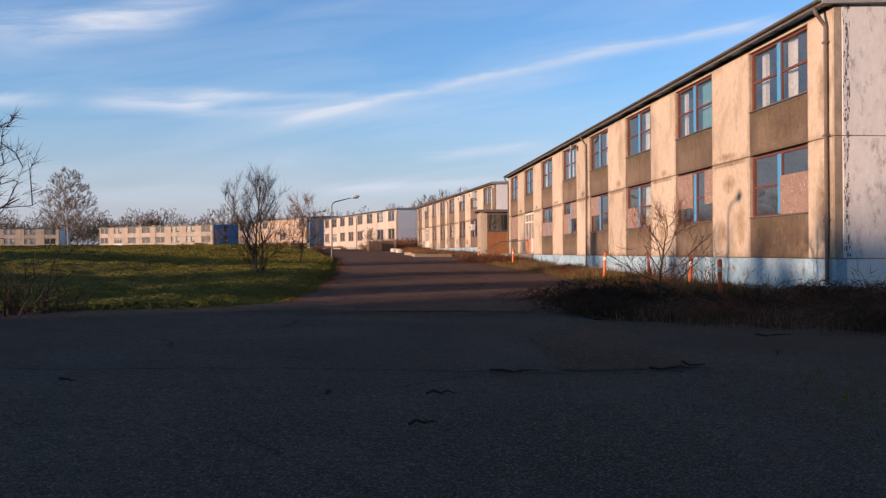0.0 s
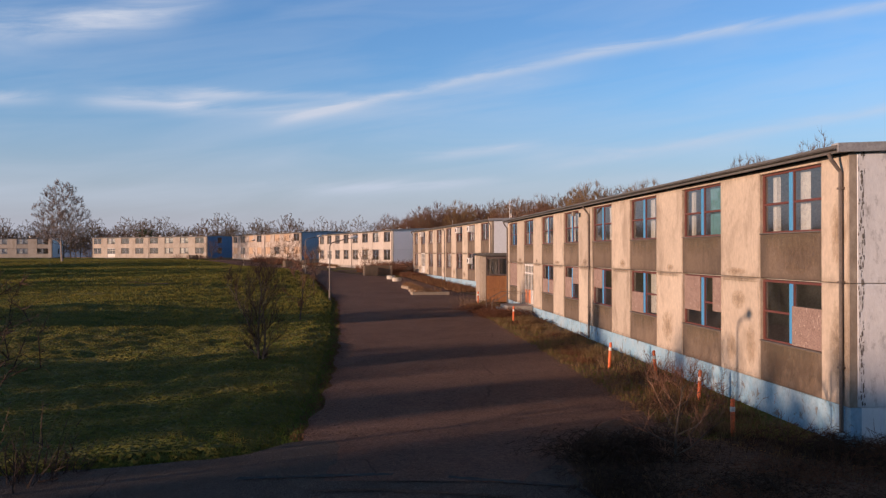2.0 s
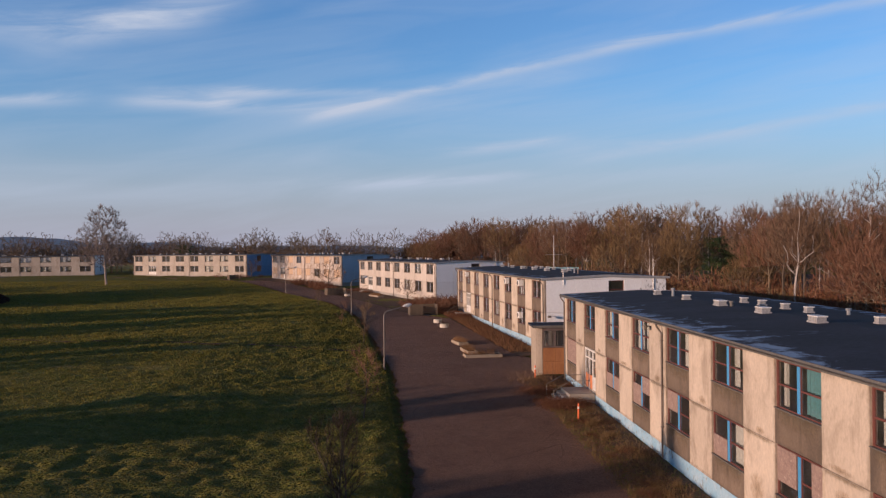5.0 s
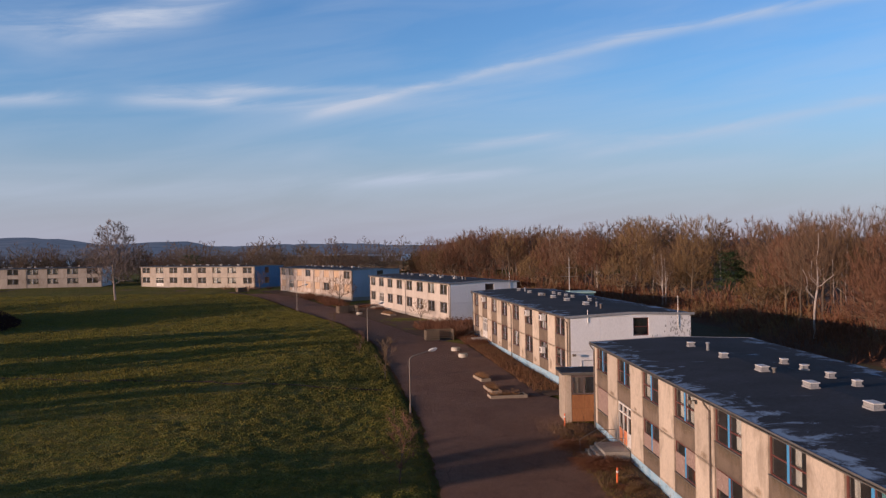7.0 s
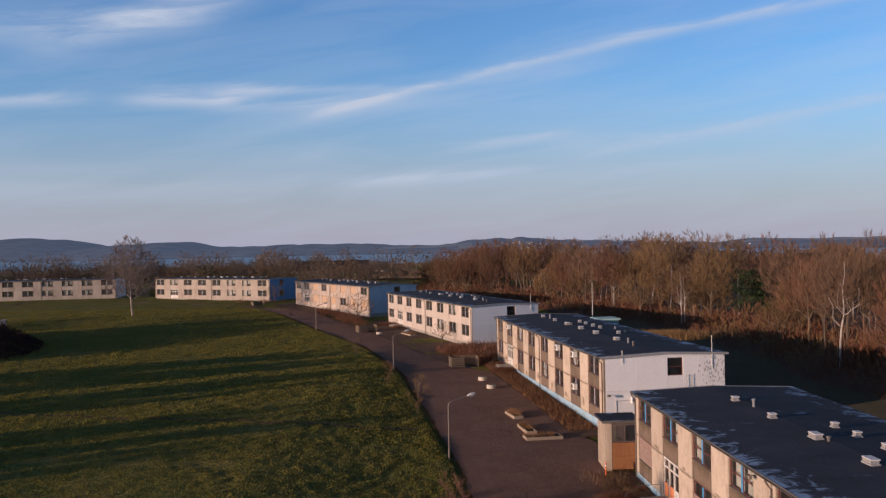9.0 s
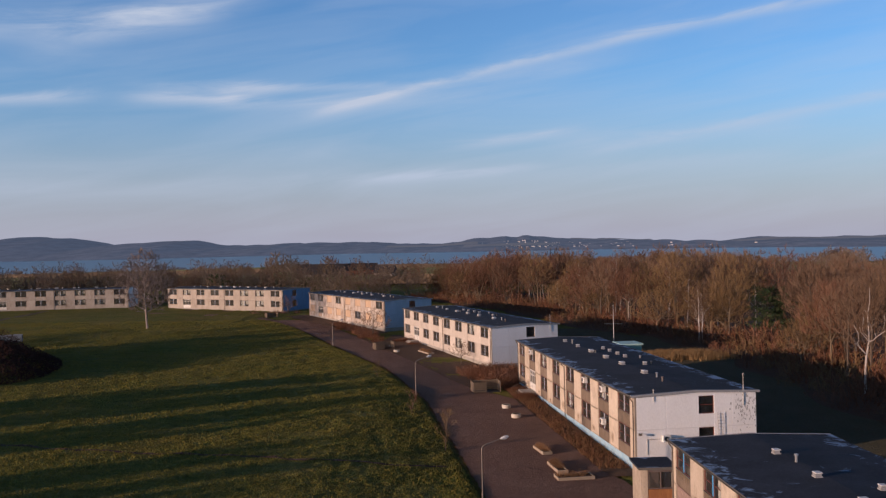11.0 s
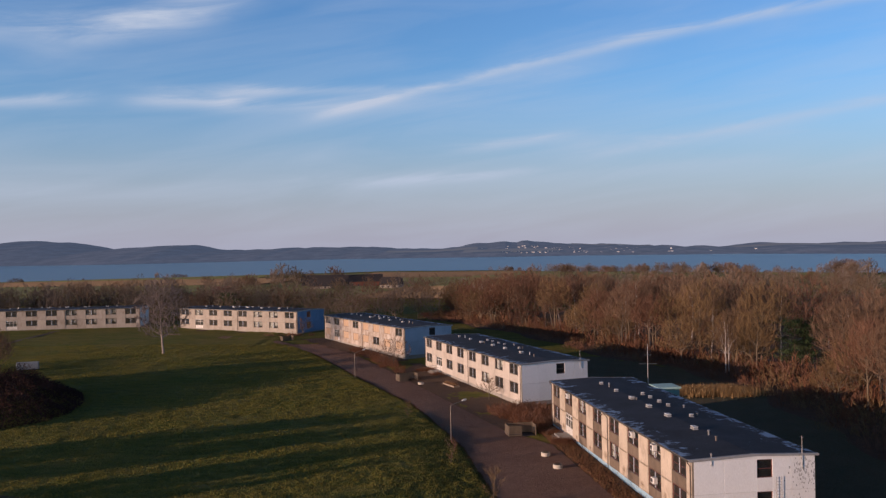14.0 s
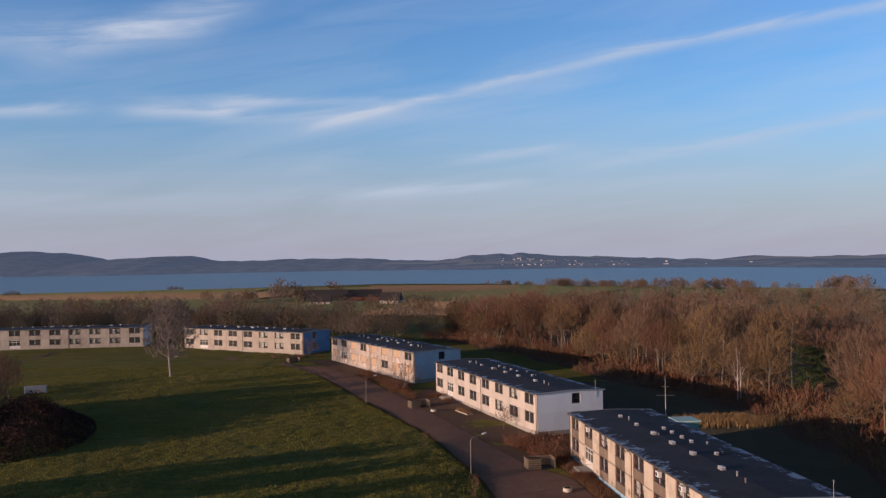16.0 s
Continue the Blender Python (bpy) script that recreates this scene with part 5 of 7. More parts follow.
def grow_tree(seed, height, crown, base, trunk_r, tips, twigs, twig_len, twig_w, bark, twig, lean=0.06, droop=0.0, fan=0.45, reach=0.35, stems=1, flat=0.0, lift=0.55):
    """A bare tree whose limbs fork towards points spread through a rounded crown: (trunk mesh, crown mesh of twigs)."""
    r = random.Random(seed)
    rz, cz = (height - base) / 2, (height + base) / 2
    tilt = Vector((r.gauss(0, lean), r.gauss(0, lean), 0))
    pos, parent, length = [Vector((0, 0, -0.3))], [-1], [0.0]

    def add(p, k):
        pos.append(p)
        parent.append(k)
        length.append(length[k] + (p - pos[k]).length)
        return len(pos) - 1

    for s in range(stems):
        last, wob = 0, Vector((0, 0, 0))
        spread = tilt if stems == 1 else tilt + Vector((math.cos(s * 2.4), math.sin(s * 2.4), 0)) * r.uniform(0.12, 0.3)
        top = height * (0.84 if s == 0 else r.uniform(0.6, 0.8))
        for i in range(1, 9):
            z = top * i / 8
            wob = wob + Vector((r.gauss(0, 0.012), r.gauss(0, 0.012), 0)) * height
            last = add(spread * z + wob * 0.6 + Vector((0, 0, z)), last)
    trunk_n = len(pos)
    goals = []
    lobes = [(Vector((r.gauss(0, 0.5), r.gauss(0, 0.5), r.gauss(0, 0.45))), r.uniform(0.16, 0.34)) for _ in range(9)]
    while len(goals) < tips:
        v = Vector((r.gauss(0, 1), r.gauss(0, 1), r.gauss(0, 1))).normalized() * r.random() ** 0.42
        if v.z < -0.75 + flat or any((v - c).length < q * 0.55 for c, q in lobes):
            continue
        v.z = v.z if v.z > 0 else v.z * 0.92
        waist = 1.0 - 0.22 * max(0.0, v.z)
        goals.append(Vector((v.x * crown * waist, v.y * crown * waist, cz + v.z * rz)) + tilt * (cz + v.z * rz))
    goals.sort(key=lambda g: (g - Vector((0, 0, base))).length)
    xyz = np.array([tuple(p) for p in pos])
    far = np.array(length)
    for g in goals:
        gv = np.array(tuple(g))
        d = np.linalg.norm(xyz - gv, axis=1)
        rise = np.maximum(0, xyz[:, 2] - gv[2] + 0.25 * d)
        cost = d + reach * far + 1.6 * rise
        cost[xyz[:, 2] < base * 0.75] += 1.5 * height
        k = int(np.argmin(cost))
        a = pos[k]
        n = max(1, min(3, int((g - a).length / 1.1)))
        for i in range(1, n + 1):
            u = i / n
            p = a.lerp(g, u) + Vector((r.gauss(0, 0.06), r.gauss(0, 0.06), -0.10 * math.sin(math.pi * u))) * (g - a).length * (u < 1)
            k = add(p, k)
            xyz = np.vstack([xyz, tuple(p)])
            far = np.append(far, length[-1])
    load = [0] * len(pos)
    for i in range(len(pos) - 1, 0, -1):
        load[i] += 1
        load[parent[i]] += load[i]
    thin = max(0.012, twig_w * 0.45)
    rad = [max(thin, trunk_r * (load[i] / max(load[1], 1)) ** 0.52) for i in range(len(pos))]
    rad[0] = rad[1] * 1.25
    wood, tv, tf = Shape(), [], []
    for i in range(1, len(pos)):
        k = parent[i]
        if i < trunk_n or rad[i] > 0.028:
            wood.tube([pos[k], pos[i]], [min(rad[k], rad[i] * 1.5), rad[i]], 6 if i < trunk_n else 4, cap=False)
        else:
            side = (pos[i] - pos[k]).cross(Vector((r.gauss(0, 1), r.gauss(0, 1), r.gauss(0, 1)))).normalized()
            m = len(tv)
            for q, w in ((pos[k], min(rad[k], rad[i] * 1.4)), (pos[i], rad[i] * 0.8)):
                tv.extend([tuple(q - side * w), tuple(q + side * w)])
            tf.append((m, m + 1, m + 3, m + 2))
    heart = Vector((0, 0, base + 0.15 * (height - base)))
    outer = [i for i in range(trunk_n, len(pos)) if load[i] <= 7]
    for i in outer:
        run = (pos[i] - pos[parent[i]]).normalized()
        out = (pos[i] - heart).normalized()
        for _ in range(max(1, round(twigs * len(goals) / len(outer)))):
            p = pos[parent[i]].lerp(pos[i], 0.15 + 0.85 * r.random())
            d = (run * 0.3 + out * 0.5 + Vector((r.gauss(0, fan), r.gauss(0, fan), r.gauss(lift, fan)))).normalized()
            ln = twig_len * r.uniform(0.45, 1.15)
            side = d.cross(Vector((r.gauss(0, 1), r.gauss(0, 1), r.gauss(0, 1)))).normalized() * twig_w / 2
            m = len(tv)
            tip = p + d * ln + Vector((0, 0, -droop * ln))
            tv.extend([tuple(p - side), tuple(p + side), tuple(tip)])
            tf.append((m, m + 1, m + 2))
    return wood.mesh("trunk", bark), mesh_of("crown", tv, tf, twig)


def make_shrub(seed, height, spread, stems, twigs, width, twig):
    """A thicket of bare stems as one mesh of thin blades."""
    r = random.Random(seed)
    v, f = [], []

    def blade(p, q, w):
        d = (q - p)
        side = d.cross(Vector((r.gauss(0, 1), r.gauss(0, 1), r.gauss(0, 1)))).normalized() * w / 2
        n = len(v)
        v.extend([tuple(p - side), tuple(p + side), tuple(q + side * 0.3), tuple(q - side * 0.3)])
        f.append((n, n + 1, n + 2, n + 3))

    for _ in range(stems):
        a, d = r.uniform(0, 6.283), spread * math.sqrt(r.random())
        p = Vector((d * math.cos(a) * 0.7, d * math.sin(a) * 0.7, -0.1))
        e = Vector((math.cos(a) * d / spread * 0.7 + r.gauss(0, 0.25), math.sin(a) * d / spread * 0.7 + r.gauss(0, 0.25), 1.0)).normalized()
        ln = height * r.uniform(0.45, 1.05) * (1.05 - 0.35 * d / spread)
        q = p
        for k in range(3):
            e2 = (e + Vector((r.gauss(0, 0.2), r.gauss(0, 0.2), 0))).normalized()
            n = q + e2 * ln / 3
            blade(q, n, width * (1.6 - 0.4 * k))
            for _ in range(twigs):
                u = r.random()
                s = q.lerp(n, u)
                blade(s, s + (e2 + Vector((r.gauss(0, 0.7), r.gauss(0, 0.7), r.gauss(0, 0.4)))).normalized() * ln * r.uniform(0.1, 0.3), width * 0.8)
            q = n
    return mesh_of("branchwork", v, f, twig)


def make_conifer(seed, height, radius):
    r = random.Random(seed)
    wood = Shape().tube([(0, 0, -0.2), (0.1, 0, height * 0.5), (0, 0.1, height)], [0.22, 0.14, 0.03], 6, cap=False)
    v, f = [], []
    for i in range(70):
        u = 0.12 + 0.86 * r.random()
        a = r.uniform(0, 6.283)
        ln = radius * (1.0 - 0.62 * u * u) * r.uniform(0.55, 1.1)
        base = Vector((0, 0, height * u))
        tip = base + Vector((math.cos(a) * ln, math.sin(a) * ln, ln * r.uniform(0.05, 0.4)))
        wood.tube([base, tip], [0.05, 0.012], 3, cap=False)
        for _ in range(75):
            w = 0.25 + 0.75 * r.random()
            p = base.lerp(tip, w) + Vector((r.gauss(0, 0.28), r.gauss(0, 0.28), r.gauss(0, 0.18)))
            d = Vector((r.gauss(0, 1), r.gauss(0, 1), r.gauss(0.4, 0.7))).normalized() * r.uniform(0.2, 0.42)
            s = d.cross(Vector((r.gauss(0, 1), r.gauss(0, 1), r.gauss(0, 1)))).normalized() * 0.06
            n = len(v)
            v.extend([tuple(p - s), tuple(p + s), tuple(p + d)])
            f.append((n, n + 1, n + 2))
    return wood.mesh("trunk", BARK), mesh_of("crown", v, f, NEEDLE)


def plant(name, meshes, x, y, turn, scale, label, category, group="", lift=0.0, height=1.0):
    m = Matrix.Translation((x, y, at_ground(x, y, lift))) @ Matrix.Rotation(turn, 4, "Z") @ Matrix.Diagonal((scale, scale, scale * height, 1))
    ob = thing(name, m, label, category, group)
    for n, me in zip(("trunk", "crown") if len(meshes) == 2 else ("branchwork",), meshes):
        part(n, me, None, ob)
    return ob


rng = random.Random(77)
WOOD_TWIG = (TWIG_RED, TWIG_RED, TWIG_GREY, TWIG_RED, TWIG_GREY, TWIG_OLIVE)
WOOD = [grow_tree(100 + k, 13.0 + k % 3, 4.3 + 0.6 * (k % 2), 3.2 + 0.8 * (k % 3), 0.15, 400, 9, 1.15, 0.036, (BARK, BARK_OLIVE)[k % 2], WOOD_TWIG[k], fan=0.34, flat=0.15) for k in range(6)]
DEEP = [grow_tree(120 + k, 13.5 + k % 3, 4.6, 5.0, 0.12, 170, 8, 1.1, 0.068, BARK, WOOD_TWIG[k], fan=0.42, flat=0.15) for k in range(3)]
ROUND = [grow_tree(140 + k, 8.6, 5.0, 0.8, 0.20, 460, 10, 1.1, 0.034, BARK_OLIVE, (TWIG_OLIVE, TWIG_RED)[k], fan=0.34, stems=3, flat=0.2, lift=0.3) for k in range(2)]
BIRCH = [grow_tree(160 + k, 16.5, 3.3, 4.2, 0.17, 360, 8, 1.1, 0.034, BIRCH_BARK, TWIG_GREY, lean=0.05, droop=0.15, fan=0.4, lift=0.35) for k in range(2)]
THICKET = [make_shrub(180 + k, 3.2, 2.6, 20, 4, 0.07, (BRAMBLE, TWIG_RED, TWIG_OLIVE)[k]) for k in range(3)]

# wood behind the near blocks, its edge running away from the camera
EDGE = [(62, 40), (50, 75), (41, 105), (38, 131), (37, 157), (29, 182), (19, 192), (-1, 238), (-36, 305)]


def edge_x(y):
    return float(np.interp(y, [p[1] for p in EDGE], [p[0] for p in EDGE]))


def sight(x, y):
    """Open ground in front of the pine."""
    along = (0.231 * (x - 39.7) + 0.973 * (y - 176.1))
    across = abs(0.973 * (x - 39.7) - 0.231 * (y - 176.1))
    return -30 < along < 4 and across < 5.5


spots = []
for y in np.arange(44, 330, 4.6):
    for row in range(5):
        off = (2, 9, 17, 27, 40)[row] + rng.uniform(-3, 3)
        yy = y + rng.uniform(-2.2, 2.2)
        if row >= 3 and rng.random() < 0.35:
            continue
        if not sight(edge_x(yy) + off, yy):
            spots.append((edge_x(yy) + off, yy, row))
for x, y, row in spots[:290]:
    pick = rng.random()
    if row == 0 and pick < 0.34:
        plant("tree", ROUND[rng.randrange(2)], x, y, rng.uniform(0, 6.28), rng.uniform(0.85, 1.25), "broad bare tree with dense olive-brown twigs at the wood edge", "tree", "trees of the wood")
    elif pick < 0.16 + 0.1 * (row < 2):
        plant("birch_tree", BIRCH[rng.randrange(2)], x, y, rng.uniform(0, 6.28), rng.uniform(0.75, 1.05), "bare birch with white trunk in the wood", "tree", "trees of the wood")
    else:
        plant("tree", WOOD[rng.randrange(6)] if row < 2 else DEEP[rng.randrange(3)], x, y, rng.uniform(0, 6.28), rng.uniform(0.85, 1.2), "tall bare winter tree with red-brown twigs", "tree", "trees of the wood")


def merge_far(name, mesh_sets, places, label, category):
    """Far woods in one mesh: whole trees gathered at their places."""
    verts, faces, mats, base = [], [], [], 0
    slots = []
    out = bpy.data.meshes.new(name)
    cache = {}
    for ms in mesh_sets:
        for me in ms:
            co = np.empty(len(me.vertices) * 3)
            me.vertices.foreach_get("co", co)
            cache[me.name] = (co.reshape(-1, 3), [tuple(p.vertices) for p in me.polygons], me.materials[0])
            if me.materials[0] not in slots:
                slots.append(me.materials[0])
    for x, y, turn, scale, which in places:
        c, s = math.cos(turn) * scale, math.sin(turn) * scale
        z = at_ground(x, y)
        for me in mesh_sets[which]:
            co, fs, mat = cache[me.name]
            p = np.stack([x + co[:, 0] * c - co[:, 1] * s, y + co[:, 0] * s + co[:, 1] * c, z + co[:, 2] * scale], -1)
            verts.append(p)
            faces += [tuple(i + base for i in f) for f in fs]
            mats += [slots.index(mat)] * len(fs)
            base += len(p)
    out.from_pydata(np.concatenate(verts).tolist(), [], faces)
    for sm in slots:
        out.materials.append(sm)
    out.polygons.foreach_set("material_index", mats)
    out.update()
    return tagged(new(name, out), label, category, kind="stuff")


FAR_TREE = [grow_tree(200 + k, 11.5, 4.8, 1.4, 0.11, 210, 6, 0.50, 0.085, BARK_OLIVE, (TWIG_HAZE, TWIG_HAZE, TWIG_OLIVE, TWIG_RED)[k], fan=0.6, lift=0.15, flat=0.1) for k in range(4)]
FIELD_TREE = [grow_tree(210 + k, 10.5, 5.2, 0.9, 0.16, 110, 7, 0.75, 0.22, BARK_OLIVE, (TWIG_HAZE, TWIG_HAZE, TWIG_OLIVE, TWIG_RED)[k], fan=0.65, lift=0.1, flat=0.15) for k in range(4)]
places = []
for _ in range(290):
    u = rng.random()
    x = -330 + 330 * u
    y = float(np.interp(x, [-330, -190, -120, -60, -10], [285, 292, 296, 275, 300])) + abs(rng.gauss(0, 20)) + rng.uniform(0, 22)
    if -78 < x < -28 and y < 262:
        continue
    places.append((x, y, rng.uniform(0, 6.28), 0.84 + 0.58 * rng.random() ** 2, rng.randrange(4)))
for _ in range(170):
    y = rng.uniform(225, 420)
    x = edge_x(min(y, 305)) + rng.uniform(40, 190)
    places.append((x, y, rng.uniform(0, 6.28), rng.uniform(0.8, 1.15), rng.randrange(1, 4)))
for _ in range(90):
    x, y = rng.uniform(90, 330), rng.uniform(110, 470)
    places.append((x, y, rng.uniform(0, 6.28), rng.uniform(0.7, 1.05), rng.randrange(4)))
merge_far("far_wood", FAR_TREE, places, "bare brown winter woodland behind the blocks and fields", "woodland")
places = []
for cx, cy, n, sp, size in ((-170, 640, 8, 16, 0.8), (-205, 600, 8, 14, 0.8), (-15, 1049, 14, 26, 0.6), (35, 901, 12, 14, 0.85), (74, 898, 16, 22, 0.75), (54, 960, 12, 24, 0.8), (100, 844, 12, 16, 0.8), (127, 789, 16, 18, 0.85),
                            (155, 763, 16, 18, 0.85), (172, 738, 9, 10, 0.8), (200, 700, 4, 14, 0.6), (226, 662, 16, 11, 1.0), (-242, 874, 5, 9, 0.5), (-487, 818, 6, 12, 0.5), (-446, 1117, 8, 16, 0.5),
                            (-230, 480, 14, 50, 0.75), (-300, 420, 20, 60, 0.8), (10, 470, 16, 30, 0.75), (60, 480, 20, 40, 0.8), (120, 500, 24, 50, 0.85), (200, 480, 22, 60, 0.85), (-40, 410, 10, 16, 0.75), (30, 560, 10, 34, 0.6)):
    for _ in range(n):
        places.append((cx + rng.gauss(0, 0.55 * sp), cy + rng.gauss(0, 10), rng.uniform(0, 6.28), size * rng.uniform(0.95, 1.4), rng.randrange(4)))
for x, y, k, size in ((-164, 572, 1, 1.75), (-157, 580, 2, 1.5), (-170, 578, 1, 1.4), (-144, 634, 3, 1.5), (-138, 628, 3, 1.2), (-120, 640, 1, 0.9), (-58, 430, 3, 1.12), (-64, 437, 2, 1.05), (-74, 446, 2, 1.0), (-91, 466, 2, 0.95), (-100, 470, 0, 0.8), (-170, 500, 0, 0.9), (-148, 486, 2, 0.75)):
    places.append((x, y, x, size, k))
merge_far("field_trees", FIELD_TREE, places, "clumps of bare trees around the farm and along the lake", "woodland")

places = []
for y in np.arange(44, 320, 2.7):
    for row in range(4):
        yy = y + rng.uniform(-1.5, 1.5)
        xx = edge_x(yy) - 9.0 + 4.6 * row + rng.uniform(-2.0, 2.0)
        places.append((xx, yy, rng.uniform(0, 6.28), rng.uniform(0.75, 1.5) * (0.55, 0.95, 1.25, 1.3)[row], rng.choice([0, 0, 1, 2])))
for x in np.arange(-320, -10, 4.0):
    y = float(np.interp(x, [-330, -190, -120, -60, -10], [285, 292, 296, 275, 300])) + rng.uniform(-4, 8)
    if not (-85 < x < -26 and y < 265):
        places.append((x, y, rng.uniform(0, 6.28), rng.uniform(0.7, 1.3), rng.choice([0, 1, 2])))
rows = [(edge_x(y) - 10.5 + 1.5 * math.sin(y * 0.21), y, edge_x(y) + 75.0, y) for y in np.arange(42, 330, 3.0)]
back = [(float(np.interp(y, [24, 71, 86, 133, 149, 193], [20.6, 14.7, 13.6, 3.1, -1.9, -21.6])), y, edge_x(y) - 9.0, y) for y in np.arange(30, 200, 2.0)]
strip("rough_meadow", back, ROUGH_GRASS, 14, 0.12, "dull rough grass between the blocks and the wood", "ground", 0.0)
strip("wood_floor", rows, SOIL, 24, 0.14, "brown leaf litter on the floor of the wood", "ground", 0.0)
merge_far("undergrowth", [(t,) for t in THICKET], places, "red-brown brambles and saplings along the wood edge", "undergrowth")

pine = make_conifer(5, 9.8, 6.0)
for x, y, s in ((39.7, 176.1, 1.05), (43.5, 179, 0.9), (62, 150, 0.7), (-112, 300, 1.0)):
    plant("pine_tree", pine, x, y, x, s, "dark green pine among bare trees", "tree")
SNAG = [grow_tree(170 + k, 16.6 + 2.4 * k, 4.0, 4.0, 0.14, 320, 10, 1.0, 0.036, BIRCH_BARK, TWIG_GREY, lean=0.03, fan=0.4, reach=0.45, lift=0.35) for k in range(2)]
for x, y, k in ((36.0, 119.0, 0), (43.0, 114.0, 1)):
    plant("birch_tree", SNAG[k], x, y, 1.3 * k, 1.0, "pale bare birch with white crooked limbs before the wood", "tree", "pale birches")
for x, y, s, t in ((26.5, 175.9, 0.72, 0.2), (27.5, 177.2, 0.66, 2.2), (18.7, 238, 1.05, 3.0), (46.5, 150.5, 0.86, 5.0), (52.0, 128.0, 0.9, 2.0)):
    plant("birch_tree", BIRCH[int(t) % 2], x, y, t, s, "slender white birch at the wood edge", "tree", "birches")
for x, y, s, k in ((12.4, 227.8, 1.15, 0), (20.6, 188.8, 1.12, 0), (35.7, 196.6, 1.2, 0), (27.0, 201.0, 1.1, 1), (44.0, 160.0, 0.8, 1)):
    plant("tree", ROUND[k], x, y, x, s, "broad many-stemmed bare tree with olive twigs", "tree", "broad trees at the wood edge")
LAWN_BIRCH = grow_tree(301, 19.6, 6.9, 2.0, 0.24, 1000, 14, 1.1, 0.048, GREY_BIRCH, TWIG_PALE, lean=0.015, droop=0.1, fan=0.42, reach=0.3, lift=0.3)
plant("birch_tree", LAWN_BIRCH, -98.7, 209.5, 0.6, 1.0, "large bare birch standing alone on the lawn", "tree")

# young trees on the lawn's edge
VERGE = make_tree(310, 5.0, 1.5, 0.06, 0.08, 18, 6, 9, 0.55, 0.010, lean=0.10, bark=BARK, twig=TWIG_DARK, up=1.5, stems=3)
plant("tree", VERGE, -8.6, 34.6, 0.4, 0.92, "many-stemmed bare young tree on the lawn edge", "tree", "verge trees")
SLIM = [make_tree(320 + k, 4.8, 1.5, 0.06, 0.25, 14, 5, 9, 0.7, 0.018, lean=0.2, bark=BARK, twig=(TWIG_RED, TWIG_OLIVE)[k], up=1.0) for k in range(2)]
for x, y, s, k in ((-10.6, 53.2, 1.0, 0), (-16.6, 90.8, 0.95, 1), (-22.0, 107.0, 0.7, 0), (-30, 132, 0.6, 1)):
    plant("tree", SLIM[k], x, y, x, s, "thin bare sapling on the lawn edge", "tree", "verge trees")
FRONT = grow_tree(330, 5.4, 3.2, 1.0, 0.10, 150, 8, 0.75, 0.026, BARK, TWIG_GREY, lean=0.08, fan=0.45, lift=0.1)
plant("tree", FRONT, -39.8, 187.5, 0.3, 1.2, "low spreading bare tree in front of the pale block", "tree")
plant("tree", FRONT, -72.5, 243.5, 2.3, 1.0, "low spreading bare tree beside the far block", "tree")
plant("tree", FRONT, -18.5, 149.5, 1.3, 0.75, "low spreading bare tree by the block wall", "tree")
APPLE = make_tree(340, 2.9, 1.9, 0.06, 0.14, 14, 6, 8, 0.6, 0.012, lean=0.4, bark=BARK, twig=TWIG_RED, up=0.8)
plant("tree", APPLE, 4.2, 19.3, 0.5, 0.82, "small bare spreading tree in the weedy bed", "tree")
OVERHANG = grow_tree(350, 4.9, 2.0, 1.2, 0.07, 260, 8, 0.42, 0.012, BARK, TWIG_DARK, lean=0.05, fan=0.45, lift=0.1)
plant("tree", OVERHANG, -10.9, 17.4, 0.0, 1.0, "bare tree reaching over the lawn corner", "tree")
STEMS = make_shrub(400, 2.4, 1.1, 26, 1, 0.03, TWIG_DARK)
plant("shrub", (STEMS,), -9.6, 17.6, 0.3, 0.95, "dark leafless shrub at the lawn corner", "shrub")
plant("shrub", (make_shrub(401, 1.5, 1.2, 60, 5, 0.02, TWIG_DARK),), -9.2, 18.4, 0.3, 0.8, "low dark bramble tangle", "shrub")

# dark evergreen clump on the lawn's far side
r = random.Random(9)
v, f = [], []
for _ in range(38000):
    a, d = r.uniform(0, 6.283), math.sqrt(r.random())
    x, y = 14 * d * math.cos(a), 24 * d * math.sin(a)
    top = (3.6 + 1.3 * math.sin(x * 0.4) + 1.0 * math.sin(y * 0.31 + 1) + 0.8 * math.sin(x * 1.1 + y * 0.7)) * (1 - d ** 3) + 0.6
    p = Vector((x, y, top * (0.15 + 0.85 * r.random() ** 0.5)))
    e = Vector((r.gauss(0, 1), r.gauss(0, 1), r.gauss(0.3, 0.8))).normalized() * r.uniform(0.25, 0.5)
    s = e.cross(Vector((r.gauss(0, 1), r.gauss(0, 1), r.gauss(0, 1)))).normalized() * 0.07
    n = len(v)
    v.extend([tuple(p - s), tuple(p + s), tuple(p + e)])
    f.append((n, n + 1, n + 2))
clump = thing("shrubbery", pose(-101, 143, at_ground(-101, 143), 0, 0, 28), "dense dark evergreen shrubbery on the lawn", "shrubbery")
part("foliage", mesh_of("foliage", v, f, TWIG_CLUMP), None, clump)
for x, y, s in ((-104, 138, 0.62), (-108, 150, 0.75), (-112, 160, 0.8), (-116, 170, 0.75), (-118, 145, 0.8), (-121, 178, 0.7)):
    plant("tree", WOOD[int(x) % 6], x, y, x, s, "bare tree rising from dark shrubbery", "tree", "shrubbery trees")

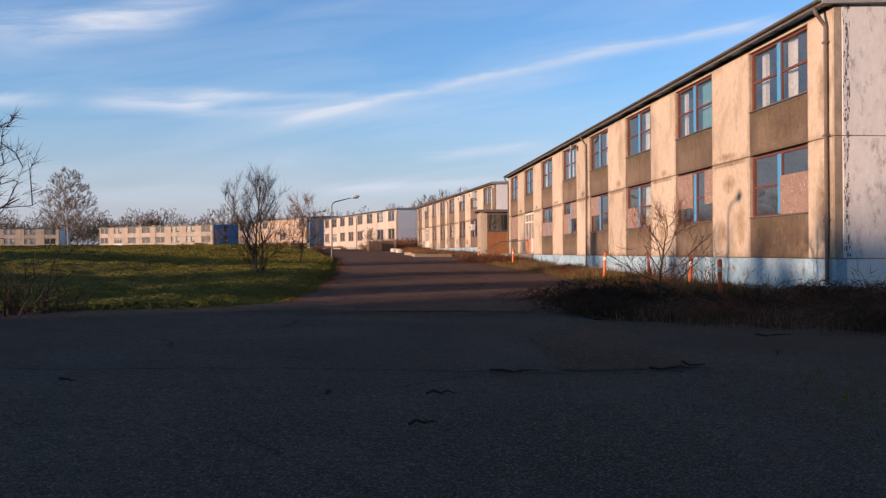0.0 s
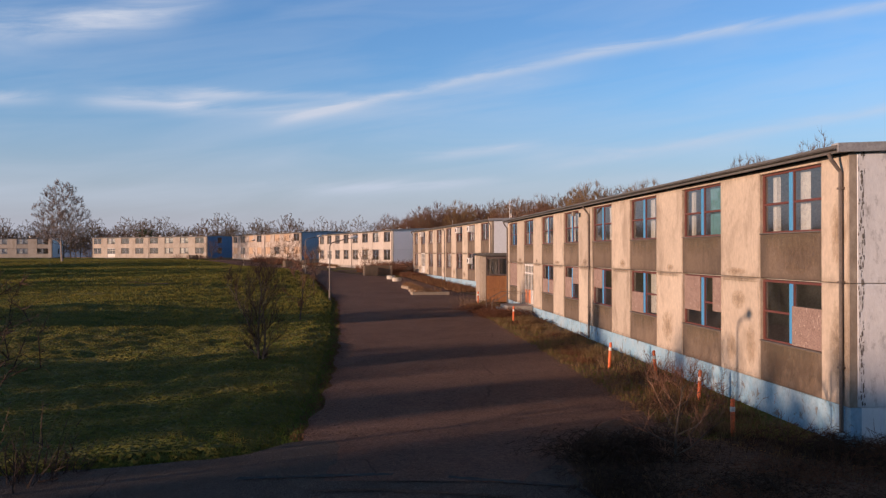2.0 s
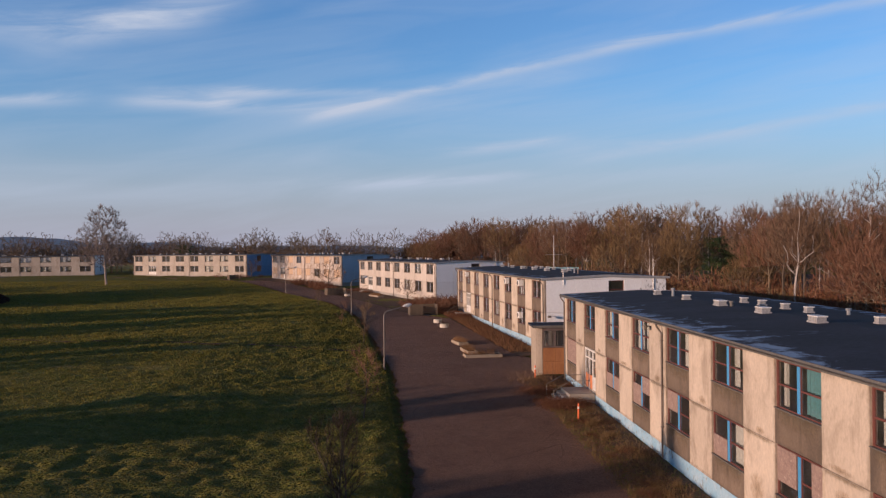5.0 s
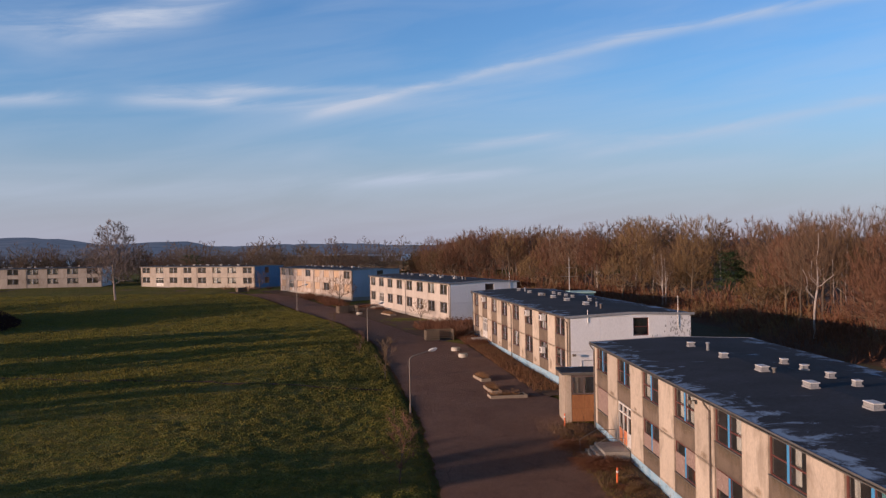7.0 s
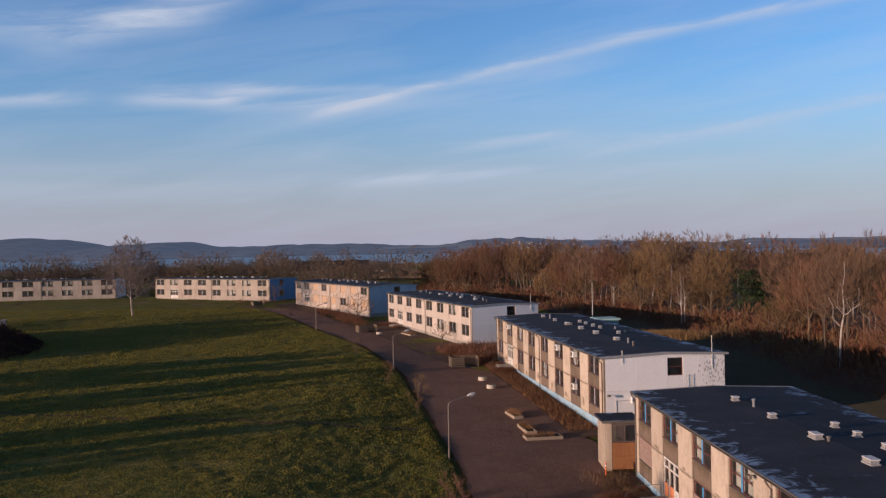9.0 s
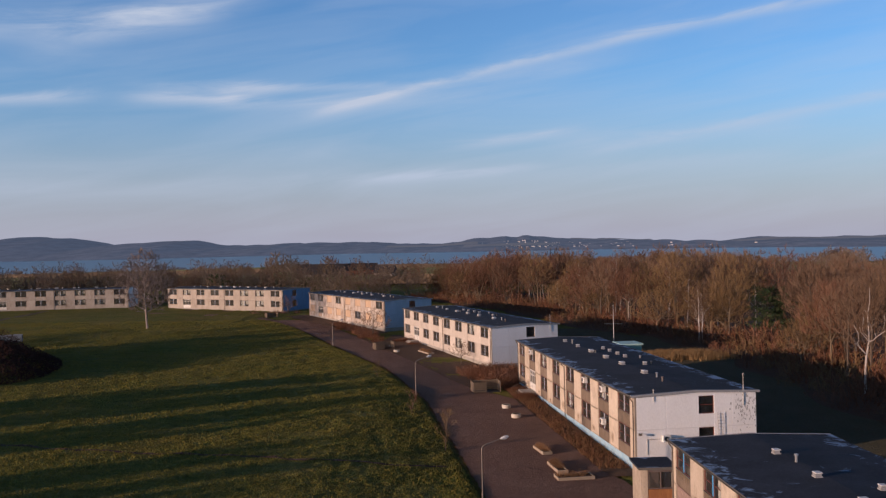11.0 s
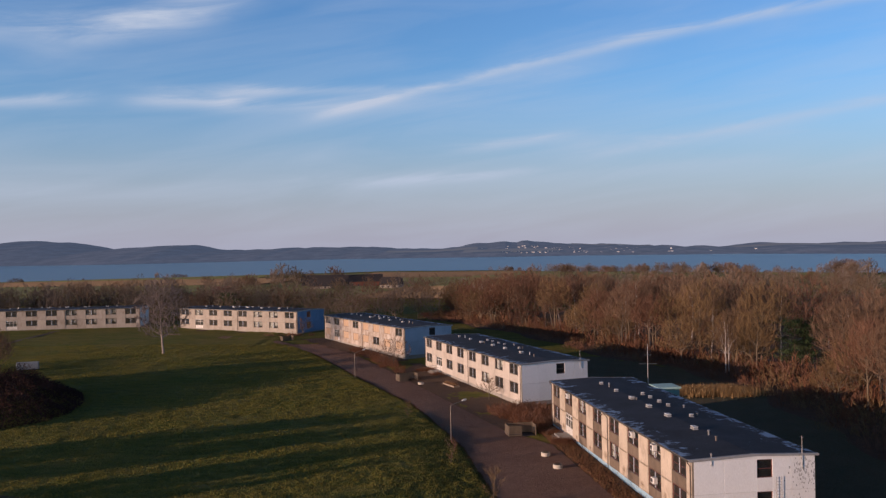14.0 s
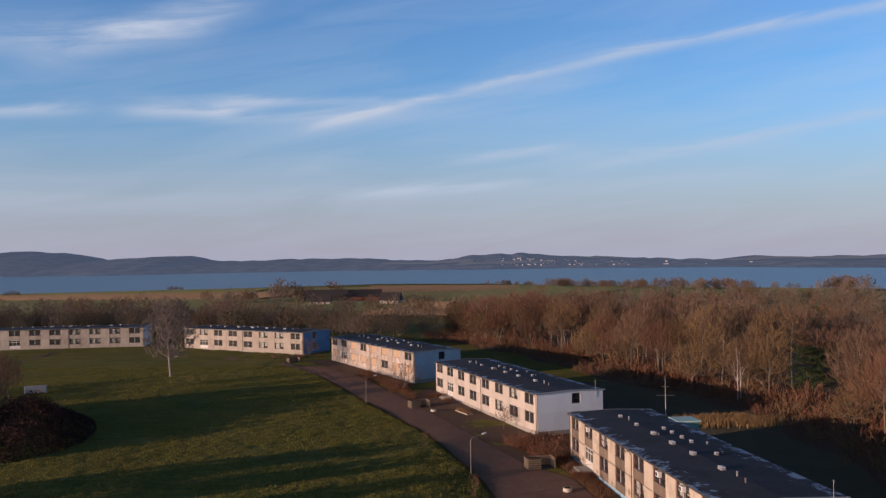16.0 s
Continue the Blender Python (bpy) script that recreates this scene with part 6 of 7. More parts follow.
# trees out of the picture to the left and behind, which throw the long shadows
THICK = [make_tree(360 + k, 14, 4.3, 0.26, 0.08, 22, 6, 7, 1.3, 0.60, lean=0.3, bark=BARK, twig=TWIG_DARK, up=0.9) for k in range(2)]
BEHIND = [(-34, -58, 0.8), (-28, -40, 0.8), (-22, -62, 0.85), (-16, -44, 0.85), (-10, -66, 0.9), (-4, -48, 0.85), (2, -60, 0.95), (5, -52, 0.9), (7, -46, 0.82), (9, -52, 0.88), (11, -60, 0.92), (12.5, -52, 0.86), (13.8, -60, 0.80), (15.2, -58, 0.76)]
ROW = [(17, -84, 0.66), (23.5, -92, 0.70), (20.5, -100, 0.62), (26.5, -106, 0.68), (28.5, -110, 0.70), (30.5, -106, 0.68), (36, -106, 0.64), (33.5, -92, 0.70),]
# belts of them: from, to, how far out, size
for lo, hi, x, size in ((30.5, 37.5, -104, 0.66), (52, 61, -92, 0.66), (78.5, 96, -110, 0.58), (107, 116, -112, 0.58), (121, 136, -113, 0.60), (160, 178, -116, 0.36), (180, 203, -138, 0.56), (206, 230, -142, 0.30)):
    for k in range(int((hi - lo) / 2.4) + 1):
        ROW.append((lo + 2.4 * k + rng.uniform(-0.5, 0.5), x + rng.uniform(-9, 3), size * rng.uniform(0.92, 1.08)))
for k in range(46):
    x, y = -80 + 3.2 * k + rng.uniform(-2, 2), rng.uniform(-62, -20) - 0.2 * max(0, 2 * k - 60)
    if -0.515 * x + 0.857 * y < 8:
        plant("tree", THICK[k % 2], x, y, k, rng.uniform(0.8, 1.1), "tall dense bare tree behind the crossing", "tree", "trees behind the crossing")
for q, x, s, tall in [(*p, 1.14 if p[0] > 100 else 1.0) for p in BEHIND] + [(*p, 1.62) for p in ROW]:
    y = (q + 0.515 * x) / 0.857
    plant("tree", THICK[int(q) % 2], x, y, q, s, "tall bare tree beyond the lawn", "tree", "trees beyond the lawn", height=tall)

# ---- beds, weeds and grass ----


def blades(name, count, spot, size, width, material, label, category, seed, per=4, lean=0.5):
    r = random.Random(seed)
    v, f = [], []
    spots = [spot(r) for _ in range(count)]
    heights = np.maximum(lawn_z(np.array([p[0] for p in spots]), np.array([p[1] for p in spots])), [at_ground(p[0], p[1]) for p in spots]) - 0.02
    for (x, y, s), z in zip(spots, heights.tolist()):
        for _ in range(per):
            a = r.uniform(0, 6.283)
            h = size * s * r.uniform(0.5, 1.2)
            dx, dy = math.cos(a) * lean * h * r.random(), math.sin(a) * lean * h * r.random()
            bx, by = x + r.gauss(0, 0.06), y + r.gauss(0, 0.06)
            w = width * r.uniform(0.6, 1.3)
            sx, sy = -math.sin(a) * w, math.cos(a) * w
            n = len(v)
            v.extend([(bx - sx, by - sy, z), (bx + sx, by + sy, z), (bx + dx, by + dy, z + h)])
            f.append((n, n + 1, n + 2))
    return tagged(new(name, mesh_of(name, v, f, material)), label, category, kind="stuff")


def lawn_spot(r):
    y = 15 + 75 * r.random() ** 1.6
    left = float(np.interp(y, ROAD_Y, ROAD_L)) if y > 21 else float(np.interp(y, [14, 18.4, 20.5, 22], [-30, -10, -5.5, -4.6]))
    x = left - 0.1 - 46 * r.random() ** 1.7
    return x, y, 0.6 + 0.8 * r.random()


blades("lawn_grass", 22000, lawn_spot, 0.085, 0.010, BLADE, "tufts of green winter grass over the lawn", "grass", 3, per=4, lean=0.8)


def tuft_field(name, count, seed, size, width, material, label):
    """Clumps of blades over the whole lawn, as one mesh."""
    r = np.random.RandomState(seed)
    y = 21 + 205 * r.rand(count) ** 1.25
    left = np.interp(y, ROAD_Y, ROAD_L)
    x = left - 0.15 - (26 + 0.42 * y) * r.rand(count) ** 1.12
    clump = value_noise(x, y, 0.55, 31) * 0.6 + value_noise(x, y, 0.16, 32) * 0.6
    keep = ~on_asphalt(x, y) & (clump + 0.35 * r.rand(count) > 0.45)
    x, y, clump = x[keep], y[keep], clump[keep]
    n = len(x)
    a = r.rand(n) * 2 * math.pi
    h = size * (0.45 + 0.8 * r.rand(n)) * (0.55 + 0.75 * clump) * (0.34 + 0.66 * smooth(24, 95, y))
    w = width * (0.6 + 0.8 * r.rand(n)) * (1 + 0.004 * y) * (0.32 + 0.68 * smooth(22, 80, y))
    z = lawn_z(x, y) - 0.02
    lean = h * (0.2 + 0.9 * r.rand(n))
    la = r.rand(n) * 2 * math.pi
    co = np.empty((n, 3, 3))
    co[:, 0] = np.stack([x - np.sin(a) * w, y + np.cos(a) * w, z], -1)
    co[:, 1] = np.stack([x + np.sin(a) * w, y - np.cos(a) * w, z], -1)
    co[:, 2] = np.stack([x + np.cos(la) * lean, y + np.sin(la) * lean, z + h], -1)
    me = bpy.data.meshes.new(name)
    me.vertices.add(3 * n)
    me.vertices.foreach_set("co", co.ravel())
    me.loops.add(3 * n)
    me.loops.foreach_set("vertex_index", np.arange(3 * n))
    me.polygons.add(n)
    me.polygons.foreach_set("loop_start", np.arange(0, 3 * n, 3))
    me.materials.append(material)
    me.update(calc_edges=True)
    me.validate()
    tagged(new(name, me), label, "grass", kind="stuff")


tuft_field("lawn_tufts", 360000, 5, 0.17, 0.040, TUFT, "coarse tufts of winter grass across the lawn")


def verge_spot(r):
    y = 22 + 210 * r.random()
    return float(np.interp(y, ROAD_Y, ROAD_L)) + r.gauss(-0.05, 0.18), y, 1.0


blades("verge_grass", 9000, verge_spot, 0.08, 0.010, BRAMBLE, "brown dead grass and leaves along the road edge", "grass", 4, per=4, lean=0.9)


def facade_x(y):
    return float(np.interp(y, [20.9, 68.6, 83.3, 130.2], [8.5, 2.53, 1.66, -8.85]))


def bed(name, y0, y1, width, label):
    rows = []
    for y in np.arange(y0, y1, 0.7):
        x1 = facade_x(y) - 0.02
        rows.append((max(x1 - width(y), float(np.interp(y, EDGE_Y, ROAD_R)) - 0.15), y, x1, y))
    strip(name, rows, SOIL, 5, 0.05, label, "soil bed")


bed("soil_bed", 17.5, 70.5, lambda y: 3.6, "weedy soil strip along the blue plinth")
bed("soil_bed_far", 81.5, 131, lambda y: 3.2, "weedy soil strip with dry grass along the block")
for M, out in ((M3, 8.4), (M4, 6.0), (M5, 4.0), (M6, 3.0)):
    rows = []
    for u in np.linspace(-1.5, LEN + 2.0, 60):
        p, q = M @ Vector((u, -0.03, 0)), M @ Vector((u, -out + 0.5 * math.sin(u * 0.9) + 0.3 * math.sin(u * 2.3), 0))
        rows.append((q.x, q.y, p.x, p.y))
    strip("soil_bed_block", rows, SOIL, 6, 0.10, "bare brown soil and dead leaves before the block", "soil bed", 0.0)
rows = []
for y in np.arange(127.0, 192.0, 1.0):
    rows.append((float(np.interp(y, EDGE_Y, ROAD_R)) - 0.1, y, float(np.interp(y, [127, 141, 143.4, 187.3, 192], [-10.5, -10.5, -13.2, -32.9, -34.5])), y))
strip("soil_apron", rows, SOIL, 8, 0.06, "bare brown earth between road and block", "soil bed", 0.0)
FRONT_X, FRONT_Y = [1.45, 1.85, 2.75, 3.8, 4.9, 6.2, 10, 15], [19.6, 17.0, 15.9, 14.1, 13.3, 12.9, 11.6, 9.9]
BACK_X, BACK_Y = [4.0, 4.9, 6.2, 8.3, 10, 12, 15, 19], [25.2, 24.4, 23.2, 20.9, 20.0, 18.5, 16.5, 14.0]
rows = [[float(np.interp(u, range(8), c)) for c in (FRONT_X, FRONT_Y, BACK_X, BACK_Y)] for u in np.linspace(0, 7, 40)]
strip("soil_bed_corner", rows, SOIL, 12, -0.06, "overgrown bed of brambles at the block corner", "soil bed", 0.26)


def bed_spot(y0, y1, width):
    def f(r):
        y = r.uniform(y0, y1)
        x1 = facade_x(y)
        return x1 - 0.15 - width * r.random() ** 0.8, y, 0.5 + r.random()
    return f


def corner_spot(r):
    u = r.random()
    x = 2.2 + 11 * u + r.gauss(0, 0.3)
    lo = float(np.interp(x, [2, 2.75, 3.8, 4.9, 6.2, 12], [17.2, 16.2, 14.5, 13.7, 13.3, 11.6]))
    hi = float(np.interp(x, [2, 4, 6, 8.4, 12], [19.6, 22.5, 23, 20.5, 18]))
    return x, r.uniform(lo, hi), 0.55 + 0.8 * r.random()


blades("dry_weeds", 3400, bed_spot(22, 69, 3.2), 0.24, 0.013, DRY, "tawny dead grass and weeds along the wall", "weeds", 6, per=5, lean=0.7)
CLUMPS = [(pr.uniform(22, 70), pr.uniform(0.2, 1.0) ** 0.6) for _ in range(70)]


def clump_spot(r):
    y, u = r.choice(CLUMPS)
    edge = max(facade_x(y) - 3.3, float(np.interp(y, EDGE_Y, ROAD_R)) - 0.1)
    x = facade_x(y) - 0.2 - (facade_x(y) - 0.2 - edge) * u
    return x + r.gauss(0, 0.16), y + r.gauss(0, 0.22), 0.6 + 0.7 * r.random()


blades("tawny_clumps", 2600, clump_spot, 0.34, 0.011, DRY, "tawny clumps of dead grass along the road edge", "weeds", 17, per=4, lean=0.75)
blades("green_weeds", 2200, bed_spot(24, 60, 3.2), 0.16, 0.012, BLADE, "low green weeds in the soil strip", "weeds", 8, per=5, lean=0.9)
blades("bramble_weeds", 2600, corner_spot, 0.30, 0.006, BRAMBLE_DARK, "dark brambles filling the corner bed", "weeds", 7, per=6, lean=1.1)
blades("corner_grass", 1100, corner_spot, 0.26, 0.006, DRY, "dry grass among brambles", "weeds", 12, per=5, lean=0.9)
blades("bramble_weeds_far", 1500, bed_spot(84, 129, 2.9), 0.40, 0.025, BRAMBLE, "reddish dead stems along the second block", "weeds", 19, per=4, lean=0.8)
blades("dry_weeds_far", 2800, bed_spot(84, 129, 2.9), 0.34, 0.026, PLANTER_WEED, "tawny dead grass along the second block", "weeds", 9, per=4, lean=0.7)


def patch_spot(r):
    x = 3.0 + 7 * r.random()
    y = float(np.interp(x, [2.6, 3.2, 4.5, 12], [5.2, 8.6, 9.6, 8.2])) - 6 * r.random() ** 1.3
    return x, y, 0.5 + 0.8 * r.random()


blades("patch_grass", 2600, patch_spot, 0.14, 0.010, BLADE, "short dull grass at the crossing's edge", "grass", 10, per=5, lean=0.8)


def reed_spot(r):
    x = r.gauss(19, 3.6)
    return x, 154.5 + r.gauss(0, 1.8), 0.7 + 0.6 * r.random()


blades("reed_patch", 4200, reed_spot, 1.0, 0.05, DRY, "patch of tall straw-coloured dead grass behind the block", "reeds", 11, per=5, lean=0.35)

WEED = [make_shrub(420 + k, 1.1, 0.5, 14, 3, 0.014, (BRAMBLE, TWIG_GREY)[k]) for k in range(2)]
r = random.Random(31)
for k in range(26):
    y = r.choice([r.uniform(22, 34), r.uniform(34, 52), r.uniform(62, 70)])
    plant("shrub", (WEED[k % 2],), facade_x(y) - r.uniform(0.4, 2.2), y, r.uniform(0, 6), r.uniform(0.6, 1.5), "dead leggy weed by the wall", "weed", "wall weeds")
for x, y, s in ((9.6, 18.6, 1.9), (10.4, 17.6, 1.6), (8.8, 19.4, 1.4), (11.6, 17.2, 1.9), (6.2, 17.4, 1.0), (7.2, 18.4, 1.2)):
    plant("shrub", (WEED[0],), x, y, x, s * 0.8, "dead bramble shrub by the gable", "shrub", "gable shrubs")
HEDGE = [make_shrub(440 + k, 2.1, 1.9, 52, 4, 0.055, (BRAMBLE, TWIG_RED)[k]) for k in range(2)]
for k in range(76):
    u, w = r.random(), r.random()
    x, y = (-18.5 + 6.5 * u) * (1 - w) + (-9.5 + 3.5 * u) * w, (141 - 13.5 * u) * (1 - w) + (141 - 9 * u) * w
    plant("shrub", (HEDGE[k % 2],), x, y, r.uniform(0, 6), r.uniform(0.7, 1.15), "red-brown leafless shrub in the thicket between the blocks", "shrub", "thicket between blocks")
for k in range(34):
    u = r.random()
    x, y = -53 + 16 * u + r.uniform(-1, 1), 214 - 34 * u + r.uniform(-3, 3)
    plant("shrub", (HEDGE[k % 2],), x, y, r.uniform(0, 6), r.uniform(0.6, 1.0), "red-brown leafless shrub before the pale block", "shrub", "thicket before far block")
for k in range(8):
    plant("shrub", (HEDGE[1],), -75 + r.uniform(-7, 5), 243 + r.uniform(-3, 3), r.uniform(0, 6), r.uniform(0.5, 0.9), "dark leafless shrub by the far block", "shrub", "far shrubs")
for k in range(6):
    plant("shrub", (WEED[1],), 0.6 + r.uniform(-1.6, 0.6), 67.2 + r.uniform(-1.6, 1.4), r.uniform(0, 6), r.uniform(1.2, 2.0), "tall dry weed by the porch", "weed", "porch weeds")



def make_bramble(seed, spread, height, canes, width, material):
    """A mound of arching canes with short side shoots."""
    r = random.Random(seed)
    v, f = [], []
    for _ in range(canes):
        a, d = r.uniform(0, 6.283), spread * math.sqrt(r.random()) * 0.8
        p = Vector((d * math.cos(a), d * math.sin(a), -0.08))
        b = r.uniform(0, 6.283)
        reach, top = spread * r.uniform(0.5, 1.1), height * r.uniform(0.5, 1.1) * (1.1 - 0.5 * d / spread)
        pts = [p + Vector((math.cos(b + 0.3 * u) * reach * u, math.sin(b + 0.3 * u) * reach * u, top * 4 * u * (1 - 0.82 * u) / 1.22)) for u in (0, 0.2, 0.4, 0.6, 0.8, 1.0)]
        for q, n in zip(pts, pts[1:]):
            for start, end, w in [(q, n, width)] + [(q.lerp(n, r.random()), None, width * 0.7) for _ in range(4)]:
                if end is None:
                    end = start + Vector((r.gauss(0, 1), r.gauss(0, 1), r.gauss(0.2, 0.7))).normalized() * r.uniform(0.08, 0.22)
                side = (end - start).cross(Vector((r.gauss(0, 1), r.gauss(0, 1), r.gauss(0, 1)))).normalized() * w / 2
                m = len(v)
                v.extend([tuple(start - side), tuple(start + side), tuple(end)])
                f.append((m, m + 1, m + 2))
    return mesh_of("branchwork", v, f, material)


MOUND = [make_bramble(460 + k, 1.25, 0.62, 130, 0.016, (BRAMBLE_DARK, BRAMBLE_DARK, BRAMBLE)[k]) for k in range(3)]
for k in range(34):
    x, y, s = corner_spot(r)
    plant("bramble_shrub", (MOUND[k % 3],), x + 0.4, y, r.uniform(0, 6), r.uniform(0.65, 1.15), "dark tangled bramble mound in the corner bed", "shrub", "corner brambles")
for k in range(22):
    y = r.uniform(23, 68)
    plant("bramble_shrub", (MOUND[(0, 2)[k % 2]],), facade_x(y) - r.uniform(0.5, 2.6), y, r.uniform(0, 6), r.uniform(0.35, 0.75), "low brown bramble tangle along the wall", "shrub", "wall brambles")
for M in (M1, M2, M3):
    for k in range(7):
        p = M @ Vector((LEN - (FIRST + BAY * 6) - WIN_W / 2 + r.choice([-1, 1]) * r.uniform(1.8, 3.4), -r.uniform(0.4, 3.4), 0))
        plant("bramble_shrub", (MOUND[2],), p.x, p.y, r.uniform(0, 6), r.uniform(0.7, 1.3), "brown dead brambles beside the entrance steps", "shrub", "step brambles")

# litter, patches and fallen twigs on the asphalt
def flakes(name, count, spot, size, material, label, seed):
    r = random.Random(seed)
    v, f = [], []
    for _ in range(count):
        x, y = spot(r)
        z = at_ground(x, y, 0.075)
        a, s = r.uniform(0, 6.283), size * r.uniform(0.4, 1.4)
        n = len(v)
        for k in range(4):
            e = s * (1, 0.5)[k % 2]
            v.append((x + e * math.cos(a + k * 1.571), y + e * math.sin(a + k * 1.571), z + r.uniform(0, 0.35) * s + 0.02))
        f.append((n, n + 1, n + 2, n + 3))
    tagged(new(name, mesh_of(name, v, f, material)), label, "litter", kind="stuff")


def near_spot(r):
    y = 3.5 + 15 * r.random() ** 1.4
    return r.uniform(-0.62, 0.62) * (y + 2), y


def road_spot(r):
    y = 22 + 150 * r.random() ** 1.3
    a, b = float(np.interp(y, ROAD_Y, ROAD_L)), float(np.interp(y, EDGE_Y, ROAD_R))
    u = r.choice([r.random(), r.random() ** 3, 1 - r.random() ** 2.5])
    return a + (b - a) * u, y


r = random.Random(54)


def seam(name, line, width, material, label, lift):
    xs, ys = [p[0] for p in line], [p[1] for p in line]
    u = np.linspace(0, len(line) - 1, 70)
    rows = []
    for x, y in zip(np.interp(u, range(len(xs)), xs), np.interp(u, range(len(ys)), ys)):
        w = width * r.uniform(0.5, 1.3)
        off = r.gauss(0, 0.03)
        rows.append((x, y - w / 2 + off, x + 0.05, y + w / 2 + off))
    strip(name, rows, material, 1, lift, label, "road joint", 0.0)


seam("asphalt_joint", ((-5.1, 18.1), (-3.2, 18.4), (-1.6, 18.6), (1.7, 17.7), (2.6, 15.6)), 0.20, TAR, "dark sunken joint where the road meets the crossing", 0.068)
seam("gravel_seam", ((-5.2, 9.0), (-1.9, 9.15), (0, 8.9), (1.4, 8.75), (2.3, 8.95), (3.4, 9.6)), 0.05, TAR, "broken seam filled with dirt across the asphalt", 0.092)
seam("gravel_seam_edge", ((-3.4, 17.2), (-2.0, 17.35), (0.5, 16.9)), 0.16, PATCH_ASPHALT, "pale worn strip beside the joint", 0.075)
rows = [(0.9 + 0.16 * u + r.uniform(-0.05, 0.05), 12.9 - 4.0 * u, 2.15 + 0.35 * u + r.uniform(-0.05, 0.05), 14.1 - 4.9 * u) for u in np.linspace(0, 1, 16)]
strip("asphalt_patch", rows, PATCH_ASPHALT, 3, 0.092, "paler rectangular repair patch in the asphalt", "road patch", 0.0)
flakes("grit_litter", 2600, near_spot, 0.016, LITTER, "grit and crumbled leaves scattered on the asphalt", 51)


def bed_leaf(r):
    y = r.uniform(19, 70)
    return facade_x(y) - 0.1 - 3.6 * r.random() ** 0.8, y


flakes("orange_leaf_litter", 6000, bed_leaf, 0.05, ORANGE_LEAF, "orange-brown fallen leaves along the wall", 57)
flakes("leaf_litter", 7000, road_spot, 0.045, LITTER, "dead leaves blown over the road", 52)
r = random.Random(53)
TWIG_SPOTS = [(1.9, 8.95, 10, 0.45), (2.3, 9.15, 30, 0.3), (3.6, 10.3, 60, 0.5), (-0.3, 6.1, 20, 0.22), (-1.1, 7.4, 80, 0.12), (-3.75, 8.1, 40, 0.15), (0.3, 8.8, -5, 0.5), (-0.25, 7.35, 15, 0.25), (4.0, 12.2, 20, 0.6)]
for x, y, a, ln in TWIG_SPOTS:
    t = thing("fallen_twig", pose(x, y, at_ground(x, y, 0.09), 0, 0, a), "broken dark twig lying on the asphalt", "twig", "fallen twigs")
    pts = [(ln * k / 4, r.gauss(0, 0.05 * ln), 0.01 + abs(r.gauss(0, 0.02))) for k in range(5)]
    part("branch", Shape().tube(pts, [0.014, 0.012, 0.010, 0.008, 0.004], 5), TWIG_DARK, t)
    part("side_shoot", Shape().tube([pts[2], (ln * 0.7, ln * 0.22, 0.04)], [0.008, 0.003], 4), TWIG_DARK, t)

# ---- street furniture and yard things ----


def street_lamp(x, y, arm_turn, height=4.9):
    m = pose(x, y, at_ground(x, y), 0, 0, arm_turn)
    t = thing("street_lamp", m, "grey steel street lamp with curved arm", "street lamp", "street lamps")
    part("base", Shape().tube([(0, 0, -0.3), (0, 0, 0.9), (0, 0, 0.95)], [0.085, 0.085, 0.06], 10), LAMP_STEEL, t)
    pts = [(0, 0, 0.9), (0, 0, height - 0.45)]
    for k in range(1, 7):
        a = math.pi / 2 * k / 6 * 0.86
        pts.append((0.45 * (1 - math.cos(a)), 0, height - 0.45 + 0.45 * math.sin(a)))
    pts.append((1.75, 0, height + 0.34))
    part("pole", Shape().tube(pts, [0.055] * 2 + [0.048] * 6 + [0.038], 10), LAMP_STEEL, t)
    head = Shape().tube([(1.65, 0, height + 0.32), (1.8, 0, height + 0.37), (2.05, 0, height + 0.43), (2.3, 0, height + 0.46), (2.42, 0, height + 0.46)], [0.05, 0.10, 0.13, 0.11, 0.03], 10)
    hd = part("lamp_head", head, WHITE_PLASTIC, t, "pale lamp head")
    part("lens", Shape().tube([(1.85, 0, height + 0.29), (2.08, 0, height + 0.33), (2.3, 0, height + 0.36)], [0.04, 0.09, 0.05], 8), WHITE_PLASTIC, hd, "clouded lamp cover")
    return t


street_lamp(-9.95, 16.4, 232, 5.2)
street_lamp(-12.15, 73.8, 22)
street_lamp(-22.7, 118.7, 30)
street_lamp(-45.6, 174.5, 35)

for k, (x, y, tilt) in enumerate(((2.25, 53.4, 2), (5.0, 34.1, 3), (6.3, 31.7, -5), (6.55, 26.9, 4), (6.2, 22.2, -2), (0.25, 68.9, 3))):
    m = pose(x, y, at_ground(x, y), tilt, tilt * 0.6, 30 * k)
    t = thing("marker_post", m, "orange plastic marker post with white band, leaning" if abs(tilt) > 3 else "orange plastic marker post with white band", "bollard", "marker posts")
    part("post", Shape().tube([(0, 0, -0.3), (0, 0, 1.0), (0, 0, 1.03)], [0.06, 0.055, 0.03], 10), ORANGE_POST, t)
    part("band", Shape().tube([(0, 0, 0.72), (0, 0, 0.84)], 0.063, 10), REFLECT, t, "white reflective band")


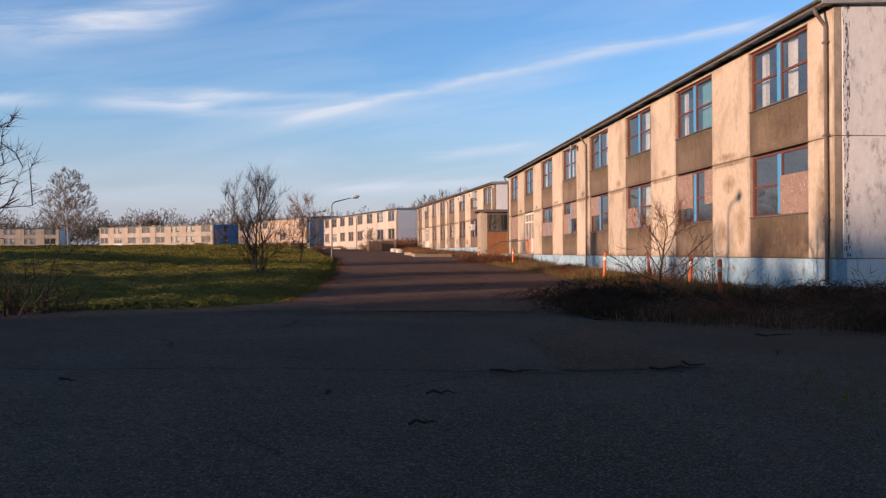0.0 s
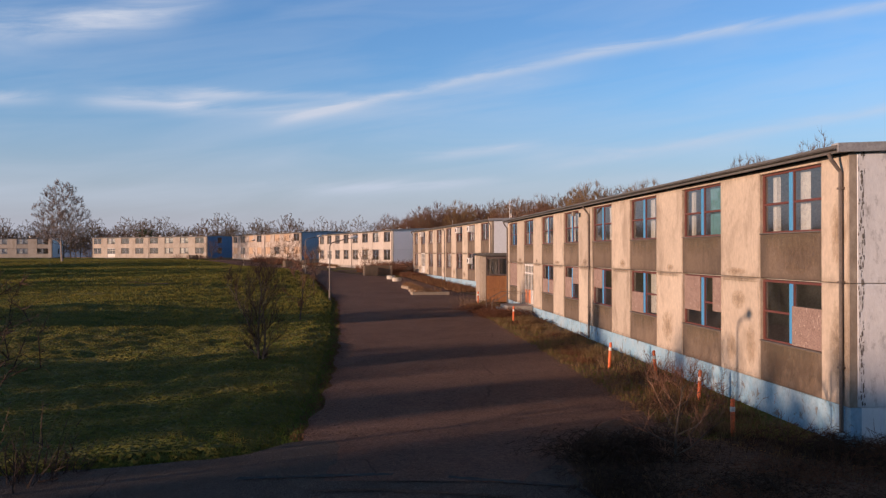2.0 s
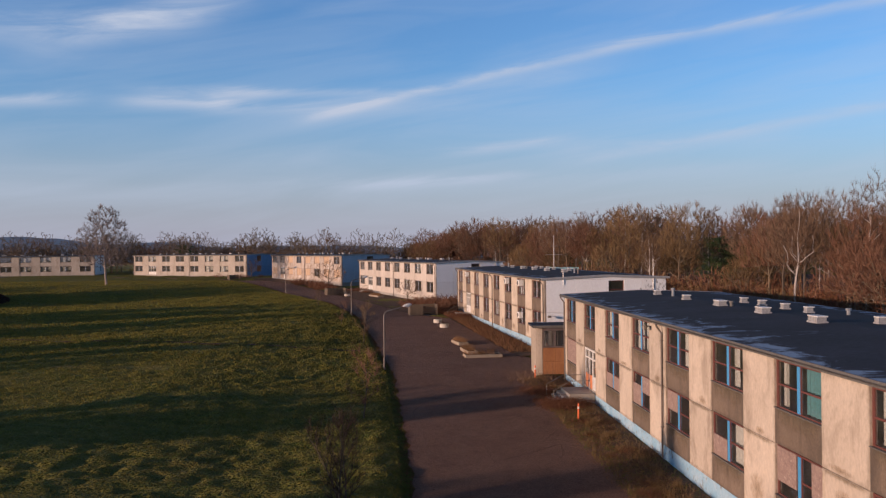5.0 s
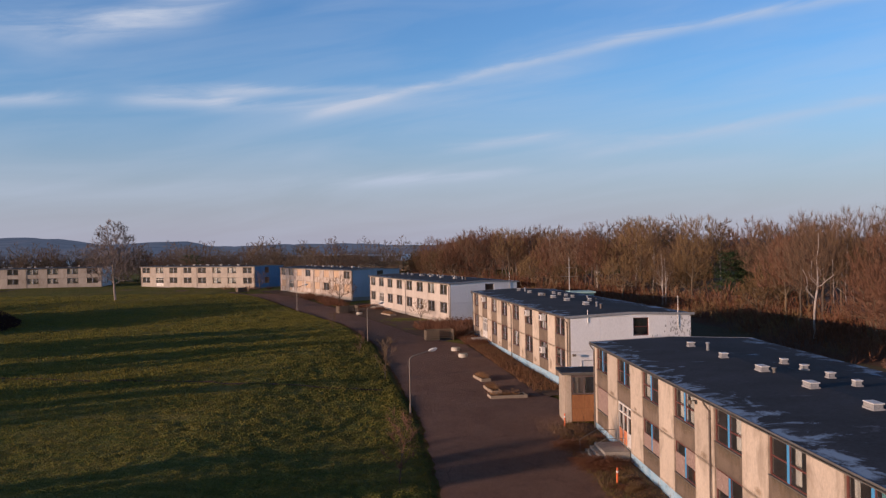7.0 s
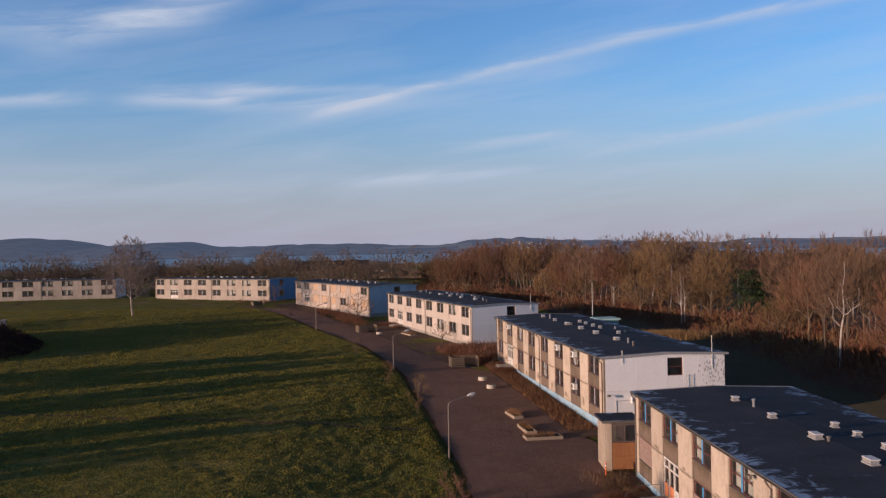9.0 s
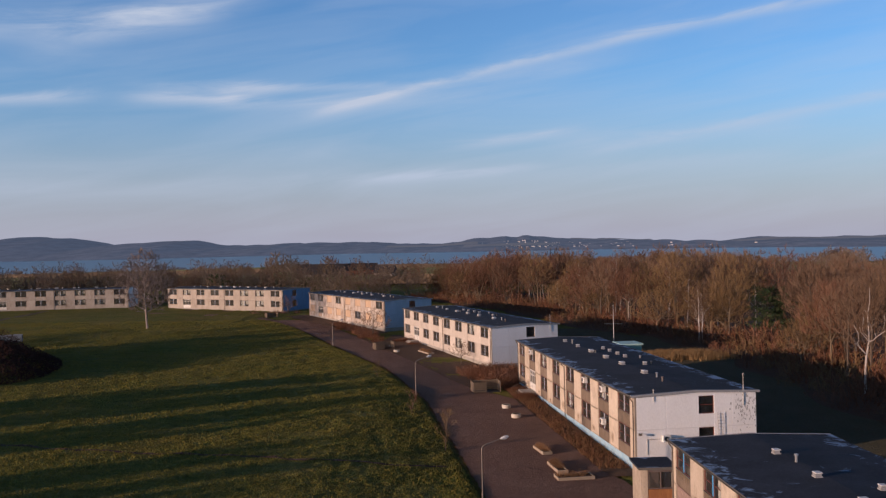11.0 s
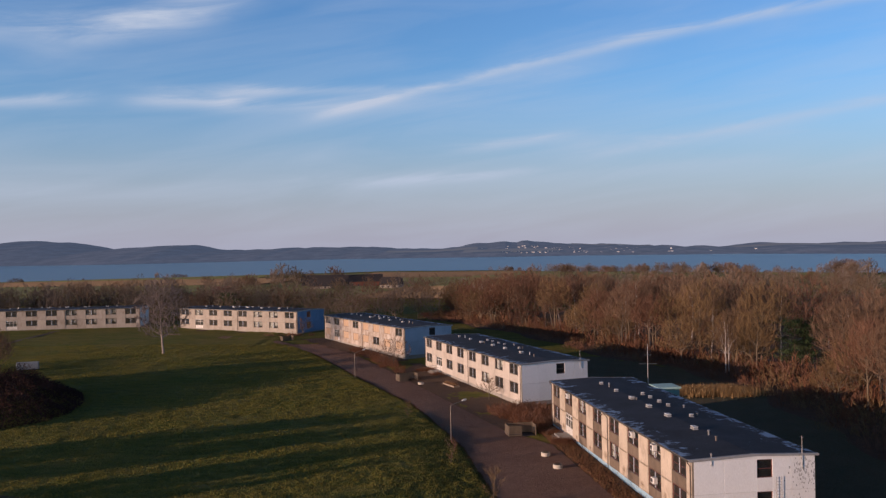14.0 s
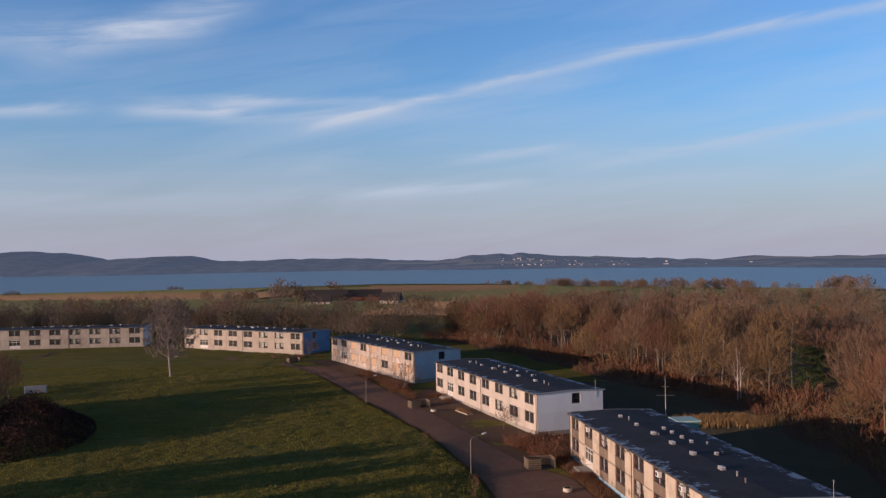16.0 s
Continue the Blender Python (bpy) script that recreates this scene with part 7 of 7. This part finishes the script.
def planter(x, y, turn, length, width=1.0, h=0.34):
    t = thing("planter", pose(x, y, at_ground(x, y), 0, 0, turn), "low pale stone planter full of tawny dead weeds", "planter", "yard planters")
    for name, bx in (("front_board", (0, 0, -0.1, length, 0.12, h)), ("back_board", (0, width - 0.12, -0.1, length, width, h - 0.03)), ("end_board", (-0.002, 0.12, -0.1, 0.12, width - 0.12, h - 0.01)), ("end_board", (length - 0.12, 0.12, -0.1, length + 0.002, width - 0.12, h - 0.02))):
        part(name, Shape().slab(*bx, 0.02), PLANTER_STONE, t)
    part("soil", Shape().box(0.12, 0.12, -0.1, length - 0.12, width - 0.12, h - 0.1), SOIL, t)
    if "planter_weeds" not in SHARED:
        SHARED["planter_weeds"] = make_shrub(450, 0.75, 0.6, 60, 4, 0.022, PLANTER_WEED)
    for k in range(max(1, int(length))):
        w = part("weed", SHARED["planter_weeds"], None, t, at=(0.5 + k * 0.9, width / 2, h - 0.1))
        w.rotation_euler.z = k * 2.1


planter(-7.6, 92.0, -72, 3.0)
planter(-6.4, 85.9, -76, 3.6)
planter(-5.6, 80.0, 12, 3.4, 1.6)
planter(-12.8, 141.5, 35, 3.4, 1.2)
planter(-27.5, 165.5, -62, 5.0, 1.2)
for x, y in ((-10.5, 112.2), (-9.3, 106.6), (-31.5, 165.0), (-33.5, 172.5)):
    t = thing("concrete_drum", pose(x, y, at_ground(x, y), 0, 0, x * 9), "squat white-painted concrete drum", "bollard", "concrete drums")
    part("ring", Shape().tube([(0, 0, -0.1), (0, 0, 0.42), (0, 0, 0.5), (0, 0, 0.5), (0, 0, 0.38)], [0.56, 0.57, 0.50, 0.40, 0.38], 16, cap=True), DRUM, t)


def crate(x, y, turn, w, d, h, label):
    t = thing("timber_bin", pose(x, y, at_ground(x, y), 0, 0, turn), label, "timber bin", "timber bins")
    for a, b in ((0, 0), (w, 0), (0, d), (w, d), (w * 0.46, 0)):
        part("post", shared(("post", h), lambda s: s.box(-0.05, -0.05, -0.2, 0.05, 0.05, h + 0.05), OLD_WOOD), None, t, at=(a, b, 0))
    for k in range(5):
        z = 0.08 + k * (h - 0.1) / 5
        hh = (h - 0.1) / 5 - 0.05
        part("slat", Shape().slab(0, -0.085, z, w * 0.46, -0.055, z + hh, 0.008), OLD_WOOD, t)
        part("slat", Shape().slab(0, d + 0.055, z, w, d + 0.085, z + hh, 0.008), OLD_WOOD, t)
        for sx in (-0.085, w + 0.055):
            part("slat", Shape().box(sx, 0, z, sx + 0.03, d, z + hh), OLD_WOOD, t)
    part("floor", Shape().box(0.05, 0.05, -0.05, w - 0.05, d - 0.05, 0.05), DARK_METAL, t)


crate(-15.0, 122.4, 14, 3.7, 2.2, 1.5, "weathered open timber waste bin enclosure")
crate(-35.9, 168.4, 25, 3.6, 2.2, 1.4, "weathered timber bin enclosure by the thicket")
crate(-75.5, 233.0, 35, 3.0, 2.0, 1.2, "small grey timber bin near the far block")

# porch between the first two blocks
px = Matrix.Translation((0.38, 70.2, 0.1)) @ Matrix.Rotation(math.atan2(-1.56, 2.15) + 0.72, 4, "Z")
porch = thing("entrance_porch", px, "flat-roofed link porch with stained boards and grimy window", "porch")
PW, PD, PH = 2.75, 3.0, 3.4
part("side_wall", Shape().box(0, 0.0, -0.6, 0.14, PD, PH), CREAM, porch)
part("back_wall", Shape().box(0.14, PD - 0.14, -0.6, PW, PD, PH), CREAM, porch)
part("side_wall", Shape().box(PW - 0.14, 0.0, -0.6, PW, PD - 0.14, PH), CREAM, porch)
part("corner_board", Shape().slab(0.14, -0.02, -0.6, 0.52, 0.12, PH, 0.02), CREAM, porch)
for k in range(2):
    for j in range(2):
        part("plank", Shape().slab(0.53 + k * 1.04, 0.0, -0.3 + j * 1.05, 0.53 + (k + 1) * 1.04 - 0.01, 0.09, -0.3 + (j + 1) * 1.05 - 0.012, 0.01), RUST_BOARD, porch)
wf = Shape()
for q in ((0.53, 1.82, 2.61, 1.92), (0.53, PH - 0.25, 2.61, PH - 0.02), (0.53, 1.92, 0.62, PH - 0.25), (2.52, 1.92, 2.61, PH - 0.25), (1.5, 1.92, 1.58, PH - 0.25)):
    wf.box(q[0], 0.0, q[1], q[2], 0.09, q[3])
pw = part("window", wf, GREY_FRAME, porch, "grimy porch window")
pn = part("pane", Shape().add([(0.6, 0.05, 1.9), (2.55, 0.05, 1.9), (2.55, 0.05, PH - 0.2), (0.6, 0.05, PH - 0.2)], [(0, 1, 2, 3)]), GLASS, pw)
pn.visible_shadow = False
part("roof", Shape().slab(-0.25, -0.25, PH, PW + 0.1, PD + 0.1, PH + 0.16, 0.02), FELT, porch, "flat felt roof")
part("fascia", Shape().slab(-0.27, -0.28, PH - 0.02, PW + 0.1, -0.252, PH + 0.18, 0.005), FASCIA, porch)


def stairs(m, label, width=3.0):
    t = thing("entrance_steps", m, label, "steps", "entrance steps")
    part("platform", Shape().slab(0, -1.7, -0.9, width, -0.02, 0.2, 0.03), CONCRETE, t)
    for k in range(3):
        part("step", Shape().slab(0.1, -1.7 - 0.34 * (k + 1), -0.9, width - 0.1, -1.7 - 0.34 * k - 0.003, 0.2 - 0.19 * (k + 1), 0.025), CONCRETE, t)
    for x in (0.12, width - 0.12):
        part("handrail", Shape().tube([(x, -0.3, 0.2), (x, -0.3, 1.05), (x, -1.6, 1.05), (x, -2.7, 0.45), (x, -2.7, -0.4)], 0.022, 6), LAMP_STEEL, t, "rusty steel handrail")


for M in (M1, M2, M3):
    stairs(M @ Matrix.Translation((LEN - (FIRST + BAY * 6) - WIN_W + 0.2, 0, 0)), "cracked concrete entrance steps with steel handrails")


def unit_on(M, name, x, y, z, turn, label, w=0.75, h=0.6, d=0.5):
    """An air conditioner hung on a wall; local -y is outwards."""
    t = thing(name, M @ Matrix.Translation((x, y, z)) @ Matrix.Rotation(radians(turn), 4, "Z"), label, "air conditioner", "air conditioners")
    c = part("case", Shape().slab(0, -d, 0, w, -0.06, h, 0.03), WHITE_PLASTIC, t)
    part("grille", Shape().tube([(w * 0.42, -d - 0.015, h / 2), (w * 0.42, -d + 0.01, h / 2)], h * 0.38, 14), DARK_METAL, c, "round fan grille")
    for bx in (0.1, w - 0.14):
        part("bracket", Shape().box(bx, -d + 0.05, -0.06, bx + 0.04, 0.02, -0.005), STEEL, t)


def ws(k):
    return LEN - (FIRST + BAY * k) - WIN_W


for k, zz in ((6, 5.25), (2, 5.2), (1, 5.2), (1, 1.9)):
    unit_on(M2, "air_conditioner", ws(k) + 1.9, 0.0, zz, 0, "white air conditioner fixed to the window")
unit_on(M2, "air_conditioner", LEN, 2.6, 1.85, 90, "white air conditioner on the gable wall")


def flood(M, x, y, z, turn):
    t = thing("floodlight", M @ Matrix.Translation((x, y, z)) @ Matrix.Rotation(radians(turn), 4, "Z"), "small outdoor floodlight on a wall bracket", "lamp", "wall floodlights")
    part("bracket", Shape().tube([(0, 0.02, 0), (0, -0.2, 0.02), (0, -0.32, -0.04)], 0.025, 6), DARK_METAL, t)
    part("head", Shape().slab(-0.16, -0.46, -0.14, 0.16, -0.3, 0.06, 0.03), LAMP_STEEL, t)


flood(M1, LEN - 25.2, 0, 5.75, 0)
flood(M2, LEN, 0.4, 2.7, 90)
flood(M2, LEN - 24.6, 0, 5.8, 0)
flood(M3, LEN - 24.6, 0, 5.8, 0)


def wall_pipe(M, y, z0, z1, top, name, label):
    t = thing(name, M, label, "pipe", "gable pipes")
    part("pipe", Shape().tube([(LEN + 0.06, y, z0), (LEN + 0.06, y, z1)], 0.03, 6), STEEL, t)
    if top:
        part("mast", Shape().tube([(LEN + 0.06, y, z1), (LEN + 0.06, y, z1 + top)], 0.022, 6), STEEL, t)
        part("crossbar", Shape().tube([(LEN - 0.3, y, z1 + top - 0.15), (LEN + 0.35, y, z1 + top - 0.1)], 0.014, 5), STEEL, t)


wall_pipe(M2, 1.85, 5.6, 6.5, 0.3, "vent_stack", "thin vent pipe on the gable")
wall_pipe(M2, 10.7, 4.9, 6.8, 1.1, "antenna_mast", "thin antenna mast fixed to the gable")
wall_pipe(M3, 10.6, 5.0, 6.6, 1.2, "antenna_mast", "thin antenna mast fixed to the gable")
t = thing("wall_ladder", M2 @ Matrix.Translation((LEN + 0.12, 8.1, 2.2)), "white ladder bolted to the gable", "ladder")
for y in (0, 0.5):
    part("rail", Shape().tube([(0, y, 0), (0, y, 2.1)], 0.02, 5), STEEL, t)
for k in range(7):
    part("rung", Shape().tube([(0, 0, 0.15 + 0.3 * k), (0, 0.5, 0.15 + 0.3 * k)], 0.015, 5), STEEL, t)

t = thing("bent_pipe", M2, "thin bent conduit on the white gable", "pipe", "gable pipes")
part("pipe", Shape().tube([(LEN + 0.05, 2.5, 2.1), (LEN + 0.05, 1.15, 2.1), (LEN + 0.05, 1.15, 0.7)], 0.025, 6), STEEL, t)

# stair tower and radio mast behind the second block
tw = thing("stair_tower", M2 @ Matrix.Translation((7.0, 12.02, 0)), "pale turquoise clad stair tower against the back wall", "stair tower")
part("wall", Shape().box(0, 0, -0.8, 3.0, 3.1, 6.05), SHED_GREEN, tw)
for k in range(10):
    part("cladding_strip", shared(("cladding_strip",), lambda s: s.slab(0, -0.03, -0.7, 0.2, 0.0, 6.0, 0.01), SHED_GREEN), None, tw, at=(0.05 + k * 0.3, 0, 0))
    strip_y = part("cladding_strip", shared(("cladding_strip", "side"), lambda s: s.box(0, 0, -0.7, 0.03, 0.2, 6.0), SHED_GREEN), None, tw, at=(3.0, 0.05 + k * 0.3, 0))
part("roof", Shape().slab(-0.2, -0.0, 6.05, 3.2, 3.3, 6.27, 0.03), PALE_GREEN, tw, "pale green roof sheet")
part("door", Shape().slab(0.9, 3.1, 0.0, 1.9, 3.14, 2.1, 0.01), WHITE_TRIM, tw)
ma = thing("radio_mast", pose(5.5, 134.3, at_ground(5.5, 134.3)), "thin steel radio mast with cross arms", "mast")
part("pole", Shape().tube([(0, 0, -0.3), (0, 0, 6), (0, 0, 11.0)], [0.10, 0.07, 0.03], 8), STEEL, ma)
for z, w in ((8.1, 1.3), (9.4, 0.5)):
    part("cross_arm", Shape().tube([(-w, 0, z), (w, 0, z)], 0.03, 5), STEEL, ma)

# farm beyond the wood


def farm_house(x, y, turn, w, d, wall_h, roof_h, wall_m, roof_m, label):
    t = thing("farm_building", pose(x, y, at_ground(x, y), 0, 0, turn), label, "farm building", "farm buildings")
    part("wall", Shape().box(0, 0, -1, w, d, wall_h), wall_m, t)
    part("roof", Shape().add([(-0.6, -0.8, wall_h - 0.3), (w + 0.6, -0.8, wall_h - 0.3), (w + 0.6, d / 2, wall_h + roof_h), (-0.6, d / 2, wall_h + roof_h), (-0.6, d + 0.8, wall_h - 0.3), (w + 0.6, d + 0.8, wall_h - 0.3)],
                             [(0, 1, 2, 3), (3, 2, 5, 4), (0, 3, 4), (1, 5, 2), (0, 4, 5, 1)]), roof_m, t)
    for k in range(int(w // 4)):
        part("window", Shape().box(1.2 + 4 * k, -0.06, 1.0, 2.3 + 4 * k, 0.02, 2.2), DARK_METAL, t)


farm_house(-160, 604, 6, 34, 11, 3.6, 4.6, TILE_ROOF, TILE_ROOF, "long dark-roofed farm barn")
farm_house(-143, 556, 4, 13, 8, 2.6, 4.6, CREAM_FAR, TILE_ROOF, "white farmhouse with dark tiled roof")
farm_house(-124, 592, 10, 22, 13, 4.0, 4.5, RED_ROOF, TILE_ROOF, "reddish barn with dark roof")
farm_house(-98, 556, -10, 12, 11, 3.0, 4.6, CREAM_FAR, TILE_ROOF, "pale-walled barn with dark roof")
farm_house(-180, 480, 20, 9, 7, 3.0, 3.0, RED_ROOF, RED_ROOF, "small red cottage among trees")
# Van shape added where only a small pale thing shows behind the shrubs.
t = thing("van_stand_in", pose(-121, 184, at_ground(-121, 184), 0, 0, 25), "van shape standing in for a small pale thing behind shrubs", "van")
part("body", Shape().slab(0, 0, 0.4, 4.4, 1.8, 1.9, 0.12), GREY_VENT, t)
part("windscreen", Shape().box(4.38, 0.2, 1.1, 4.43, 1.6, 1.75), DARK_METAL, t)
for x in (0.8, 3.5):
    for y in (0.1, 1.7):
        part("wheel", Shape().tube([(x, y - 0.1, 0.32), (x, y + 0.1, 0.32)], 0.32, 12), DARK_METAL, t)
